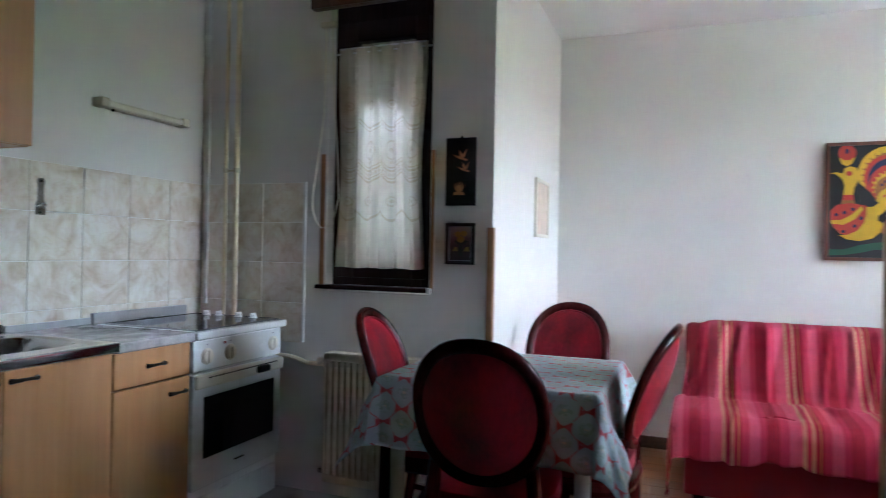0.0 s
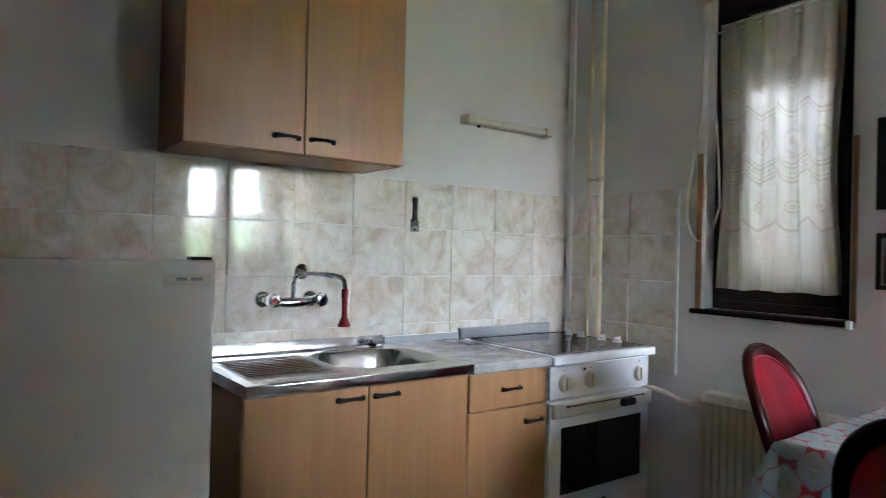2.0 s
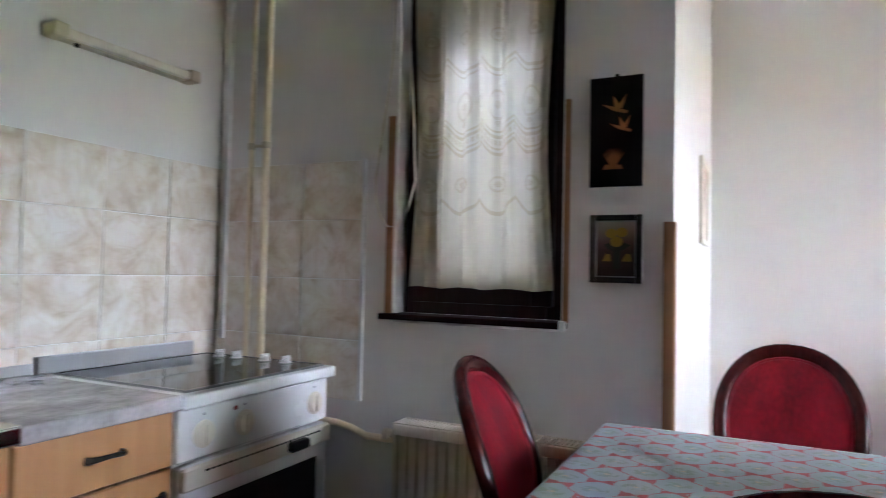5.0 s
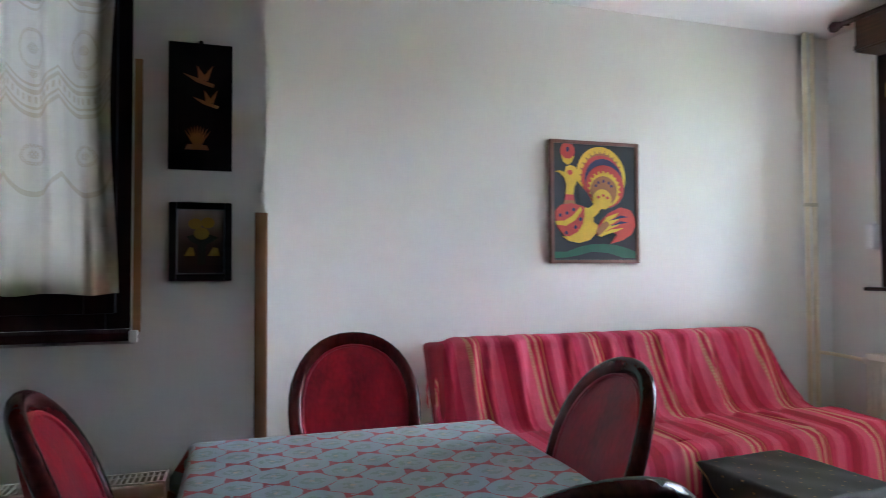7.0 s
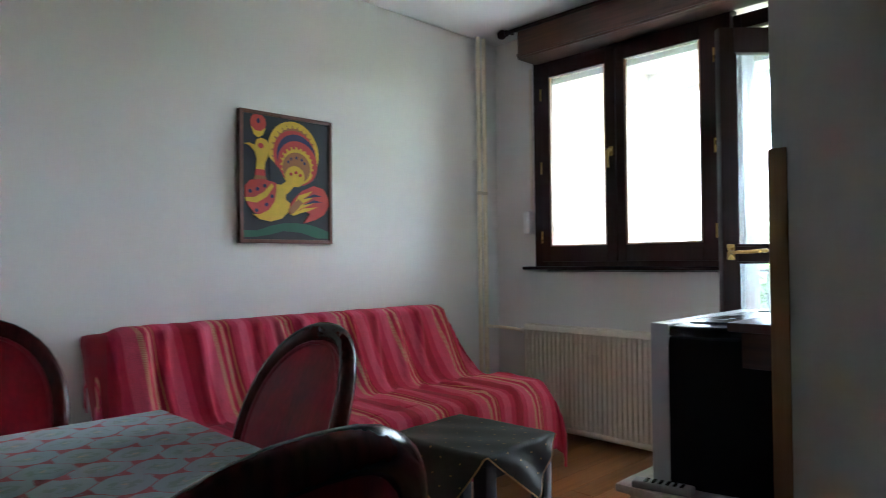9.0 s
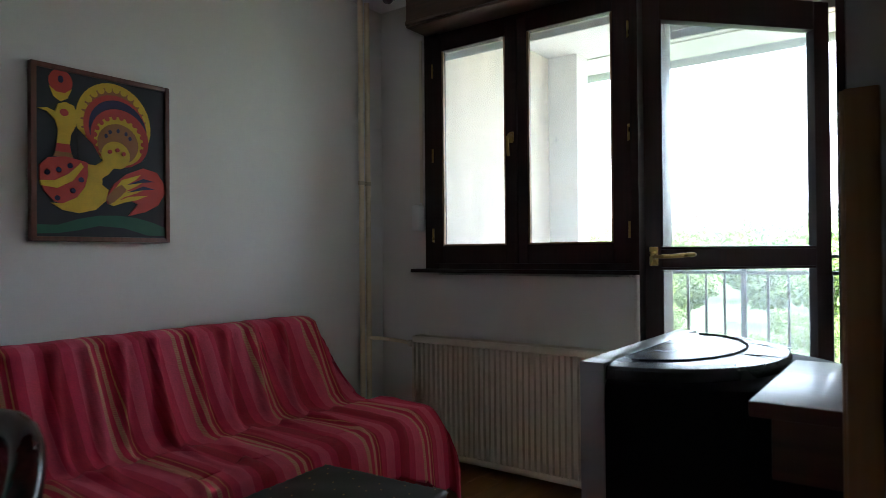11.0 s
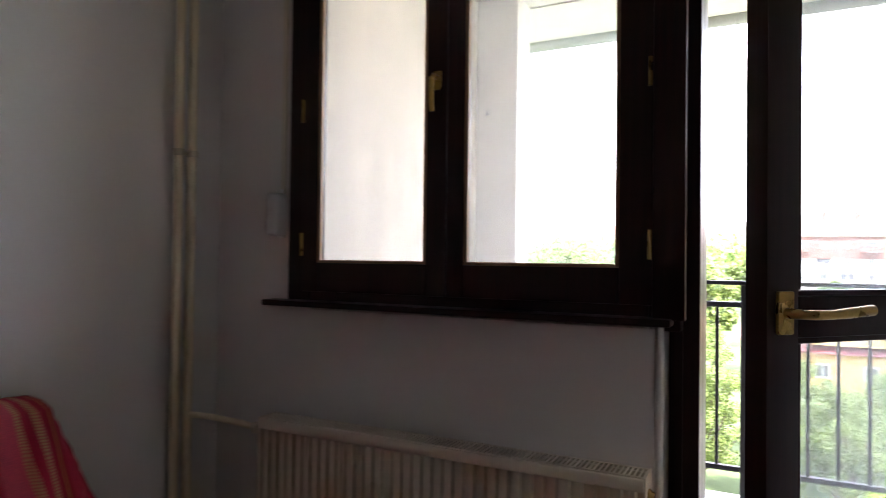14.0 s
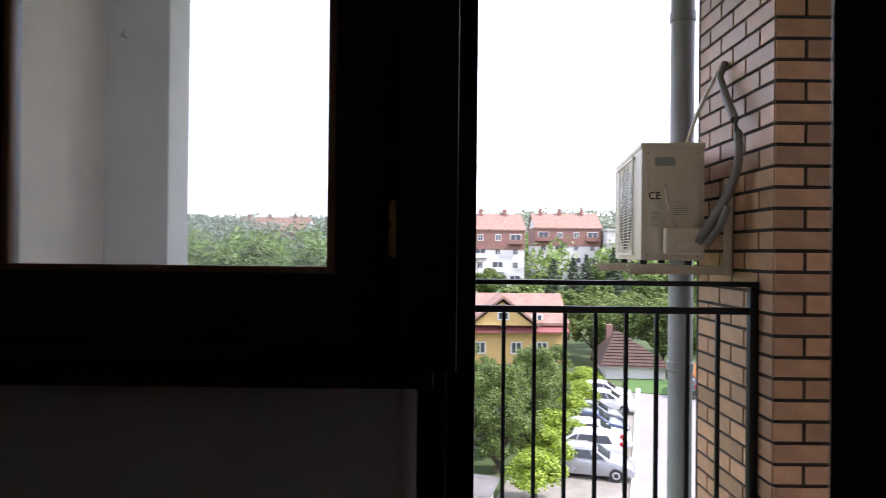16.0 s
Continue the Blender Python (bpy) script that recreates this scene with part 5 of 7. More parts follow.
def bird_panel():
    p = thing("lacquer_panel", "black lacquer panel with copper birds in flight", "picture", (-2.152, 2.998, 1.456))
    W, Hh = 0.15, 0.318
    gold = paint("copper_leaf", (0.34, 0.13, 0.045), 0.45)
    part("board", boxes((0, W, -0.012, 0, 0, Hh), bevel=0.002), BLACK_WOOD, p)
    part("hook", lathe(bmesh.new(), [(0.006, -0.004), (0.006, 0.0)], 10, (W / 2, 0, Hh + 0.004), "y"), HANDLE_BLACK, p)

    def bird(cx, cz, s):
        return [[(cx - 0.04 * s, cz + 0.012 * s), (cx - 0.012 * s, cz + 0.004 * s), (cx + 0.034 * s, cz - 0.012 * s), (cx + 0.03 * s, cz - 0.02 * s), (cx - 0.01 * s, cz - 0.008 * s)],
                [(cx - 0.004 * s, cz), (cx - 0.008 * s, cz + 0.034 * s), (cx + 0.010 * s, cz + 0.01 * s), (cx + 0.03 * s, cz + 0.036 * s), (cx + 0.018 * s, cz - 0.004 * s)]]
    for cx, cz, s in ((0.074, 0.228, 1.0), (0.09, 0.172, 0.85)):
        bm = bmesh.new()
        for o in bird(cx, cz, s):
            plate(bm, o, -0.0132, -0.0118)
        part("inlaid_bird", bm, gold, p)
    bm = bmesh.new()
    for k in range(9):
        a = radians(48 + k * 10.5)
        x, z = 0.068, 0.055
        plate(bm, [(x - 0.006, z), (x + 0.006, z), (x + 0.045 * math.cos(a), z + 0.058 * math.sin(a))], -0.0132, -0.0118)
    plate(bm, [(0.038, 0.05), (0.096, 0.05), (0.09, 0.062), (0.045, 0.064)], -0.0131, -0.0118)
    part("inlaid_reeds", bm, gold, p)


def flower_print():
    p = thing("small_picture", "small black-framed still life of flowers and fruit", "picture", (-2.148, 2.998, 1.18))
    W, Hh = 0.147, 0.195
    part("frame", boxes(*[(d[0], d[1], -0.016, 0, d[4], d[5]) for d in frame_bars(0, W, 0, Hh, 0.017, 0.016)], bevel=0.003), BLACK_WOOD, p)
    part("inner_edge", boxes(*[(d[0] + 0.016, d[1] + 0.016, -0.010, -0.002, d[4] + 0.016, d[5] + 0.016) for d in frame_bars(0, W - 0.032, 0, Hh - 0.032, 0.004, 0.008)]), GREY_PIPE, p)
    m, n, l, b = nodes_of("still_life_ground", 0.4)
    tc = n.new("ShaderNodeTexCoord")
    s = n.new("ShaderNodeSeparateXYZ")
    l.new(tc.outputs["Object"], s.inputs["Vector"])
    mr = n.new("ShaderNodeMapRange")
    mr.inputs["From Min"].default_value, mr.inputs["From Max"].default_value = 0.02, 0.18
    l.new(s.outputs["Z"], mr.inputs["Value"])
    r = ramp_of(n, l, mr.outputs["Result"], [(0.0, (0.02, 0.008, 0.006)), (0.45, (0.05, 0.02, 0.016)), (0.6, (0.12, 0.06, 0.05)), (1.0, (0.36, 0.30, 0.27))])
    l.new(r.outputs["Color"], b.inputs["Base Color"])
    part("print", boxes((0.016, W - 0.016, -0.006, -0.001, 0.016, Hh - 0.016)), m, p)
    y, g = paint("dull_yellow_paint", (0.36, 0.22, 0.04)), paint("dark_leaf_paint", (0.02, 0.022, 0.012))
    for x, z, rr in ((0.06, 0.142, 0.016), (0.09, 0.145, 0.016), (0.075, 0.118, 0.018)):
        part("flower", plate(bmesh.new(), blob(x, z, rr, rr * 0.85, 16), -0.0072, -0.006), y, p)
    bm = bmesh.new()
    plate(bm, [(0.04, 0.11), (0.065, 0.118), (0.09, 0.118), (0.115, 0.108), (0.1, 0.098), (0.085, 0.09), (0.085, 0.04), (0.066, 0.04), (0.066, 0.09), (0.05, 0.098)], -0.0068, -0.006)
    part("vase", bm, g, p)
    for x0, x1 in ((0.035, 0.06), (0.09, 0.118)):
        part("fruit", plate(bmesh.new(), [(x0, 0.062), (x1, 0.062), (x1 - 0.004, 0.082), (x0 + 0.012, 0.084)], -0.007, -0.006), y, p)


bird_panel()
flower_print()

# ---- sofa with its throw ----
def throw_material():
    m, n, l, b = nodes_of("striped_cotton_throw", 0.85)
    uv = n.new("ShaderNodeUVMap")
    sep = n.new("ShaderNodeSeparateXYZ")
    l.new(uv.outputs["UV"], sep.inputs["Vector"])
    d = n.new("ShaderNodeMath")
    d.operation = "DIVIDE"
    d.inputs[1].default_value = 0.345
    l.new(sep.outputs["X"], d.inputs[0])
    shift = n.new("ShaderNodeMath")
    shift.inputs[1].default_value = 0.464
    l.new(d.outputs["Value"], shift.inputs[0])
    fr = n.new("ShaderNodeMath")
    fr.operation = "FRACT"
    l.new(shift.outputs["Value"], fr.inputs[0])
    pink, rose, crimson, cream, gold = (0.51, 0.018, 0.066), (0.61, 0.075, 0.135), (0.35, 0.004, 0.028), (0.60, 0.37, 0.21), (0.45, 0.15, 0.06)
    ground = ramp_of(n, l, fr.outputs["Value"], [(0.0, pink), (0.16, crimson), (0.20, gold), (0.215, crimson), (0.25, pink), (0.34, rose), (0.48, pink), (0.56, crimson), (0.72, pink), (0.84, rose)])
    lines = ramp_of(n, l, fr.outputs["Value"], [(0.0, (1, 1, 1)), (0.048, (0, 0, 0)), (0.105, (1, 1, 1)), (0.145, (0, 0, 0))])
    ground.color_ramp.interpolation = lines.color_ramp.interpolation = "CONSTANT"
    rung = n.new("ShaderNodeMath")
    rung.operation = "SINE"
    steps = n.new("ShaderNodeMath")
    steps.operation = "MULTIPLY"
    steps.inputs[1].default_value = math.tau / 0.008
    l.new(sep.outputs["Y"], steps.inputs[0])
    l.new(steps.outputs["Value"], rung.inputs[0])
    gap = n.new("ShaderNodeMapRange")
    gap.inputs["From Min"].default_value, gap.inputs["From Max"].default_value = -0.6, 0.6
    gap.inputs["To Min"].default_value, gap.inputs["To Max"].default_value = 0.4, 0.85
    l.new(rung.outputs["Value"], gap.inputs["Value"])
    fac = n.new("ShaderNodeMath")
    fac.operation = "MULTIPLY"
    l.new(gap.outputs["Result"], fac.inputs[0])
    l.new(lines.outputs["Color"], fac.inputs[1])
    r = n.new("ShaderNodeMix")
    r.data_type = "RGBA"
    l.new(fac.outputs["Value"], r.inputs["Factor"])
    l.new(ground.outputs["Color"], r.inputs["A"])
    r.inputs["B"].default_value = (*cream, 1)
    thread = noise_of(n, l, 1.0, 2, (900, 25, 1), uv.outputs["UV"])
    weft = noise_of(n, l, 1.0, 3, (60, 500, 1), uv.outputs["UV"])
    mixv = n.new("ShaderNodeMix")
    l.new(thread.outputs["Fac"], mixv.inputs["A"])
    l.new(weft.outputs["Fac"], mixv.inputs["B"])
    mixv.inputs["Factor"].default_value = 0.5
    mr = n.new("ShaderNodeMapRange")
    mr.inputs["From Min"].default_value, mr.inputs["From Max"].default_value = 0.3, 0.7
    mr.inputs["To Min"].default_value, mr.inputs["To Max"].default_value = 0.72, 1.25
    l.new(mixv.outputs["Result"], mr.inputs["Value"])
    hv = n.new("ShaderNodeHueSaturation")
    l.new(r.outputs["Result"], hv.inputs["Color"])
    l.new(mr.outputs["Result"], hv.inputs["Value"])
    l.new(hv.outputs["Color"], b.inputs["Base Color"])
    bump_of(n, l, b, mixv.outputs["Result"], 0.5, 0.0015)
    b.inputs["Sheen Weight"].default_value = 0.0
    return m


sofa = thing("sofa", "red fabric sofa bed against the living room wall", "sofa", (-0.06, 4.05, 0))
bm = bmesh.new()
box(bm, -1.03, 1.05, -0.46, 0.42, 0.26, 0.425, 0.03, 3)
part("seat", bm, SOFA_RED, sofa)
bm = bmesh.new()
box(bm, -1.02, 1.04, -0.45, 0.40, 0.05, 0.255, 0.015, 2)
part("base", bm, SOFA_RED, sofa)
bm = bmesh.new()
v = box(bm, -1.03, 0.97, 0.08, 0.22, 0.43, 0.83)
for p in v:
    p.co.y += (p.co.z - 0.43) * 0.55
bmesh.ops.bevel(bm, geom=list(bm.edges), offset=0.035, segments=3, profile=0.6, affect="EDGES")
part("backrest", bm, SOFA_RED, sofa)
for x in (-0.95, 0.97):
    for y in (-0.40, 0.34):
        part("foot", lathe(bmesh.new(), [(0.03, 0.0), (0.03, 0.05)], 12, (x, y, 0)), BLACK_PLASTIC, sofa)


def throw():
    t = thing("sofa_throw", "pink and crimson striped cotton throw draped over the sofa", "throw", (-0.06, 4.05, 0.44))
    path = [(0.435, 0.30), (0.44, 0.385), (0.41, 0.408), (0.345, 0.403), (0.30, 0.385), (0.23, 0.26), (0.165, 0.14), (0.10, 0.045), (0.055, 0.012), (-0.02, 0.004), (-0.18, 0.006), (-0.34, 0.004), (-0.44, 0.0), (-0.488, -0.018), (-0.508, -0.06), (-0.515, -0.12), (-0.52, -0.21)]
    acc = [0.0]
    for a, b in zip(path[:-1], path[1:]):
        acc.append(acc[-1] + math.dist(a, b))

    def along(s):
        for i in range(len(path) - 1):
            if s <= acc[i + 1] or i == len(path) - 2:
                f = (s - acc[i]) / (acc[i + 1] - acc[i])
                return tuple(path[i][k] + (path[i + 1][k] - path[i][k]) * f for k in (0, 1))
    nu, nv = 190, 84
    bm = bmesh.new()
    uvl = bm.loops.layers.uv.new("UVMap")
    g = []
    for i in range(nu + 1):
        u = -1.22 + 2.48 * i / nu
        row = []
        for j in range(nv + 1):
            v = j / nv
            s = v * acc[-1]
            hem = 1 - 0.05 * math.sin(u * 2.4 + 1.2) - 0.03 * math.sin(u * 7) if v > 0.8 else 1
            y, z = along(min(acc[-1], s * (1 if v < 0.8 else hem)))
            back = max(0, min(1, (0.60 - v) / 0.40))
            e0, e1 = -1.065 + 0.085 * back, 1.085 - 0.125 * back
            x, drop = u, 0.0
            if u < e0:
                drop = e0 - u
                x = e0 - 0.012 - 0.14 * drop
            elif u > e1:
                drop = u - e1
                x = e1 + 0.012 + 0.14 * drop
            fold = 0.013 * math.sin(u * 16 + 3 * math.sin(v * 3.1)) + 0.007 * math.sin(u * 37 + v * 6) + 0.012 * noise.noise((u * 3.2, v * 5, 0.3))
            crease = 0.026 * noise.noise((u * 9, v * 2.2, 4.0)) + 0.034 * max(0, 1 - abs(noise.noise((u * 6.5 + v * 1.5, v * 1.6, 9.0))) * 5) - 0.006
            if v < 0.56:
                y -= 0.012 + abs(fold) * 1.3 + crease * 0.9
                z += 0.006 * (1 if v < 0.25 else 0)
            else:
                z += 0.012 + abs(fold) * 0.45 + max(0, crease) * 0.5
                y -= 0.5 * fold if v > 0.8 else 0
            z -= drop * (0.92 if v > 0.55 else 0.75)
            z -= 0.20 * max(0, min(1, (u - 0.75) / 0.4)) * max(0, min(1, (v - 0.80) / 0.15))
            if v < 0.5:
                z -= 0.045 * max(0, min(1, 1 - (u - e0) / 0.13)) ** 2
            y += (0.03 * math.sin(drop * 20 + v * 10)) * (drop > 0) - 0.25 * drop * (v < 0.55)
            row.append((bm.verts.new((x, y, z)), (u, s)))
        g.append(row)
    for i in range(nu):
        for j in range(nv):
            q = (g[i][j], g[i + 1][j], g[i + 1][j + 1], g[i][j + 1])
            f = bm.faces.new([p[0] for p in q])
            for loop, p in zip(f.loops, q):
                loop[uvl].uv = p[1]
    tips = [(g[nu][j][0].co.copy(), (g[nu][j][0].co - g[nu - 1][j][0].co).normalized()) for j in range(52, nv + 1, 2)] + [(g[0][j][0].co.copy(), (g[0][j][0].co - g[1][j][0].co).normalized()) for j in range(52, nv + 1, 2)]
    thicken(part("cloth", bm, throw_material(), t, smooth=180), 0.003, 1)
    bm = bmesh.new()
    rng = random.Random(4)
    for p, d in tips:
        q = p + Vector((rng.uniform(-0.01, 0.01), rng.uniform(-0.015, 0.015), -0.05))
        tube(bm, [p, (p + q) / 2 + Vector((0.004, 0, 0)), q], 0.0035, 5, taper=[1, 0.9, 0.5])
    part("fringe", bm, VELVET, t, "short knotted red fringe")


throw()


# ---- coffee table ----
ct = thing("coffee_table", "low black wooden coffee table before the sofa", "coffee table", (-0.02, 3.20, 0), 4)
bm = bmesh.new()
box(bm, -0.215, 0.215, -0.24, 0.24, 0.405, 0.44, 0.006, 2)
part("tabletop", bm, BLACK_WOOD, ct)
for sx in (-1, 1):
    for sy in (-1, 1):
        part("leg", boxes((sx * 0.18 - 0.03, sx * 0.18 + 0.03, sy * 0.205 - 0.03, sy * 0.205 + 0.03, 0, 0.405), bevel=0.005), BLACK_WOOD, ct)
for y in (-0.215, 0.195):
    part("apron", boxes((-0.15, 0.15, y, y + 0.02, 0.345, 0.404)), BLACK_WOOD, ct)


def small_cloth():
    m, n, l, b = nodes_of("dark_satin_with_gold_dots", 0.5, 0.0, 0.12)
    tc = n.new("ShaderNodeTexCoord")
    vo = n.new("ShaderNodeTexVoronoi")
    vo.voronoi_dimensions = "2D"
    vo.inputs["Scale"].default_value = 15
    vo.inputs["Randomness"].default_value = 0.35
    l.new(tc.outputs["UV"], vo.inputs["Vector"])
    big = noise_of(n, l, 4, 4)
    r = ramp_of(n, l, big.outputs["Fac"], [(0.3, (0.022, 0.023, 0.018)), (0.7, (0.045, 0.045, 0.036))])
    lt = n.new("ShaderNodeMath")
    lt.operation = "LESS_THAN"
    lt.inputs[1].default_value = 0.055
    l.new(vo.outputs["Distance"], lt.inputs[0])
    x = n.new("ShaderNodeMix")
    x.data_type = "RGBA"
    x.inputs["B"].default_value = (0.32, 0.20, 0.065, 1)
    l.new(lt.outputs["Value"], x.inputs["Factor"])
    l.new(r.outputs["Color"], x.inputs["A"])
    l.new(x.outputs["Result"], b.inputs["Base Color"])
    weave = noise_of(n, l, 350, 2)
    bump_of(n, l, b, weave.outputs["Fac"], 0.2, 0.001)
    t = thing("small_tablecloth", "dark green satin cloth with gold dots on the coffee table", "tablecloth", (-0.02, 3.20, 0.44), 4)
    bm = bmesh.new()
    uvl = bm.loops.layers.uv.new("UVMap")
    N, half, w, d, tw = 72, 0.325, 0.218, 0.243, radians(-37)
    rim, g = [], []
    for i in range(N + 1):
        row = []
        for j in range(N + 1):
            a, c = (i / N * 2 - 1) * half, (j / N * 2 - 1) * half
            u, v = a * math.cos(tw) - c * math.sin(tw), a * math.sin(tw) + c * math.cos(tw)
            ox, oy = max(0, abs(u) - w), max(0, abs(v) - d)
            x, y = max(-w, min(w, u)), max(-d, min(d, v))
            drop = math.hypot(ox, oy)
            if drop:
                k = math.atan2(oy, ox)
                off = 0.006 + 0.08 * drop + 0.007 * math.sin((u + v) * 30) * min(1, drop / 0.05)
                x += math.copysign(math.cos(k) * off, u) if ox else 0
                y += math.copysign(math.sin(k) * off, v) if oy else 0
            z = 0.003 - drop + (0.0015 * math.sin(u * 31 + v * 17) + 0.0015 if not drop else 0)
            row.append((bm.verts.new((x, y, z)), (a, c)))
            if i in (0, N) or j in (0, N):
                rim.append((i, j, Vector((x, y, z))))
        g.append(row)
    for i in range(N):
        for j in range(N):
            q = (g[i][j], g[i + 1][j], g[i + 1][j + 1], g[i][j + 1])
            f = bm.faces.new([p[0] for p in q])
            for loop, p in zip(f.loops, q):
                loop[uvl].uv = p[1]
    thicken(part("cloth", bm, m, t, smooth=180), 0.0012, 1)
    at = {(i, j): p for i, j, p in rim}
    loop = [at[(i, 0)] for i in range(N)] + [at[(N, j)] for j in range(N)] + [at[(i, N)] for i in range(N, 0, -1)] + [at[(0, j)] for j in range(N, 0, -1)]
    part("edging", tube(bmesh.new(), loop, 0.0028, 6, True), paint("gold_braid", (0.42, 0.22, 0.06)), t, "gold braided edging")


small_cloth()


# ---- television on its stand ----
stand = thing("television_stand", "low pale grey wooden television stand", "stand", (0.28, 2.17, 0))
bm = bmesh.new()
box(bm, -0.46, 0.44, -0.27, 0.295, 0.435, 0.46, 0.006, 2)
part("top", bm, GREY_WOOD, stand)
for x in (-0.42, 0.38):
    part("side_panel", boxes((x, x + 0.02, -0.26, 0.27, 0.0, 0.434), bevel=0.002), GREY_WOOD, stand)
part("shelf", boxes((-0.40, 0.38, -0.25, 0.26, 0.18, 0.2), bevel=0.002), GREY_WOOD, stand)
part("back_panel", boxes((-0.40, 0.38, -0.26, -0.25, 0.02, 0.43)), GREY_WOOD, stand)

tv = thing("television", "large black tube television with a silver front", "television", (0.25, 2.13, 0.461))
bezel = bmesh.new()
for d in ((-0.35, -0.29, 0.20, 0.255, 0.0, 0.475), (0.29, 0.35, 0.20, 0.255, 0.0, 0.475), (-0.29, 0.29, 0.20, 0.255, 0.42, 0.475), (-0.29, 0.29, 0.20, 0.255, 0.0, 0.07)):
    box(bezel, *d, 0.004, 2)
part("front_frame", bezel, SILVER_PLASTIC, tv, "silver plastic front frame")
part("screen", sheet(bmesh.new(), lambda u, v: (-0.29 + 0.58 * u, 0.235 + 0.012 * (1 - (2 * u - 1) ** 2) * (1 - (2 * v - 1) ** 2), 0.07 + 0.35 * v), 16, 12), BLACK_GLASS, tv, "dark curved glass screen")


def shell(width, depth, z0, z1, inset):
    """Half an ellipse in plan, with a softened upper rim."""
    bm = bmesh.new()
    rings = []
    for z, k in ((z0, 0.0), (z1 - 0.03, 0.0), (z1 - 0.012, inset * 0.4), (z1 - 0.006, inset * 1.4), (z1 - 0.002, inset * 6), (z1, inset * 12)):
        ring = [(width - k, 0.20)]
        for i in range(1, 24):
            a = math.pi * i / 24
            ring.append(((width - k) * math.copysign(abs(math.cos(a)) ** 0.92, math.cos(a)), 0.20 - (depth - k) * math.sin(a)))
        ring.append((-(width - k), 0.20))
        rings.append([bm.verts.new((x, y, z)) for x, y in ring])
    for a, b in zip(rings[:-1], rings[1:]):
        for i in range(len(a) - 1):
            bm.faces.new((a[i], a[i + 1], b[i + 1], b[i]))
    bm.faces.new(rings[-1])
    bm.faces.new(rings[0][::-1])
    return bm


part("back_shell", shell(0.347, 0.44, 0.005, 0.445, 0.012), TV_BLACK, tv)
part("top_cover", shell(0.343, 0.30, 0.44, 0.474, 0.006), BLACK_PLASTIC, tv, "smooth curved black top cover")
part("seam", tube(bmesh.new(), [(0.27 * math.cos(math.pi * i / 24), 0.17 - 0.17 * math.sin(math.pi * i / 24), 0.4745) for i in range(25)], 0.0035, 6), TV_BLACK, tv, "curved groove in the top")
for x, y, w, deg in ((0.13, -0.02, 0.15, 62), (-0.06, -0.04, 0.13, 80), (0.24, 0.05, 0.08, 50)):
    slot = part("vent_slot", boxes((-w / 2, w / 2, -0.003, 0.003, 0.4735, 0.4752)), BLACK_GLASS, tv, "dark moulded groove")
    slot.matrix_basis = pose(x, y, 0, 0, 0, deg)
rc = thing("remote_control", "grey remote control lying on the television stand", "remote control", (-0.145, 2.33, 0.461), 12)
bm = bmesh.new()
box(bm, -0.025, 0.025, -0.085, 0.085, 0, 0.022, 0.008, 3)
part("body", bm, GREY_PIPE, rc)
for i in range(3):
    for j in range(6):
        part("button", boxes((-0.017 + i * 0.013, -0.009 + i * 0.013, -0.06 + j * 0.02, -0.05 + j * 0.02, 0.021, 0.0245), bevel=0.001), BLACK_PLASTIC, rc)
ws = thing("wall_shelf", "small brown wooden shelf on the wall behind the television", "shelf", (-0.61, 1.8505, 0.97))
part("board", boxes((0, 0.34, 0, 0.10, 0.012, 0.03), bevel=0.003), SHUTTER_WOOD, ws)
for x in (0.02, 0.29):
    part("bracket", boxes((x, x + 0.02, 0, 0.08, -0.06, 0.012), bevel=0.002), SHUTTER_WOOD, ws)

# ---- balcony ----
BF = 0.07
setting("balcony_floor", boxes((1.95, 3.45, -0.6, 4.4, -0.14, BF)), CONCRETE, "pale concrete balcony floor", "floor")
setting("balcony_ceiling", boxes((1.95, 3.42, -0.6, 4.4, 2.70, 2.90)), PLASTER, "painted concrete balcony soffit", "ceiling")
bm = bmesh.new()
plate(bm, [(3.42, 2.69), (4.66, 2.93), (4.66, 3.08), (3.42, 2.90)], 1.62, 6.5)
setting("eaves", bm, CONCRETE, "rough pale eaves sloping out beyond the balcony", "eaves")
gt = thing("roof_gutter", "grey half-round gutter along the eaves", "gutter", (4.72, 1.66, 2.93))
part("channel", rod((0, 0, 0), (0, 4.8, 0), 0.06, 16), GREY_PIPE, gt)
for i in range(6):
    part("bracket", lathe(bmesh.new(), [(0.061, -0.012), (0.066, -0.01), (0.066, 0.01), (0.061, 0.012)], 16, (0, 0.4 + 0.8 * i, 0), "y"), GREY_PIPE, gt)
setting("balcony_wall", boxes((1.95, 3.32, 4.14, 4.4, BF, 2.70), (1.786, 1.95, 4.14, 4.169, 1.052, 2.498)), STUCCO, "rough grey stucco balcony side wall", "wall")
setting("balcony_pillar", boxes((3.22, 3.42, 3.895, 4.14, BF, 2.70), bevel=0.006), PLASTER, "pale plastered balcony pillar", "pillar")
# unseen wall and parapet, added to keep southern light off the brick pier
setting("balcony_wall_south", boxes((2.0, 3.2, -0.85, -0.6, BF, 1.75), (3.2, 3.42, -0.85, 0.6, BF - 0.2, 2.70)), STUCCO, "added unseen stucco wall and parapet that limit the balcony light", "wall")
setting("facade_south", boxes((1.952, 2.0, -0.6, 2.0, BF, 2.70)), STUCCO, "rough stucco facade beside the balcony door", "wall")
hk = solo("wall_hook", tube(bmesh.new(), [(3.221, 4.06, 2.05), (3.18, 4.06, 2.05), (3.165, 4.055, 2.035), (3.16, 4.045, 2.045), (3.165, 4.04, 2.065)], 0.004, 8), GREY_PIPE, "small grey metal hook in the balcony wall", "hook")

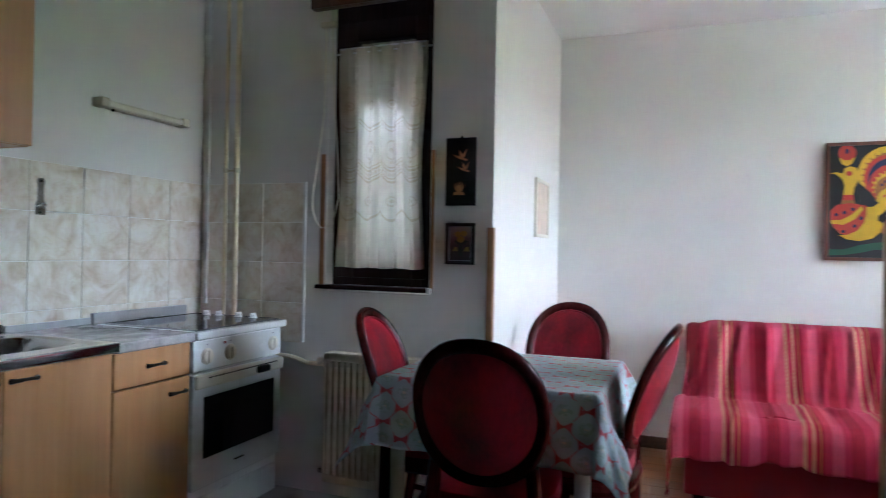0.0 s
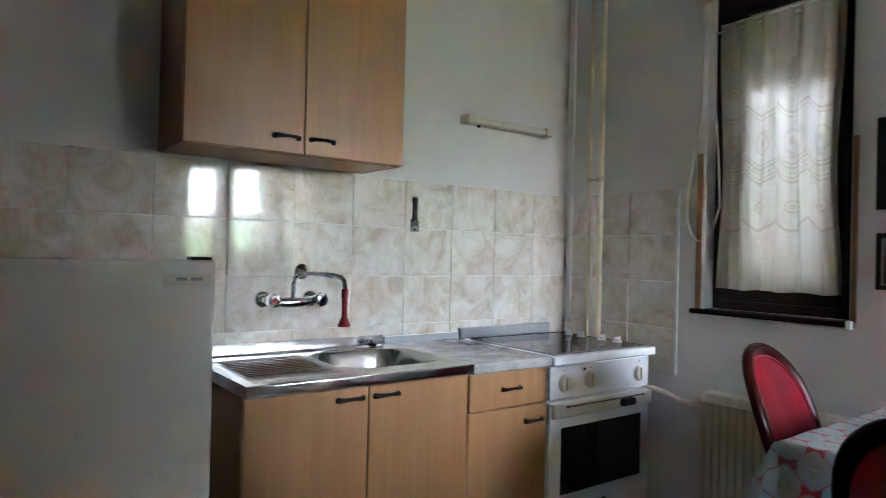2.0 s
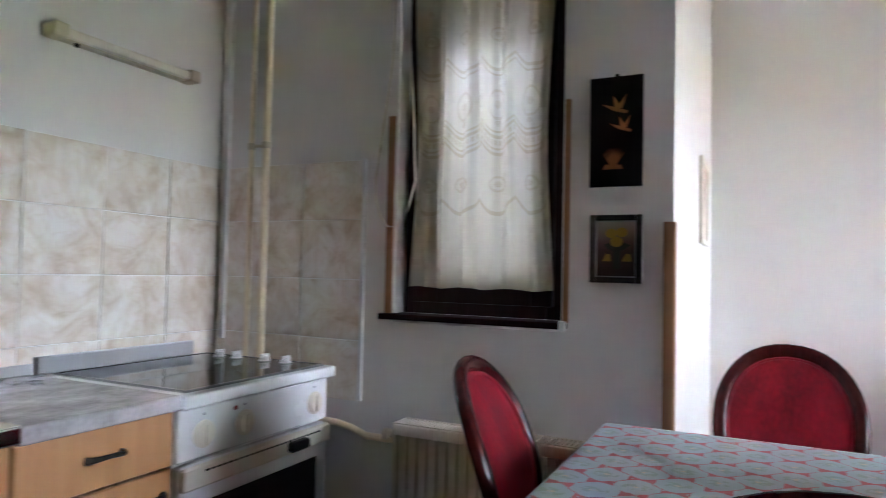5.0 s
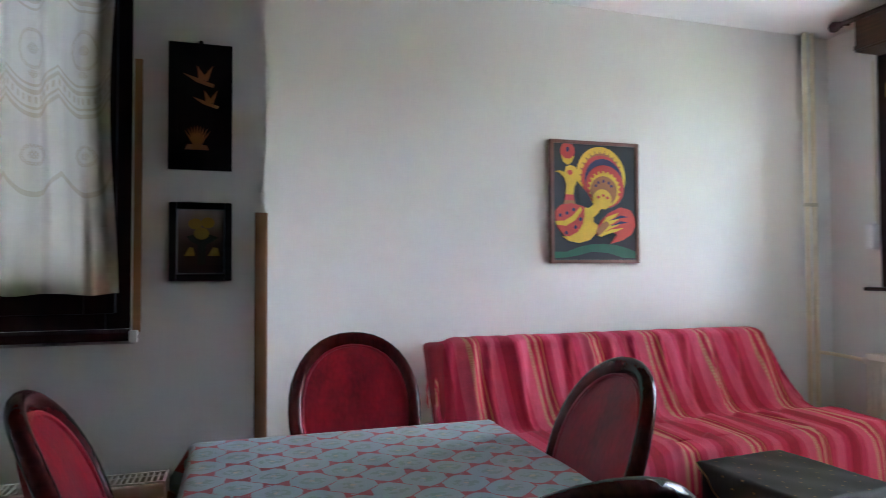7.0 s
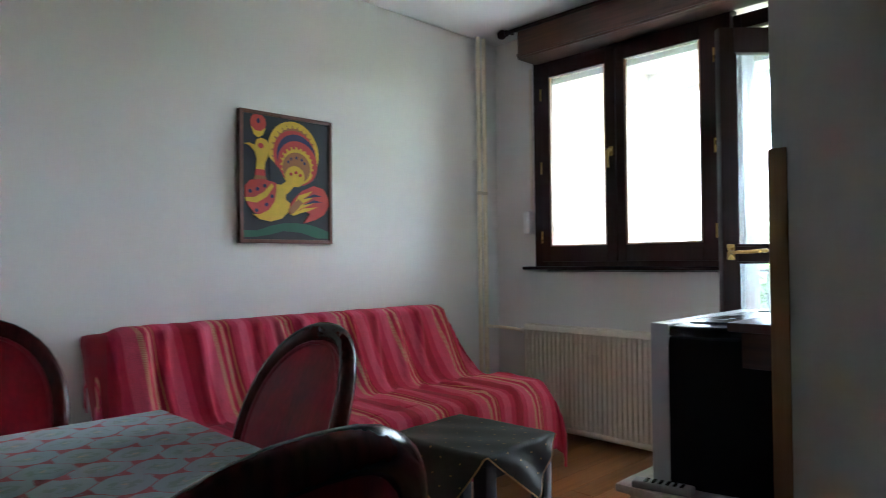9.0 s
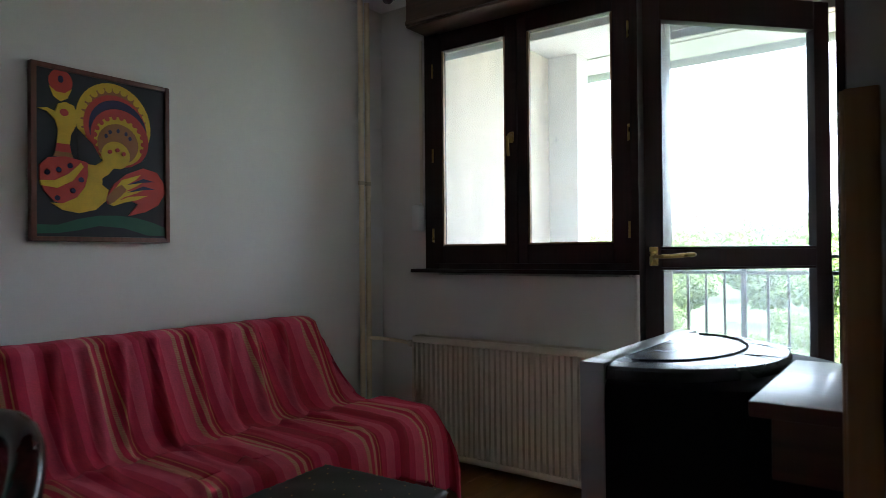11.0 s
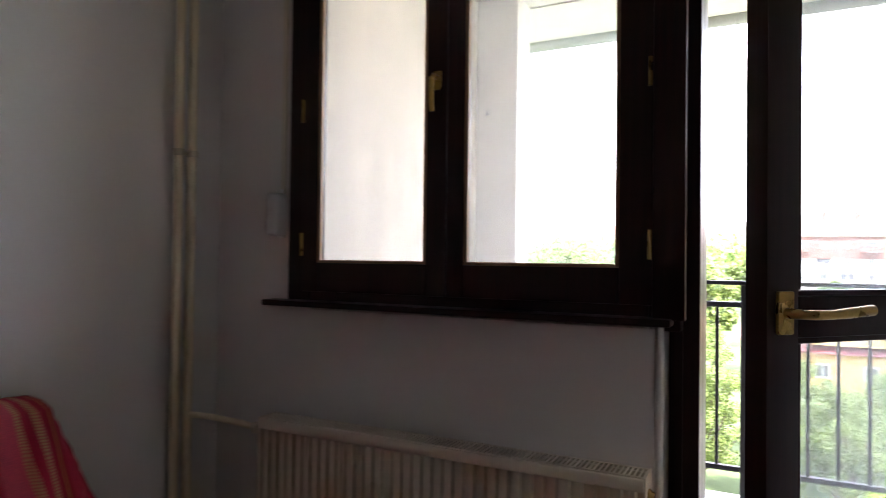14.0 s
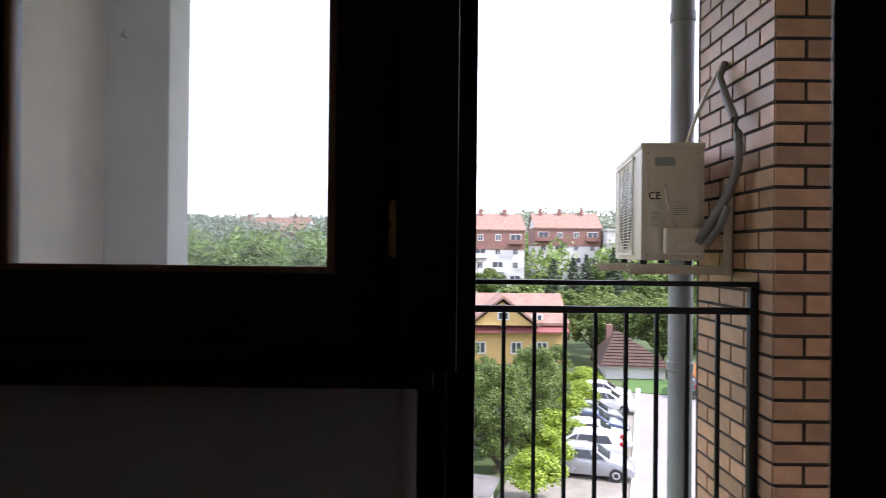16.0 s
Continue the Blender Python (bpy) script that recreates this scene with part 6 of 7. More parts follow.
rail = thing("balcony_railing", "dark blue-grey painted metal balcony railing", "railing", (3.33, 1.60, BF))
Y1 = 2.295
part("top_rail", boxes((-0.022, 0.022, 0.0, Y1, 1.055, 1.075), bevel=0.004), RAIL_METAL, rail)
part("middle_rail", boxes((-0.014, 0.014, 0.0, Y1, 0.945, 0.972), bevel=0.003), RAIL_METAL, rail)
part("bottom_rail", boxes((-0.014, 0.014, 0.0, Y1, 0.15, 0.175), bevel=0.003), RAIL_METAL, rail)
for y in (0.0, 1.135, Y1 - 0.03):
    part("post", boxes((-0.017, 0.017, y, y + 0.034, 0.0, 1.055), bevel=0.003), RAIL_METAL, rail)
bar_mesh = mesh_of("bar", boxes((-0.008, 0.008, -0.008, 0.008, 0.175, 0.945), bevel=0.002), RAIL_METAL, 35)
for k in range(18):
    y = 1.004 - 0.1213 * k if k < 8 else 1.004 + 0.27 + 0.1213 * (k - 8)
    if 0.06 < y < Y1 - 0.05:
        b = new("bar", bar_mesh)
        b.parent = rail
        b.location = (0, y, 0)


# ---- air conditioner on the brick pier ----
def air_conditioner():
    a = thing("air_conditioner", "aged off-white outdoor air conditioner unit on a wall bracket", "air conditioner", (3.52, 1.735, 1.205), -7)
    Lx, D, Hh = 0.76, 0.262, 0.52
    bm = bmesh.new()
    box(bm, 0, Lx, 0, D, 0.02, Hh, 0.008, 2)
    body = part("body", bm, AC_WHITE, a)
    bm = bmesh.new()
    box(bm, -0.004, Lx + 0.004, -0.004, D + 0.004, Hh - 0.018, Hh + 0.006, 0.006, 2)
    part("top_cover", bm, AC_WHITE, a)
    part("fan_recess", lathe(bmesh.new(), [(0.2, D + 0.001), (0.2, D + 0.002), (0.0, D + 0.002)], 32, (0.42, 0, 0.265), "y"), BLACK_PLASTIC, a)
    g = part("fan_grille", boxes((0.16, 0.7, D + 0.004, D + 0.01, 0.04, 0.052)), AC_WHITE, a, "wire fan grille")
    part("grille_bar", boxes((0.16, 0.7, D + 0.004, D + 0.01, 0.48, 0.492)), AC_WHITE, g)
    bm = bmesh.new()
    for i in range(32):
        z = 0.055 + i * 0.0137
        tube(bm, [(0.15, D + 0.012, z), (0.70, D + 0.012, z)], 0.0022, 5)
    for i in range(5):
        x = 0.16 + i * 0.133
        tube(bm, [(x, D + 0.009, 0.045), (x, D + 0.009, 0.485)], 0.003, 5)
    part("wire_guard", bm, AC_WHITE, g)
    panel = part("side_panel", boxes((-0.006, 0.0, 0.02, 0.245, 0.03, 0.49), bevel=0.002), AC_WHITE, a)
    part("grip_recess", boxes((-0.010, -0.006, 0.11, 0.222, 0.325, 0.488), bevel=0.002), AC_WHITE, panel)
    part("grip", boxes((-0.013, -0.0095, 0.124, 0.208, 0.425, 0.462), bevel=0.002), GREY_PIPE, panel)
    part("label_plate", boxes((-0.0075, -0.006, 0.182, 0.228, 0.155, 0.275)), OFFWHITE_PLASTIC, panel)
    bm = bmesh.new()
    for i in range(8):
        box(bm, -0.0085, -0.0074, 0.186 + 0.006 * (i % 3), 0.224, 0.165 + i * 0.0085, 0.168 + i * 0.0085)
    part("small_print", bm, GREY_PIPE, panel)
    bm = bmesh.new()
    for i in range(7):
        box(bm, -0.0075, -0.006, 0.07, 0.14 - 0.008 * (i % 3), 0.215 + i * 0.009, 0.2175 + i * 0.009)
    part("small_print", bm, GREY_PIPE, panel)
    cu = bpy.data.curves.new("ce_mark", "FONT")
    cu.body, cu.size, cu.extrude, cu.align_x = "CE", 0.042, 0.0006, "CENTER"
    ce = new("ce_mark", cu)
    cu.materials.append(BLACK_PLASTIC)
    ce.parent = panel
    ce.matrix_basis = pose(-0.0072, 0.208, 0.283, 90, 0, -90)
    cover = bmesh.new()
    box(cover, -0.06, -0.006, 0.012, 0.172, 0.045, 0.158, 0.012, 3)
    part("valve_cover", cover, AC_WHITE, a)
    part("valve_lip", boxes((-0.064, -0.058, 0.055, 0.135, 0.065, 0.105), bevel=0.003), AC_WHITE, a)
    part("cable", tube(bmesh.new(), [(-0.01, 0.165, 0.345), (-0.02, 0.166, 0.33), (-0.018, 0.155, 0.26), (-0.016, 0.13, 0.19), (-0.014, 0.10, 0.155)], 0.005, 8), OFFWHITE_PLASTIC, a, "cream power cable")
    for y, z in ((0.03, 0.04), (0.235, 0.04), (0.03, 0.48), (0.235, 0.48), (0.225, 0.3)):
        part("screw", lathe(bmesh.new(), [(0.004, -0.006), (0.004, -0.009), (0, -0.0095)], 8, (0, y, z), "x"), GREY_PIPE, a)
    for x in (0.08, 0.62):
        for y in (0.03, 0.22):
            part("foot", boxes((x, x + 0.05, y, y + 0.03, 0.0, 0.02)), BLACK_PLASTIC, a)
    return a


air_conditioner()
for x in (3.56, 4.12):
    br = thing("ac_bracket", "painted steel angle bracket under the air conditioner", "bracket", (x, 1.602, 1.16), group="air conditioner brackets")
    part("wall_arm", boxes((-0.02, 0.02, 0.0, 0.006, 0.0, 0.42), (-0.02, -0.015, 0.0, 0.04, 0.0, 0.42), bevel=0.001), AC_WHITE, br)
    part("shelf_arm", boxes((-0.02, 0.02, 0.006, 0.45, 0.038, 0.044), (-0.02, -0.015, 0.04, 0.45, 0.005, 0.038), bevel=0.001), AC_WHITE, br)
hose = thing("insulated_pipes", "grey wrapped refrigerant pipes on the brick wall", "pipe", (3.5, 1.64, 1.2))
WRAP = surface("grey_wrap_tape", (0.19, 0.175, 0.165), 0.55, 0.25, 9, 60, 0.4)
part("wrapped_pipe", tube(bmesh.new(), [(-0.02, 0.14, 0.10), (-0.035, 0.11, 0.15), (-0.055, 0.08, 0.21), (-0.08, 0.05, 0.28), (-0.105, 0.028, 0.35), (-0.122, 0.018, 0.42), (-0.125, 0.014, 0.49), (-0.11, 0.014, 0.55), (-0.075, 0.012, 0.61), (-0.02, 0.010, 0.68), (0.04, 0.008, 0.76), (0.09, 0.004, 0.83), (0.12, -0.03, 0.90)], 0.018, 10, taper=[1.25, 1.2, 1.15, 1.1, 1.05, 1, 1, 1, 1, 0.95, 0.9, 0.85, 0.8]), WRAP, hose)
part("drain_hose", tube(bmesh.new(), [(0.12, 0.0, 0.86), (0.16, 0.02, 0.80), (0.22, 0.05, 0.70), (0.25, 0.08, 0.58), (0.25, 0.1, 0.53)], 0.009, 8), OFFWHITE_PLASTIC, hose, "cream corrugated hose")
part("wrap_end", tube(bmesh.new(), [(-0.05, 0.12, 0.09), (-0.07, 0.07, 0.16), (-0.11, 0.05, 0.25)], 0.016, 8), WRAP, hose)
dp = thing("drain_pipe", "grey plastic rainwater pipe down the facade", "pipe", (4.10, 1.62, -9.5))
part("pipe", rod((0, 0, 0), (0, 0, 14.5), 0.06, 20), GREY_PIPE, dp)
for z in (3.0, 6.0, 9.0, 10.15, 11.95):
    part("collar", lathe(bmesh.new(), [(0.06, z), (0.066, z + 0.004), (0.066, z + 0.05), (0.06, z + 0.054)], 20), GREY_PIPE, dp)

# ---- outdoors ----
G = -9.5
ASPHALT = surface("pale_concrete_road", (0.215, 0.2, 0.197), 0.9, 0.12, 0.6, 30, 0.3)
PAVER = surface("grid_pavers", (0.20, 0.185, 0.155), 0.9, 0.25, 1.2, 14, 0.5)
GRASS = surface("grass", (0.05, 0.08, 0.022), 0.9, 0.35, 0.25, 12, 0.6)
KERB = surface("kerb_concrete", (0.42, 0.41, 0.39), 0.85, 0.1, 2, 30, 0.3)
ROOF_TILE = surface("clay_roof", (0.22, 0.13, 0.098), 0.85, 0.3, 1.2, 9, 0.5)
OLD_ROOF = surface("weathered_clay_roof", (0.062, 0.036, 0.026), 0.9, 0.4, 1.5, 12, 0.6)
RENDER_WHITE = surface("white_render", (0.55, 0.53, 0.51), 0.9, 0.08, 0.4, 10, 0.2)
RENDER_YELLOW = surface("ochre_render", (0.50, 0.335, 0.13), 0.9, 0.08, 0.5, 10, 0.2)
RED_BRICKWORK = surface("far_red_brick", (0.20, 0.105, 0.085), 0.9, 0.15, 1.0, 20, 0.3)
FAR_GLASS = surface("far_window_glass", (0.06, 0.07, 0.08), 0.15, 0.3, 2, 9, 0.0)
RED_METAL_ROOF = surface("red_metal_roof", (0.20, 0.065, 0.06), 0.5, 0.1, 1, 20, 0.1)
FENCE_WOOD = wood("orange_fence_wood", (0.30, 0.11, 0.03), (0.44, 0.18, 0.06), 0.7, 2, 3)
BARK = surface("bark", (0.085, 0.06, 0.042), 0.95, 0.3, 6, 40, 0.8)
TYRE = surface("tyre_rubber", (0.02, 0.02, 0.02), 0.8, 0.2, 6, 60, 0.2)
CAR_GLASS = surface("car_glass", (0.02, 0.024, 0.028), 0.08, 0.2, 3, 20, 0.0)
LAMP_GLASS = surface("headlight_glass", (0.6, 0.6, 0.62), 0.15, 0.1, 5, 40, 0.0)
TAIL_RED = surface("tail_light_red", (0.40, 0.01, 0.015), 0.2, 0.1, 5, 40, 0.0)


def leaf_material(name, dark, light):
    m, n, l, b = nodes_of(name, 0.55)
    geo = n.new("ShaderNodeNewGeometry")
    r = ramp_of(n, l, geo.outputs["Random Per Island"], [(0.0, dark), (1.0, light)])
    l.new(r.outputs["Color"], b.inputs["Base Color"])
    t = n.new("ShaderNodeBsdfTranslucent")
    l.new(r.outputs["Color"], t.inputs["Color"])
    x = n.new("ShaderNodeMixShader")
    x.inputs["Fac"].default_value = 0.4
    l.new(b.outputs["BSDF"], x.inputs[1])
    l.new(t.outputs["BSDF"], x.inputs[2])
    l.new(x.outputs["Shader"], n["Material Output"].inputs["Surface"])
    return m


LEAF_MID = leaf_material("broad_leaves", (0.030, 0.056, 0.012), (0.21, 0.285, 0.065))
LEAF_BRIGHT = leaf_material("lime_leaves", (0.12, 0.20, 0.018), (0.38, 0.48, 0.055))
# the ridge's leaves are pale and greyed: distance haze put into their colour
LEAF_HAZED = leaf_material("hazed_distant_leaves", (0.16, 0.19, 0.14), (0.27, 0.305, 0.22))
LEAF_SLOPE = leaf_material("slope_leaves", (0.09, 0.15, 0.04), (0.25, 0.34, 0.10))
LEAF_DARK = leaf_material("pine_needles", (0.03, 0.05, 0.025), (0.09, 0.12, 0.06))


def leaves(lumps, count, size, seed, squash=1.0):
    """Small folded leaves scattered through and over the lumps of a crown, as arrays."""
    rng = np.random.default_rng(seed)
    lumps = np.array(lumps)
    wgt = lumps[:, 3] ** 2
    idx = rng.choice(len(lumps), count, p=wgt / wgt.sum())
    d = rng.normal(size=(count, 3))
    d /= np.linalg.norm(d, axis=1)[:, None]
    rad = lumps[idx, 3] * (0.35 + 0.8 * rng.random(count) ** 0.9)
    p = lumps[idx, :3] + d * rad[:, None] * np.array([1, 1, squash])
    n = d + rng.normal(size=(count, 3)) * 0.6 + np.array([0, 0, 0.4])
    n /= np.linalg.norm(n, axis=1)[:, None]
    t = np.cross(n, rng.normal(size=(count, 3)))
    t /= np.linalg.norm(t, axis=1)[:, None]
    b = np.cross(n, t)
    s = size * (0.6 + 0.8 * rng.random(count))[:, None]
    v = np.stack([p - t * s, p + b * s * 0.5 + n * s * 0.15, p + t * s, p - b * s * 0.5 + n * s * 0.15], 1).reshape(-1, 3)
    return v, np.arange(count * 4).reshape(-1, 4)


def leaf_mesh(name, lumps, count, size, seed, mat, squash=1.0):
    v, f = leaves(lumps, count, size, seed, squash)
    me = bpy.data.meshes.new(name)
    me.from_pydata(v.tolist(), [], f.tolist())
    me.materials.append(mat)
    return me


def tree(label, height, spread, trunk_h, seed, count, size, mat, group, lumps=16, squash=0.85, lump=(0.20, 0.38)):
    """A broadleaf tree: tapered trunk, limbs, and a crown of lumps of leaves."""
    rng = random.Random(seed)
    t = thing("tree", label, "tree", group=group)
    bm = bmesh.new()
    r0 = 0.035 * height ** 0.8
    sway = [(0, 0, -0.3), (0.03 * height * rng.uniform(-1, 1), 0, trunk_h * 0.5), (0.04 * height * rng.uniform(-1, 1), 0.03 * height * rng.uniform(-1, 1), trunk_h), (0, 0, height * 0.8)]
    tube(bm, sway, r0, 9, taper=[1.2, 0.9, 0.7, 0.15])
    crown = []
    mid = (trunk_h + height) / 2
    for k in range(lumps):
        a, e = rng.uniform(0, math.tau), rng.uniform(-0.85, 1.0)
        rr = spread * 0.72 * math.sqrt(max(0.05, 1 - e * e)) * rng.uniform(0.35, 1.15)
        c = (rr * math.cos(a), rr * math.sin(a), mid + e * (height - trunk_h) * 0.40)
        crown.append((*c, spread * rng.uniform(*lump) * (16 / lumps) ** 0.42))
        if k % 3 == 0:
            tube(bm, [(0, 0, trunk_h * rng.uniform(0.8, 1.1)), (c[0] * 0.5, c[1] * 0.5, (trunk_h + c[2]) / 2), c[:3]], r0 * 0.4, 6, taper=[1, 0.7, 0.25])
    part("trunk", bm, BARK, t)
    o = new("crown", leaf_mesh("crown", crown, count, size, seed, mat, squash))
    o.parent = t
    return t


def conifer(label, height, spread, seed, count, group):
    t = thing("tree", label, "tree", group=group)
    part("trunk", tube(bmesh.new(), [(0, 0, -0.3), (0, 0, height * 0.5), (0, 0, height * 0.97)], 0.03 * height ** 0.8, 8, taper=[1, 0.6, 0.1]), BARK, t)
    rng = random.Random(seed)
    lumps = []
    for k in range(46):
        f = k / 46
        a = k * 2.4
        r = spread * (1 - f) * rng.uniform(0.55, 1.0)
        lumps.append((r * math.cos(a), r * math.sin(a), height * (0.12 + 0.86 * f), spread * (0.34 - 0.24 * f)))
    o = new("crown", leaf_mesh("crown", lumps, count, 0.28, seed, LEAF_DARK, 0.6))
    o.parent = t
    return t


# terrain: level by the house, rising to a wooded ridge
def land(x, y):
    d = math.hypot(x, y * 0.8)
    rise = max(0.0, min(1.0, (d - 75) / 230))
    rise = rise * rise * (3 - 2 * rise)
    return G + 20.5 * rise * (1.0 - 0.12 * math.sin(y * 0.012 + 0.6) - 0.06 * math.sin(x * 0.02 + y * 0.03)) - 0.02


def spread_line(a, b, n):
    """n values from a to b that crowd near the middle."""
    return [a + (b - a) * (0.5 + 0.5 * math.copysign(abs(2 * k / (n - 1) - 1) ** 2.2, 2 * k / (n - 1) - 1)) for k in range(n)]


bm = bmesh.new()
xs, ys = spread_line(-2600, 2700, 90), spread_line(-2600, 2600, 90)
sheet(bm, lambda u, v: (xs[round(u * 89)], ys[round(v * 89)], land(xs[round(u * 89)], ys[round(v * 89)])), 89, 89)
setting("ground", bm, GRASS, "grassy ground rising to a distant wooded ridge", "ground", 180)

ROW = math.atan2(-6.5, 21.0)


def along_row(s, off):
    """A place s metres along the car park, off metres to its right."""
    return Vector((29.7 + s * math.cos(ROW) + off * math.sin(ROW), -5.63 + s * math.sin(ROW) - off * math.cos(ROW), G))


def strip(name, s0, s1, o0, o1, z, mat, label, category, kind="structure", h=0.0):
    bm = bmesh.new()
    c = [along_row(s, o) for s, o in ((s0, o0), (s1, o0), (s1, o1), (s0, o1))]
    lo = [bm.verts.new((p.x, p.y, G - 0.3)) for p in c]
    hi = [bm.verts.new((p.x, p.y, G + z)) for p in c]
    bm.faces.new(hi)
    for i in range(4):
        bm.faces.new((lo[i], lo[(i + 1) % 4], hi[(i + 1) % 4], hi[i]))
    return tagged(part(name, bm, mat, smooth=None), label, category, kind=kind)


strip("pavement", -26, 24, -5.6, 0.0, 0.05, PAVER, "grass grid pavers of the car park", "pavement")
strip("kerb", -26, 24, 0.0, 0.32, 0.14, KERB, "pale concrete kerb beside the road", "kerb")
strip("road", -26, 22.5, 0.32, 4.6, 0.06, ASPHALT, "pale concrete access road", "road")
strip("lawn", 22.6, 29, -1.0, 3.4, 0.10, surface("mown_lawn", (0.05, 0.11, 0.02), 0.9, 0.2, 1, 20, 0.4), "mown bright green lawn", "lawn")


# ---- parked cars ----
def car(label, paint_mat, hatch=False):
    """A car that heads along +x, its origin on the ground under its middle."""
    c = thing("car", label, "car", group="cars in the car park")
    Lc, Wc = 4.35, 1.74
    side = [(-2.17, 0.42), (-2.16, 0.78), (-2.05, 0.95), (-1.55, 0.99), (1.02, 0.93), (1.7, 0.84), (2.05, 0.70), (2.17, 0.50), (2.12, 0.30), (1.75, 0.22), (-1.8, 0.22), (-2.1, 0.28)]
    bm = bmesh.new()
    plate(bm, side, -Wc / 2, Wc / 2)
    bmesh.ops.bevel(bm, geom=[e for e in bm.edges if abs(e.verts[0].co.y - e.verts[1].co.y) < 0.01], offset=0.09, segments=3, profile=0.6, affect="EDGES")
    body = part("body", bm, paint_mat, c, smooth=50)
    roof = [(-2.02 if hatch else -1.95, 0.95), (-1.72 if hatch else -1.35, 1.38), (-1.0, 1.47), (-0.1, 1.47), (0.35, 1.38), (1.08, 0.92)]
    bm = bmesh.new()
    a, b = [], []
    for x, z in roof:
        k = 0.80 if z < 1.1 else 0.62
        a.append(bm.verts.new((x, -k, z)))
        b.append(bm.verts.new((x, k, z)))
    bm.faces.new(a)
    bm.faces.new(b[::-1])
    for i in range(len(a)):
        j = (i + 1) % len(a)
        bm.faces.new((a[j], a[i], b[i], b[j]))
    bmesh.ops.bevel(bm, geom=list(bm.edges), offset=0.05, segments=2, profile=0.6, affect="EDGES")
    cab = part("cabin", bm, paint_mat, c, smooth=50)
    for s in (-1, 1):
        for x0, x1, t0, t1 in ((-1.62, -0.72, -1.38, -0.74), (-0.64, 0.22, -0.66, 0.06), (0.28, 0.82, 0.12, 0.34)):
            bm = bmesh.new()
            y0, y1 = s * 0.803, s * 0.665
            q = [(x0, y0 - s * 0.005, 1.0), (x1, y0 - s * 0.005, 1.0), (t1, y1, 1.36 if t1 < 0.2 else 1.3), (t0, y1, 1.36)]
            f = [bm.verts.new(p) for p in q] + [bm.verts.new((p[0], p[1] + s * 0.02, p[2])) for p in q]
            for i in ((0, 1, 2, 3), (4, 5, 6, 7), (0, 1, 5, 4), (1, 2, 6, 5), (2, 3, 7, 6), (3, 0, 4, 7)):
                bm.faces.new([f[k] for k in i])
            part("side_window", bm, CAR_GLASS, cab)
        part("mirror", boxes((0.72, 0.86, s * 0.92 - 0.08, s * 0.92 + 0.08, 0.95, 1.07), bevel=0.02), paint_mat, c)
        part("headlight", boxes((1.82, 2.08, s * 0.66 - 0.17, s * 0.66 + 0.17, 0.62, 0.74), bevel=0.03), LAMP_GLASS, body, "clear headlight")
        part("tail_light", boxes((-2.18, -1.98, s * 0.72 - 0.12, s * 0.72 + 0.12, 0.74, 0.93 + 0.2 * hatch), bevel=0.03), TAIL_RED, body, "red tail light")
        for x in (-1.28, 1.30):
            w = part("wheel", lathe(bmesh.new(), [(0.2, -0.1), (0.30, -0.105), (0.32, -0.07), (0.32, 0.07), (0.30, 0.105), (0.2, 0.1)], 24, (x, s * 0.80, 0.32), "y"), TYRE, c, "black tyre")
            bm = bmesh.new()
            lathe(bm, [(0.2, 0.0), (0.2, s * 0.085), (0.17, s * 0.095), (0.05, s * 0.085), (0.0, s * 0.09)], 10, (x, s * 0.81, 0.32), "y")
            part("rim", bm, SILVER_PLASTIC, w, "alloy rim")
    for x0, x1, t0, t1, z0, z1, nm in ((0.98, 0.42, 0.62, 0.60, 0.985, 1.36, "windscreen"), (-1.88, -1.43, 0.62, 0.58, 1.02, 1.36, "rear_window")):
        bm = bmesh.new()
        o = 0.03 if nm == "windscreen" else -0.03
        q = [(x0 + o, -t0, z0), (x0 + o, t0, z0), (x1 + o, t1 - 0.04, z1), (x1 + o, 0.04 - t1, z1)]
        f = [bm.verts.new(p) for p in q] + [bm.verts.new((p[0] - o, p[1], p[2] - 0.02)) for p in q]
        for i in ((0, 1, 2, 3), (4, 5, 6, 7), (0, 1, 5, 4), (1, 2, 6, 5), (2, 3, 7, 6), (3, 0, 4, 7)):
            bm.faces.new([f[k] for k in i])
        part(nm, bm, CAR_GLASS, cab)
    part("bumper_grille", boxes((2.08, 2.19, -0.5, 0.5, 0.36, 0.5), bevel=0.02), BLACK_PLASTIC, body)
    return c


def car_paint(name, color, metal):
    m = surface(name, color, 0.22, 0.03, 2, 60, 0.0, metal, coat=0.8)
    return m


heading = math.degrees(ROW) - 88
CARS = [(2.3, -2.0, 0, "silver_paint", (0.30, 0.31, 0.33), 0.5, "silver parked saloon car", False), (5.0, -2.6, 180, "white_paint_a", (0.52, 0.53, 0.54), 0.0, "white parked hatchback showing its tail lights", True), (7.2, -2.2, 0, "white_paint_b", (0.52, 0.53, 0.54), 0.0, "white parked saloon car", False), (9.6, -2.4, 0, "navy_paint_car", (0.03, 0.05, 0.10), 0.3, "dark blue parked car", False), (12.0, -2.6, 0, "graphite_paint", (0.12, 0.125, 0.13), 0.5, "graphite grey parked car", False), (15.8, -2.0, 0, "white_paint_c", (0.55, 0.55, 0.56), 0.0, "white parked saloon by the kerb", False), (19.0, -2.4, 0, "white_paint_d", (0.55, 0.55, 0.56), 0.0, "white parked car at the end of the row", False)]
for s, off, flip, nm, color, metal, label, hatch in CARS:
    p = along_row(s, off)
    k = car(label, car_paint(nm, color, metal), hatch)
    k.matrix_basis = pose(p.x, p.y, G + 0.051, 0, 0, heading + flip)
p = along_row(23.4, 3.6)
k = car("black parked car beside the wooden fence", car_paint("black_paint", (0.02, 0.02, 0.022), 0.2), True)
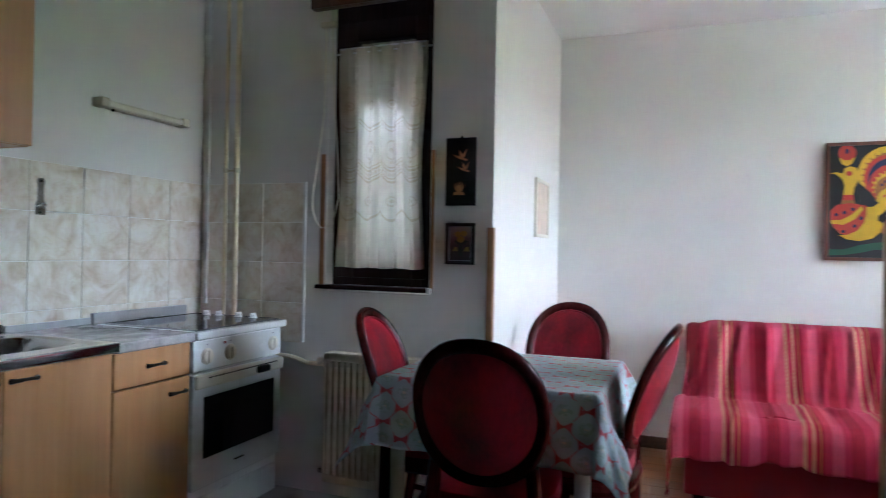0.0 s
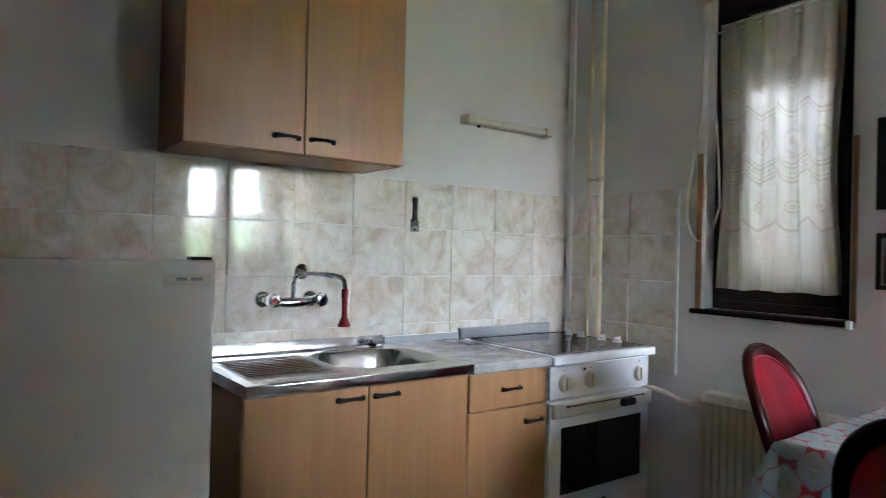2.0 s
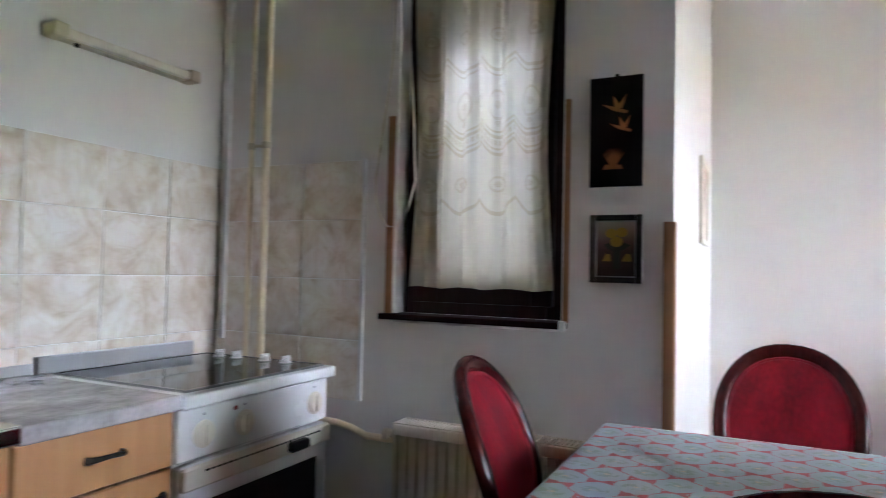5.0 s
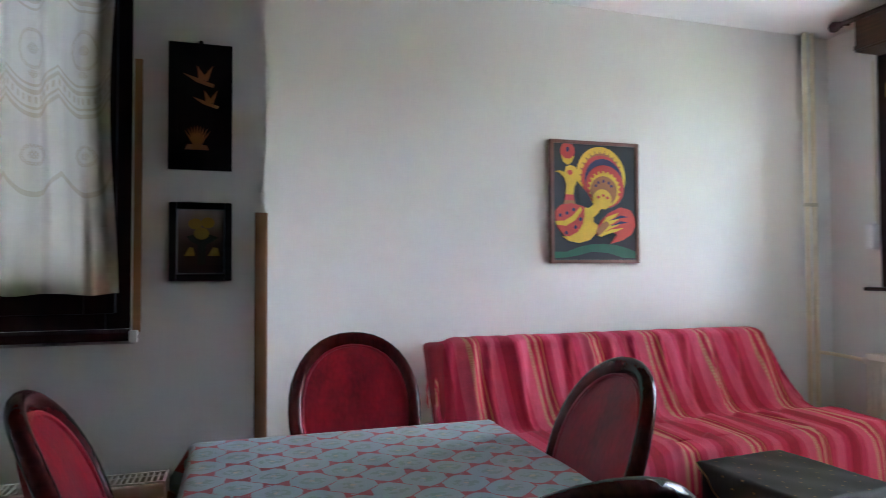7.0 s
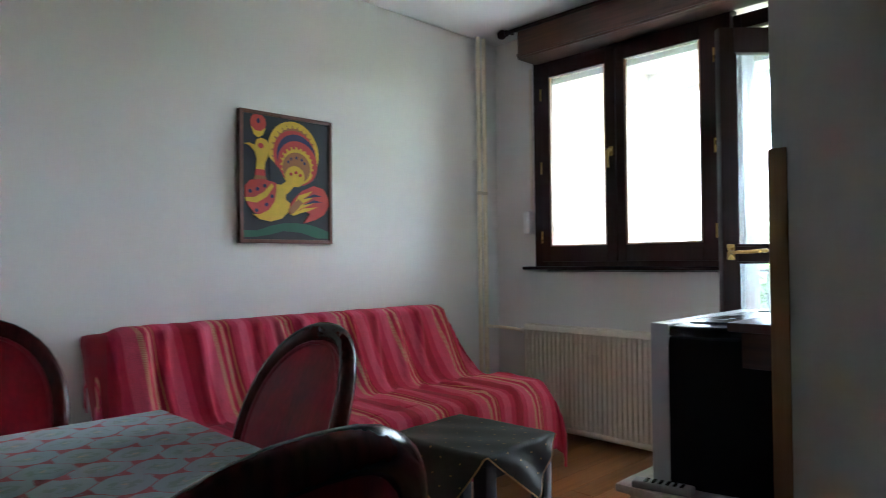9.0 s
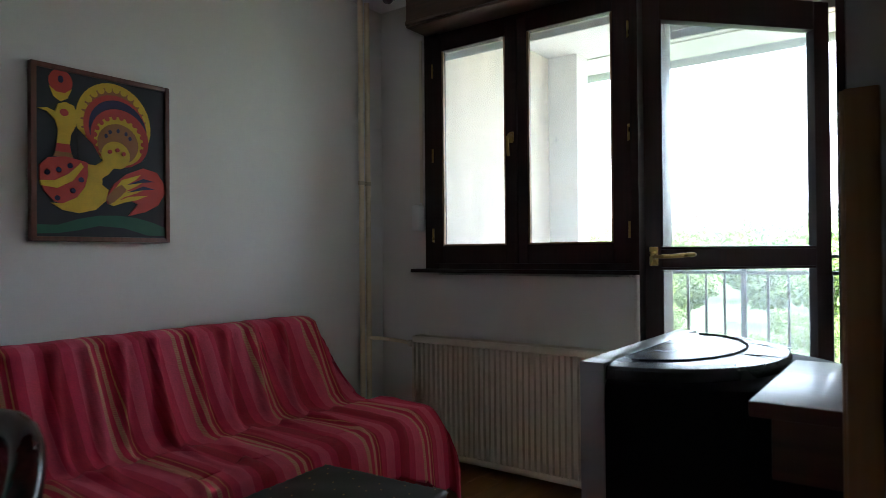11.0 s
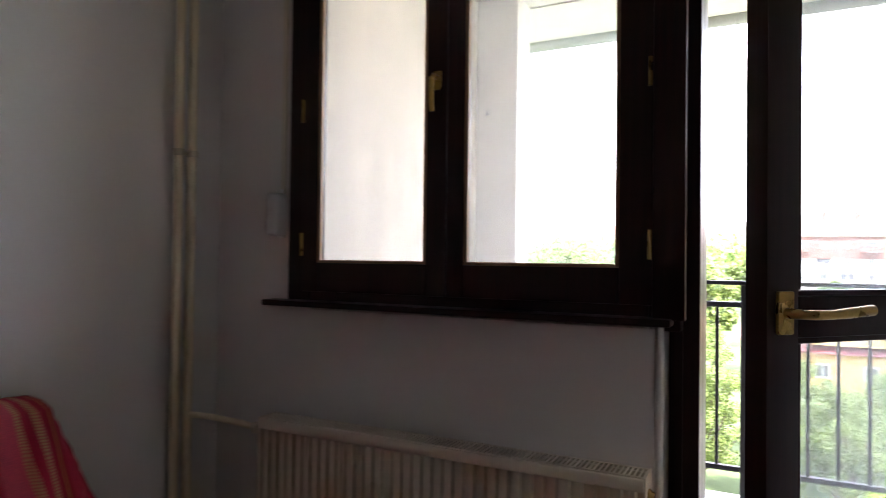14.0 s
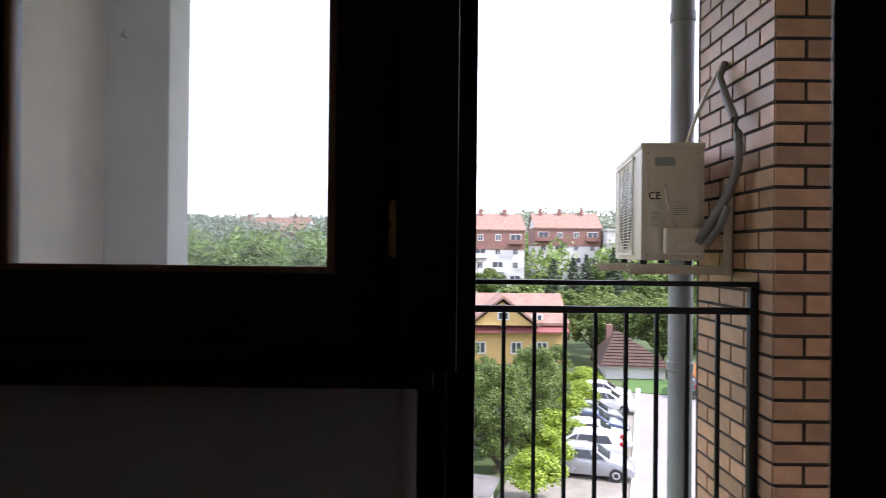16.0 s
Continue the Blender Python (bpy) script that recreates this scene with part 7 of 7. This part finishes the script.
k.matrix_basis = pose(p.x, p.y, G + 0.101, 0, 0, math.degrees(ROW))

# ---- trees ----
def plant(ob, m):
    """A copy of a tree at m, whatever the size of the first one."""
    return copy_thing(ob, m @ Matrix.Scale(1 / ob.scale.x, 4))


ball = tree("small round-headed lime green tree beside the car park", 2.6, 1.75, 1.0, 11, 6000, 0.095, LEAF_BRIGHT, "round trees beside the car park", 22, 0.62, (0.34, 0.46))
for i, (x, y) in enumerate(((28.7, -1.3), (32.8, -2.45), (36.5, -3.5), (40.5, -5.1), (44.7, -6.4), (49.8, -7.9))):
    m = pose(x, y, G, 0, 0, 50 * i) @ Matrix.Scale(0.82, 4)
    if i == 0:
        ball.matrix_basis = m
    else:
        plant(ball, m)
kinds = [tree("leafy green broadleaf tree below the balcony", 7.2, 3.4, 0.5, 21, 21000, 0.088, LEAF_MID, "trees below the balcony", 64), tree("tall leafy broadleaf tree below the balcony", 8.6, 3.8, 0.7, 22, 22000, 0.09, LEAF_MID, "trees below the balcony", 70), tree("pale green broadleaf tree below the balcony", 6.2, 3.0, 0.4, 23, 18000, 0.085, LEAF_MID, "trees below the balcony", 60)]
rng = random.Random(8)
spots = [(36, -0.2, 0), (33.5, 2.2, 2), (32.6, 0.0, 1), (39, -2.6, 1), (43, -3.6, 0), (47, -4.6, 0), (41, 1.5, 1), (49, -0.5, 2), (53, -6.4, 0), (34, 6, 0), (30, 9, 1), (38, 10, 0), (44, 7, 1), (28, 14, 2), (35, 15, 1), (41, 17, 0), (30, 20, 1), (37, 23, 0), (45, 14, 2), (33, 28, 1), (42, 27, 0), (29, 34, 2), (38, 36, 1), (47, 22, 0), (50, 32, 1), (32, 42, 0), (43, 46, 1), (54, 10, 0), (56, 20, 2), (60, 40, 1), (26, 26, 0), (25, 46, 1), (52, 58, 0), (60, -19, 1), (64, -14, 1), (67, -19, 0), (62, -23, 1), (70, -25, 0), (58.5, -20.5, 1), (62, -18, 0), (71, -16, 1), (67, -12.5, 0), (75, -10, 1), (76, -16, 0), (80, -20, 1), (78, -3, 0), (75, 1.5, 1), (82, -13, 0), (73, -22, 1), (79, -8, 2)]
kinds.append(tree("rounded green broadleaf tree behind the car park", 7.6, 3.5, 1.6, 24, 7000, 0.17, LEAF_MID, "trees behind the car park", 40))
used = set()
for x, y, k in spots:
    k = 3 if x > 53 else k
    m = pose(x, y, land(x, y), 0, 0, rng.uniform(0, 360)) @ Matrix.Scale((0.52 if x > 45 else 0.66) if y < 4 and y > -8 else 0.85, 4)
    if k in used:
        plant(kinds[k], m)
    else:
        kinds[k].matrix_basis = m
        used.add(k)
firs = conifer("tall dark conifer before the apartment blocks", 15, 3.6, 5, 5200, "conifers before the apartments")
firs.matrix_basis = pose(104, -24.5, land(104, -24.5)) @ Matrix.Scale(0.75, 4)
for x, y in ((96, -13.5), (99, -17), (108, -21), (112, -27)):
    plant(firs, pose(x, y, land(x, y) - 0.3, 0, 0, x * 7) @ Matrix.Scale(0.68, 4))
mid = tree("broad green tree on the slope", 11, 5.5, 2.5, 31, 6000, 0.42, LEAF_MID, "trees on the slope", 26)
spots = [(86, -6), (90, 2), (84, 10), (95, 18), (88, 27), (98, 36), (92, -9), (100, -10), (94, -20), (106, -31), (100, -36), (112, -14), (118, -6), (122, 6), (112, 14), (120, 26), (110, 44), (130, 40), (96, 52), (118, 60), (104, 74), (126, 78), (90, 66), (132, -30), (128, -44), (92, -29), (84, -36)]
for i, (x, y) in enumerate(spots):
    m = pose(x, y, land(x, y) - 0.4, 0, 0, rng.uniform(0, 360)) @ Matrix.Scale(0.62 if y < 3 else 0.9, 4)
    if i == 0:
        mid.matrix_basis = m
    else:
        plant(mid, m)


def far_wood(name, label, seed, count, r0, r1, a0, a1, mat):
    rng = np.random.default_rng(seed)
    r, a = rng.uniform(r0, r1, count), np.radians(rng.uniform(a0, a1, count))
    lumps = []
    for rr, aa in zip(r, a):
        x, y = rr * math.cos(aa), rr * math.sin(aa)
        z = land(x, y)
        for k in range(4):
            s = rng.uniform(2.2, 3.8)
            lumps.append((x + rng.normal() * 2.0, y + rng.normal() * 2.0, z + 3.0 + k * 1.4, s))
    ob = new(name, leaf_mesh(name, lumps, count * 75, 0.85, seed, mat, 0.8))
    return tagged(ob, label, "wood", kind="stuff")


far_wood("far_wood", "dense green wood on the distant ridge, paled for haze", 41, 900, 190, 330, -38, 62, LEAF_HAZED)
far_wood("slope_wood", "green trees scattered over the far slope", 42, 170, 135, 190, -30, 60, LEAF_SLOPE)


# ---- houses ----
def gable_roof(bm, x0, x1, y0, y1, z0, z1, over=0.5, along="y"):
    t = 0.25
    if along == "y":
        m = (x0 + x1) / 2
        sec = [(x0 - over, z0 - 0.25), (m, z1), (x1 + over, z0 - 0.25), (x1 + over, z0 - 0.25 + t), (m, z1 + t), (x0 - over, z0 - 0.25 + t)]
        a = [bm.verts.new((x, y0 - over, z)) for x, z in sec]
        b = [bm.verts.new((x, y1 + over, z)) for x, z in sec]
    else:
        m = (y0 + y1) / 2
        sec = [(y0 - over, z0 - 0.25), (m, z1), (y1 + over, z0 - 0.25), (y1 + over, z0 - 0.25 + t), (m, z1 + t), (y0 - over, z0 - 0.25 + t)]
        a = [bm.verts.new((x0 - over, y, z)) for y, z in sec]
        b = [bm.verts.new((x1 + over, y, z)) for y, z in sec]
    for q in ((0, 1, 4, 5), (1, 2, 3, 4)):
        bm.faces.new([a[i] for i in q])
        bm.faces.new([b[i] for i in reversed(q)])
    for i in range(6):
        j = (i + 1) % 6
        bm.faces.new((a[j], a[i], b[i], b[j]))
    return bm


def window_on(parent, x, y, z, w, h, mat=None):
    """A window in a wall that looks along -x."""
    f = part("window", boxes(*[(x - 0.08, x - 0.0, y + d[0], y + d[1], z + d[4], z + d[5]) for d in frame_bars(0, w, 0, h, 0.12, 0.1)]), RENDER_WHITE, parent, smooth=None)
    part("pane", boxes((x - 0.05, x - 0.03, y + 0.1, y + w - 0.1, z + 0.1, z + h - 0.1)), FAR_GLASS, f, smooth=None)
    part("glazing_bar", boxes((x - 0.07, x - 0.05, y + w / 2 - 0.05, y + w / 2 + 0.05, z + 0.1, z + h - 0.1)), RENDER_WHITE, f, smooth=None)


def house_gables(bm, x0, x1, y0, y1, z0, z1, along):
    """The wall triangles under a gable roof."""
    if along == "y":
        m = (x0 + x1) / 2
        for y, e in ((y0, 0.25), (y1 - 0.25, 0.25)):
            plate(bm, [(x0, z0), (x1, z0), (m, z1 - 0.05)], y, y + e)
    else:
        m = (y0 + y1) / 2
        for x in (x0,):
            a = [bm.verts.new((x, yy, zz)) for yy, zz in ((y0, z0), (y1, z0), (m, z1 - 0.05))]
            b = [bm.verts.new((x + 0.25, yy, zz)) for yy, zz in ((y0, z0), (y1, z0), (m, z1 - 0.05))]
            bm.faces.new(a)
            bm.faces.new(b[::-1])
            for i in range(3):
                bm.faces.new((a[(i + 1) % 3], a[i], b[i], b[(i + 1) % 3]))


def apartment(label, at, w, d, base, eave, ridge, storeys, dormers, wing, turn=0):
    """A block of flats: white lower floors, a red brick top floor, a tiled roof with chimneys; it looks along -x."""
    h = thing("apartment_building", label, "apartment building", at, turn, "apartment blocks on the slope")
    split = eave - 4.2
    part("wall", boxes((0, d, 0, w, base, split)), RENDER_WHITE, h, "white rendered lower storeys", smooth=None)
    bm = boxes((-0.15, d + 0.15, -0.1, w + 0.1, split, eave))
    part("brick_storey", bm, RED_BRICKWORK, h, "red brick upper storey", smooth=None)
    bm = bmesh.new()
    house_gables(bm, 0, d, 0, w, eave, ridge, "y")
    part("gable", bm, RENDER_WHITE, h, smooth=None)
    roof = part("roof", gable_roof(bmesh.new(), 0, d, 0, w, eave, ridge, 0.35), ROOF_TILE, h, "orange clay tiled roof", smooth=None)
    for f in (0.2, 0.55, 0.85):
        part("chimney", boxes((d * 0.42, d * 0.42 + 0.9, w * f, w * f + 0.8, ridge - 0.9, ridge + 1.3)), RED_BRICKWORK, roof, smooth=None)
    for f in dormers:
        part("roof_window", boxes((d * 0.18, d * 0.18 + 0.9, w * f, w * f + 1.0, (eave + ridge) / 2 - 0.75, (eave + ridge) / 2 - 0.25)), FAR_GLASS, roof, smooth=None)
    z = eave - 2.1
    row = 0
    while z > base + 0.6 and row < storeys:
        n = max(3, int(w / 3.4))
        for k in range(n):
            y = (k + 0.5) * w / n
            x = -0.15 if z > split else 0
            if (k + row) % 3 == 0:
                b = part("balcony", boxes((x - 1.0, x, y - 1.5, y + 1.5, z - 1.0, z - 0.85), (x - 1.0, x - 0.92, y - 1.5, y + 1.5, z - 0.85, z - 0.05)), RENDER_WHITE if row else RED_BRICKWORK, h, smooth=None)
                window_on(b, x, y - 1.2, z - 0.85, 2.4, 2.0)
            else:
                window_on(h, x, y - 0.6, z - 0.3, 1.2, 1.4)
        z -= 2.9
        row += 1
    return h


apartment("four-storey white and red brick apartment block with orange roof", (150, -33.5, 0), 15.0, 11, -8, 7.3, 10.6, 4, (0.3, 0.5, 0.8), True)
apartment("white and red brick apartment block with a gabled end", (138, -14.5, 0), 15.0, 11, -8, 6.3, 9.6, 4, (0.3, 0.7), True, 4)
apartment("distant red-roofed apartment block among trees", (205, 46, 0), 24, 12, -4, 8.0, 12.0, 3, (0.2, 0.5, 0.8), True, -8)
apartment("distant white house with red roof on the hill", (188, 84, 0), 16, 11, -4, 9.0, 12.5, 3, (0.4,), True, -12)
wb = thing("apartment_building", "flat-roofed white apartment block with deep balconies", "apartment building", (146, -42.5, 0), 0, "apartment blocks on the slope")
part("wall", boxes((0, 12, 0, 8.4, -8, 6.6)), RENDER_WHITE, wb, smooth=None)
part("roof", boxes((-0.6, 12.4, -0.3, 8.7, 6.6, 7.0)), KERB, wb, smooth=None)
for i in range(5):
    z = 4.0 - i * 2.9
    b = part("balcony", boxes((-1.6, 0, 0.2, 8.2, z - 0.2, z), (-1.6, -1.5, 0.2, 8.2, z, z + 0.9)), RENDER_WHITE, wb, smooth=None)
    for y in (1.0, 4.2):
        part("pane", boxes((-0.03, 0.01, y, y + 2.2, z + 0.1, z + 2.1)), FAR_GLASS, b, smooth=None)

yh = thing("yellow_house", "ochre yellow house with a tiled roof and red metal canopy", "house", (64, -9.0, G))
part("wall", boxes((0, 9, 0, 14, 0, 3.9)), RENDER_YELLOW, yh, smooth=None)
bm = bmesh.new()
house_gables(bm, -1.2, -0.95, 3.0, 9.0, 3.9, 6.2, "x")
part("gable", bm, RENDER_YELLOW, yh, smooth=None)
part("roof", gable_roof(bmesh.new(), 0, 9, 0, 14, 4.1, 6.4, 0.5, "y"), ROOF_TILE, yh, "pale clay tiled roof", smooth=None)
part("cross_roof", gable_roof(bmesh.new(), -1.4, 5, 2.8, 9.2, 4.0, 6.5, 0.3, "x"), ROOF_TILE, yh, smooth=None)
bm = bmesh.new()
plate(bm, [(-1.1, 3.3), (0.0, 3.9), (0.0, 3.75), (-1.1, 3.15)], -0.4, 14.4)
part("canopy", bm, RED_METAL_ROOF, yh, "dark red metal canopy", smooth=None)
for y, z in ((1.5, 1.0), (4.0, 1.0), (7.5, 1.0), (11, 1.0), (2.0, 4.1), (5.4, 4.4), (10, 4.1)):
    window_on(yh, -1.2 if z > 4.2 else 0, y, z, 1.1, 1.2 if z < 4 else 0.8)

hh = thing("hipped_house", "small white house with a weathered hipped tile roof", "house", (56.5, -16.4, G), math.degrees(ROW) * 0.4)
part("wall", boxes((0, 6, 0, 5.0, 0, 1.25)), RENDER_WHITE, hh, smooth=None)
bm = bmesh.new()
lo = [bm.verts.new(p) for p in ((-0.6, -0.6, 1.15), (6.6, -0.6, 1.15), (6.6, 5.6, 1.15), (-0.6, 5.6, 1.15))]
up = [bm.verts.new(p) for p in ((2.6, 3.4, 3.7), (3.6, 3.4, 3.7), (3.6, 4.0, 3.7), (2.6, 4.0, 3.7))]
bm.faces.new(up)
bm.faces.new(lo[::-1])
for i in range(4):
    bm.faces.new((lo[i], lo[(i + 1) % 4], up[(i + 1) % 4], up[i]))
hr = part("roof", bm, OLD_ROOF, hh, "weathered hipped clay roof", smooth=None)
bm = bmesh.new()
for k in range(11):
    f = (k + 0.5) / 11
    x, z = -0.6 + 3.2 * f, 1.15 + 2.55 * f
    box(bm, x - 0.06, x + 0.05, -0.6 + 4.0 * f, 5.6 - 1.6 * f, z, z + 0.05)
part("tile_course", bm, OLD_ROOF, hr, smooth=None)
part("chimney", boxes((2.7, 3.2, 4.1, 4.6, 2.6, 4.4)), RED_BRICKWORK, hr, smooth=None)
fn = thing("wooden_fence", "orange-brown board fence beside the lawn", "fence", (55.0, -18.0, G), -70)
slat = mesh_of("slat", boxes((0, 0.11, 0, 0.025, 0.05, 1.75), bevel=0.004), FENCE_WOOD)
for i in range(22):
    o = new("slat", slat)
    o.parent = fn
    o.location = (i * 0.135 - 1.5, 0, 0)
for z in (0.35, 1.35):
    part("rail", boxes((-1.5, 1.5, 0.025, 0.06, z, z + 0.08)), FENCE_WOOD, fn)
sh = thing("garden_shed", "low shed with a grey corrugated roof", "shed", (27.4, 1.0, G), math.degrees(ROW))
part("wall", boxes((0, 1.6, 0, 2.6, 0, 0.8)), CONCRETE, sh, smooth=None)
ROOF_GREY = surface("weathered_grey_sheet", (0.15, 0.145, 0.14), 0.8, 0.2, 3, 30, 0.3)
thicken(part("roof", sheet(bmesh.new(), lambda u, v: (-0.2 + 2.0 * u, -0.3 + 3.2 * v, 0.85 + 0.2 * u + 0.025 * math.sin(v * 210)), 2, 200), ROOF_GREY, sh, "grey corrugated sheet roof"), 0.01)

# ---- tiles, boards and bricks ----
def piece(name, mesh, parent, loc):
    o = new(name, mesh)
    o.parent = parent
    o.location = loc
    return o


splash = tagged(thing("wall_tiles", "glossy cream marbled tiles above the kitchen worktop", "tiles"), kind="structure")
part("grout", boxes((-3.5995, -3.597, -0.62, 2.999, 0.74, 1.584), (-3.597, -2.932, 2.9975, 2.9995, 0.757, 1.584)), GROUT, splash)
PW, PH = 0.2555, 0.2075


def tile_mesh(w, h, axis):
    bm = bmesh.new()
    if axis == "x":
        box(bm, 0, 0.0042, 0.0017, w - 0.0017, 0.0017, h - 0.0017, 0.0010, 1)
    else:
        box(bm, 0.0017, w - 0.0017, -0.0042, 0, 0.0017, h - 0.0017, 0.0010, 1)
    return mesh_of("tile", bm, TILE, 40)


def laid(o, rng):
    """Sets a tile a hair out of true, as a hand-laid one is."""
    o.rotation_euler = (radians(rng.uniform(-0.3, 0.3)), radians(rng.uniform(-0.3, 0.3)), radians(rng.uniform(-0.3, 0.3)))


tile_rng = random.Random(12)
full = tile_mesh(PW, PH, "x")
low = tile_mesh(PW, 0.18, "x")
edge = tile_mesh(0.243, PH, "x")
edge_low = tile_mesh(0.243, 0.18, "x")
for r in range(4):
    z = 1.583 - PH * (r + 1)
    zz, fm, em = (z, full, edge) if r < 3 else (0.7805, low, edge_low)
    laid(piece("tile", em, splash, (-3.597, 2.755, zz)), tile_rng)
    for c in range(13):
        laid(piece("tile", fm, splash, (-3.597, 2.755 - PW * (c + 1), zz)), tile_rng)
nx = [(-3.59, 0.15), (-3.44, 0.252), (-3.188, 0.252)]
for x, w in nx:
    fm = tile_mesh(w, PH, "y")
    for r in range(4):
        laid(piece("tile", fm, splash, (x, 2.9975, 1.583 - PH * (r + 1))), tile_rng)
part("edge_trim", boxes((-2.936, -2.922, 2.989, 2.9995, 0.757, 1.586), bevel=0.002), WHITE_PLASTIC, splash, "white plastic tile edge trim")

boards = tagged(thing("floorboards", "warm brown laminate floorboards in the living area", "floorboards"), kind="structure")
rng = random.Random(3)
lengths = {k: mesh_of("floorboard", boxes((0.0008, k - 0.0008, 0.0008, 0.1292, -0.012, 0.0), bevel=0.0012), PLANK) for k in (0.9, 1.3)}
for j in range(21):
    y = 1.852 + j * 0.13
    x = -1.93 + (j * 0.37) % 0.9 - 0.9
    while x < 1.70:
        k = 1.3 if rng.random() < 0.6 else 0.9
        if x > -1.95 and x + k < 1.72:
            piece("floorboard", lengths[k], boards, (x, y, 0))
        elif x + k > -1.9:
            a, b = max(x, -1.95), min(x + k, 1.70)
            if b - a > 0.06:
                piece("floorboard", mesh_of("floorboard", boxes((a + 0.0008, b - 0.0008, 0.0008, 0.1292, -0.012, 0.0), bevel=0.0012), PLANK), boards, (0, y, 0))
        x += k
tiles = tagged(thing("floor_tiles", "grey ceramic floor tiles in the kitchen and hall", "tiles"), kind="structure")
ft = mesh_of("floor_tile", boxes((0.0015, 0.3285, 0.0015, 0.3285, -0.012, -0.001), bevel=0.0015), FLOOR_TILE)
for i in range(10):
    for j in range(17):
        x, y = -3.6 + i * 0.33, -2.6 + j * 0.33
        if x + 0.33 <= -0.6 or y < 1.5:
            if y + 0.33 <= 3.02 and (x + 0.33 <= -1.94 or y + 0.33 <= 1.86) and x < -0.65:
                piece("floor_tile", ft, tiles, (x, y, 0))

pier = tagged(thing("brick_pier", "buff brick pier with dark recessed mortar joints", "brick wall"), kind="structure")
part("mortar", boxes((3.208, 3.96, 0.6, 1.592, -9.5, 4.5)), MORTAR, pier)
part("lower_bricks", boxes((3.2, 3.97, 0.6, 1.6, -9.5, -0.6)), BRICK, pier, "brickwork of the storeys below", smooth=None)
CO = 0.0805
stretch = mesh_of("brick", boxes((0, 0.009, 0.007, 0.233, 0.007, CO - 0.007), bevel=0.002), BRICK)
half = mesh_of("brick", boxes((0, 0.009, 0.007, 0.113, 0.007, CO - 0.007), bevel=0.002), BRICK)
side = mesh_of("brick", boxes((0.007, 0.233, 0, 0.009, 0.007, CO - 0.007), bevel=0.002), BRICK)
side_half = mesh_of("brick", boxes((0.007, 0.113, 0, 0.009, 0.007, CO - 0.007), bevel=0.002), BRICK)
for k in range(34):
    z = -0.02 + k * CO
    y = 1.602 - (0.24 if k % 2 == 0 else 0.12)
    piece("brick", stretch if k % 2 == 0 else half, pier, (3.20, y, z))
    piece("brick", half if k % 2 == 0 else stretch, pier, (3.20, y - (0.12 if k % 2 == 0 else 0.24), z))
    x = 3.20
    first_piece = side_half if k % 2 == 0 else side
    piece("brick", first_piece, pier, (x, 1.5915, z))
    x += 0.12 if k % 2 == 0 else 0.24
    while x < 3.86:
        m = side if x + 0.24 <= 3.97 else side_half
        piece("brick", m, pier, (x, 1.5915, z))
        x += 0.24 if m is side else 0.12
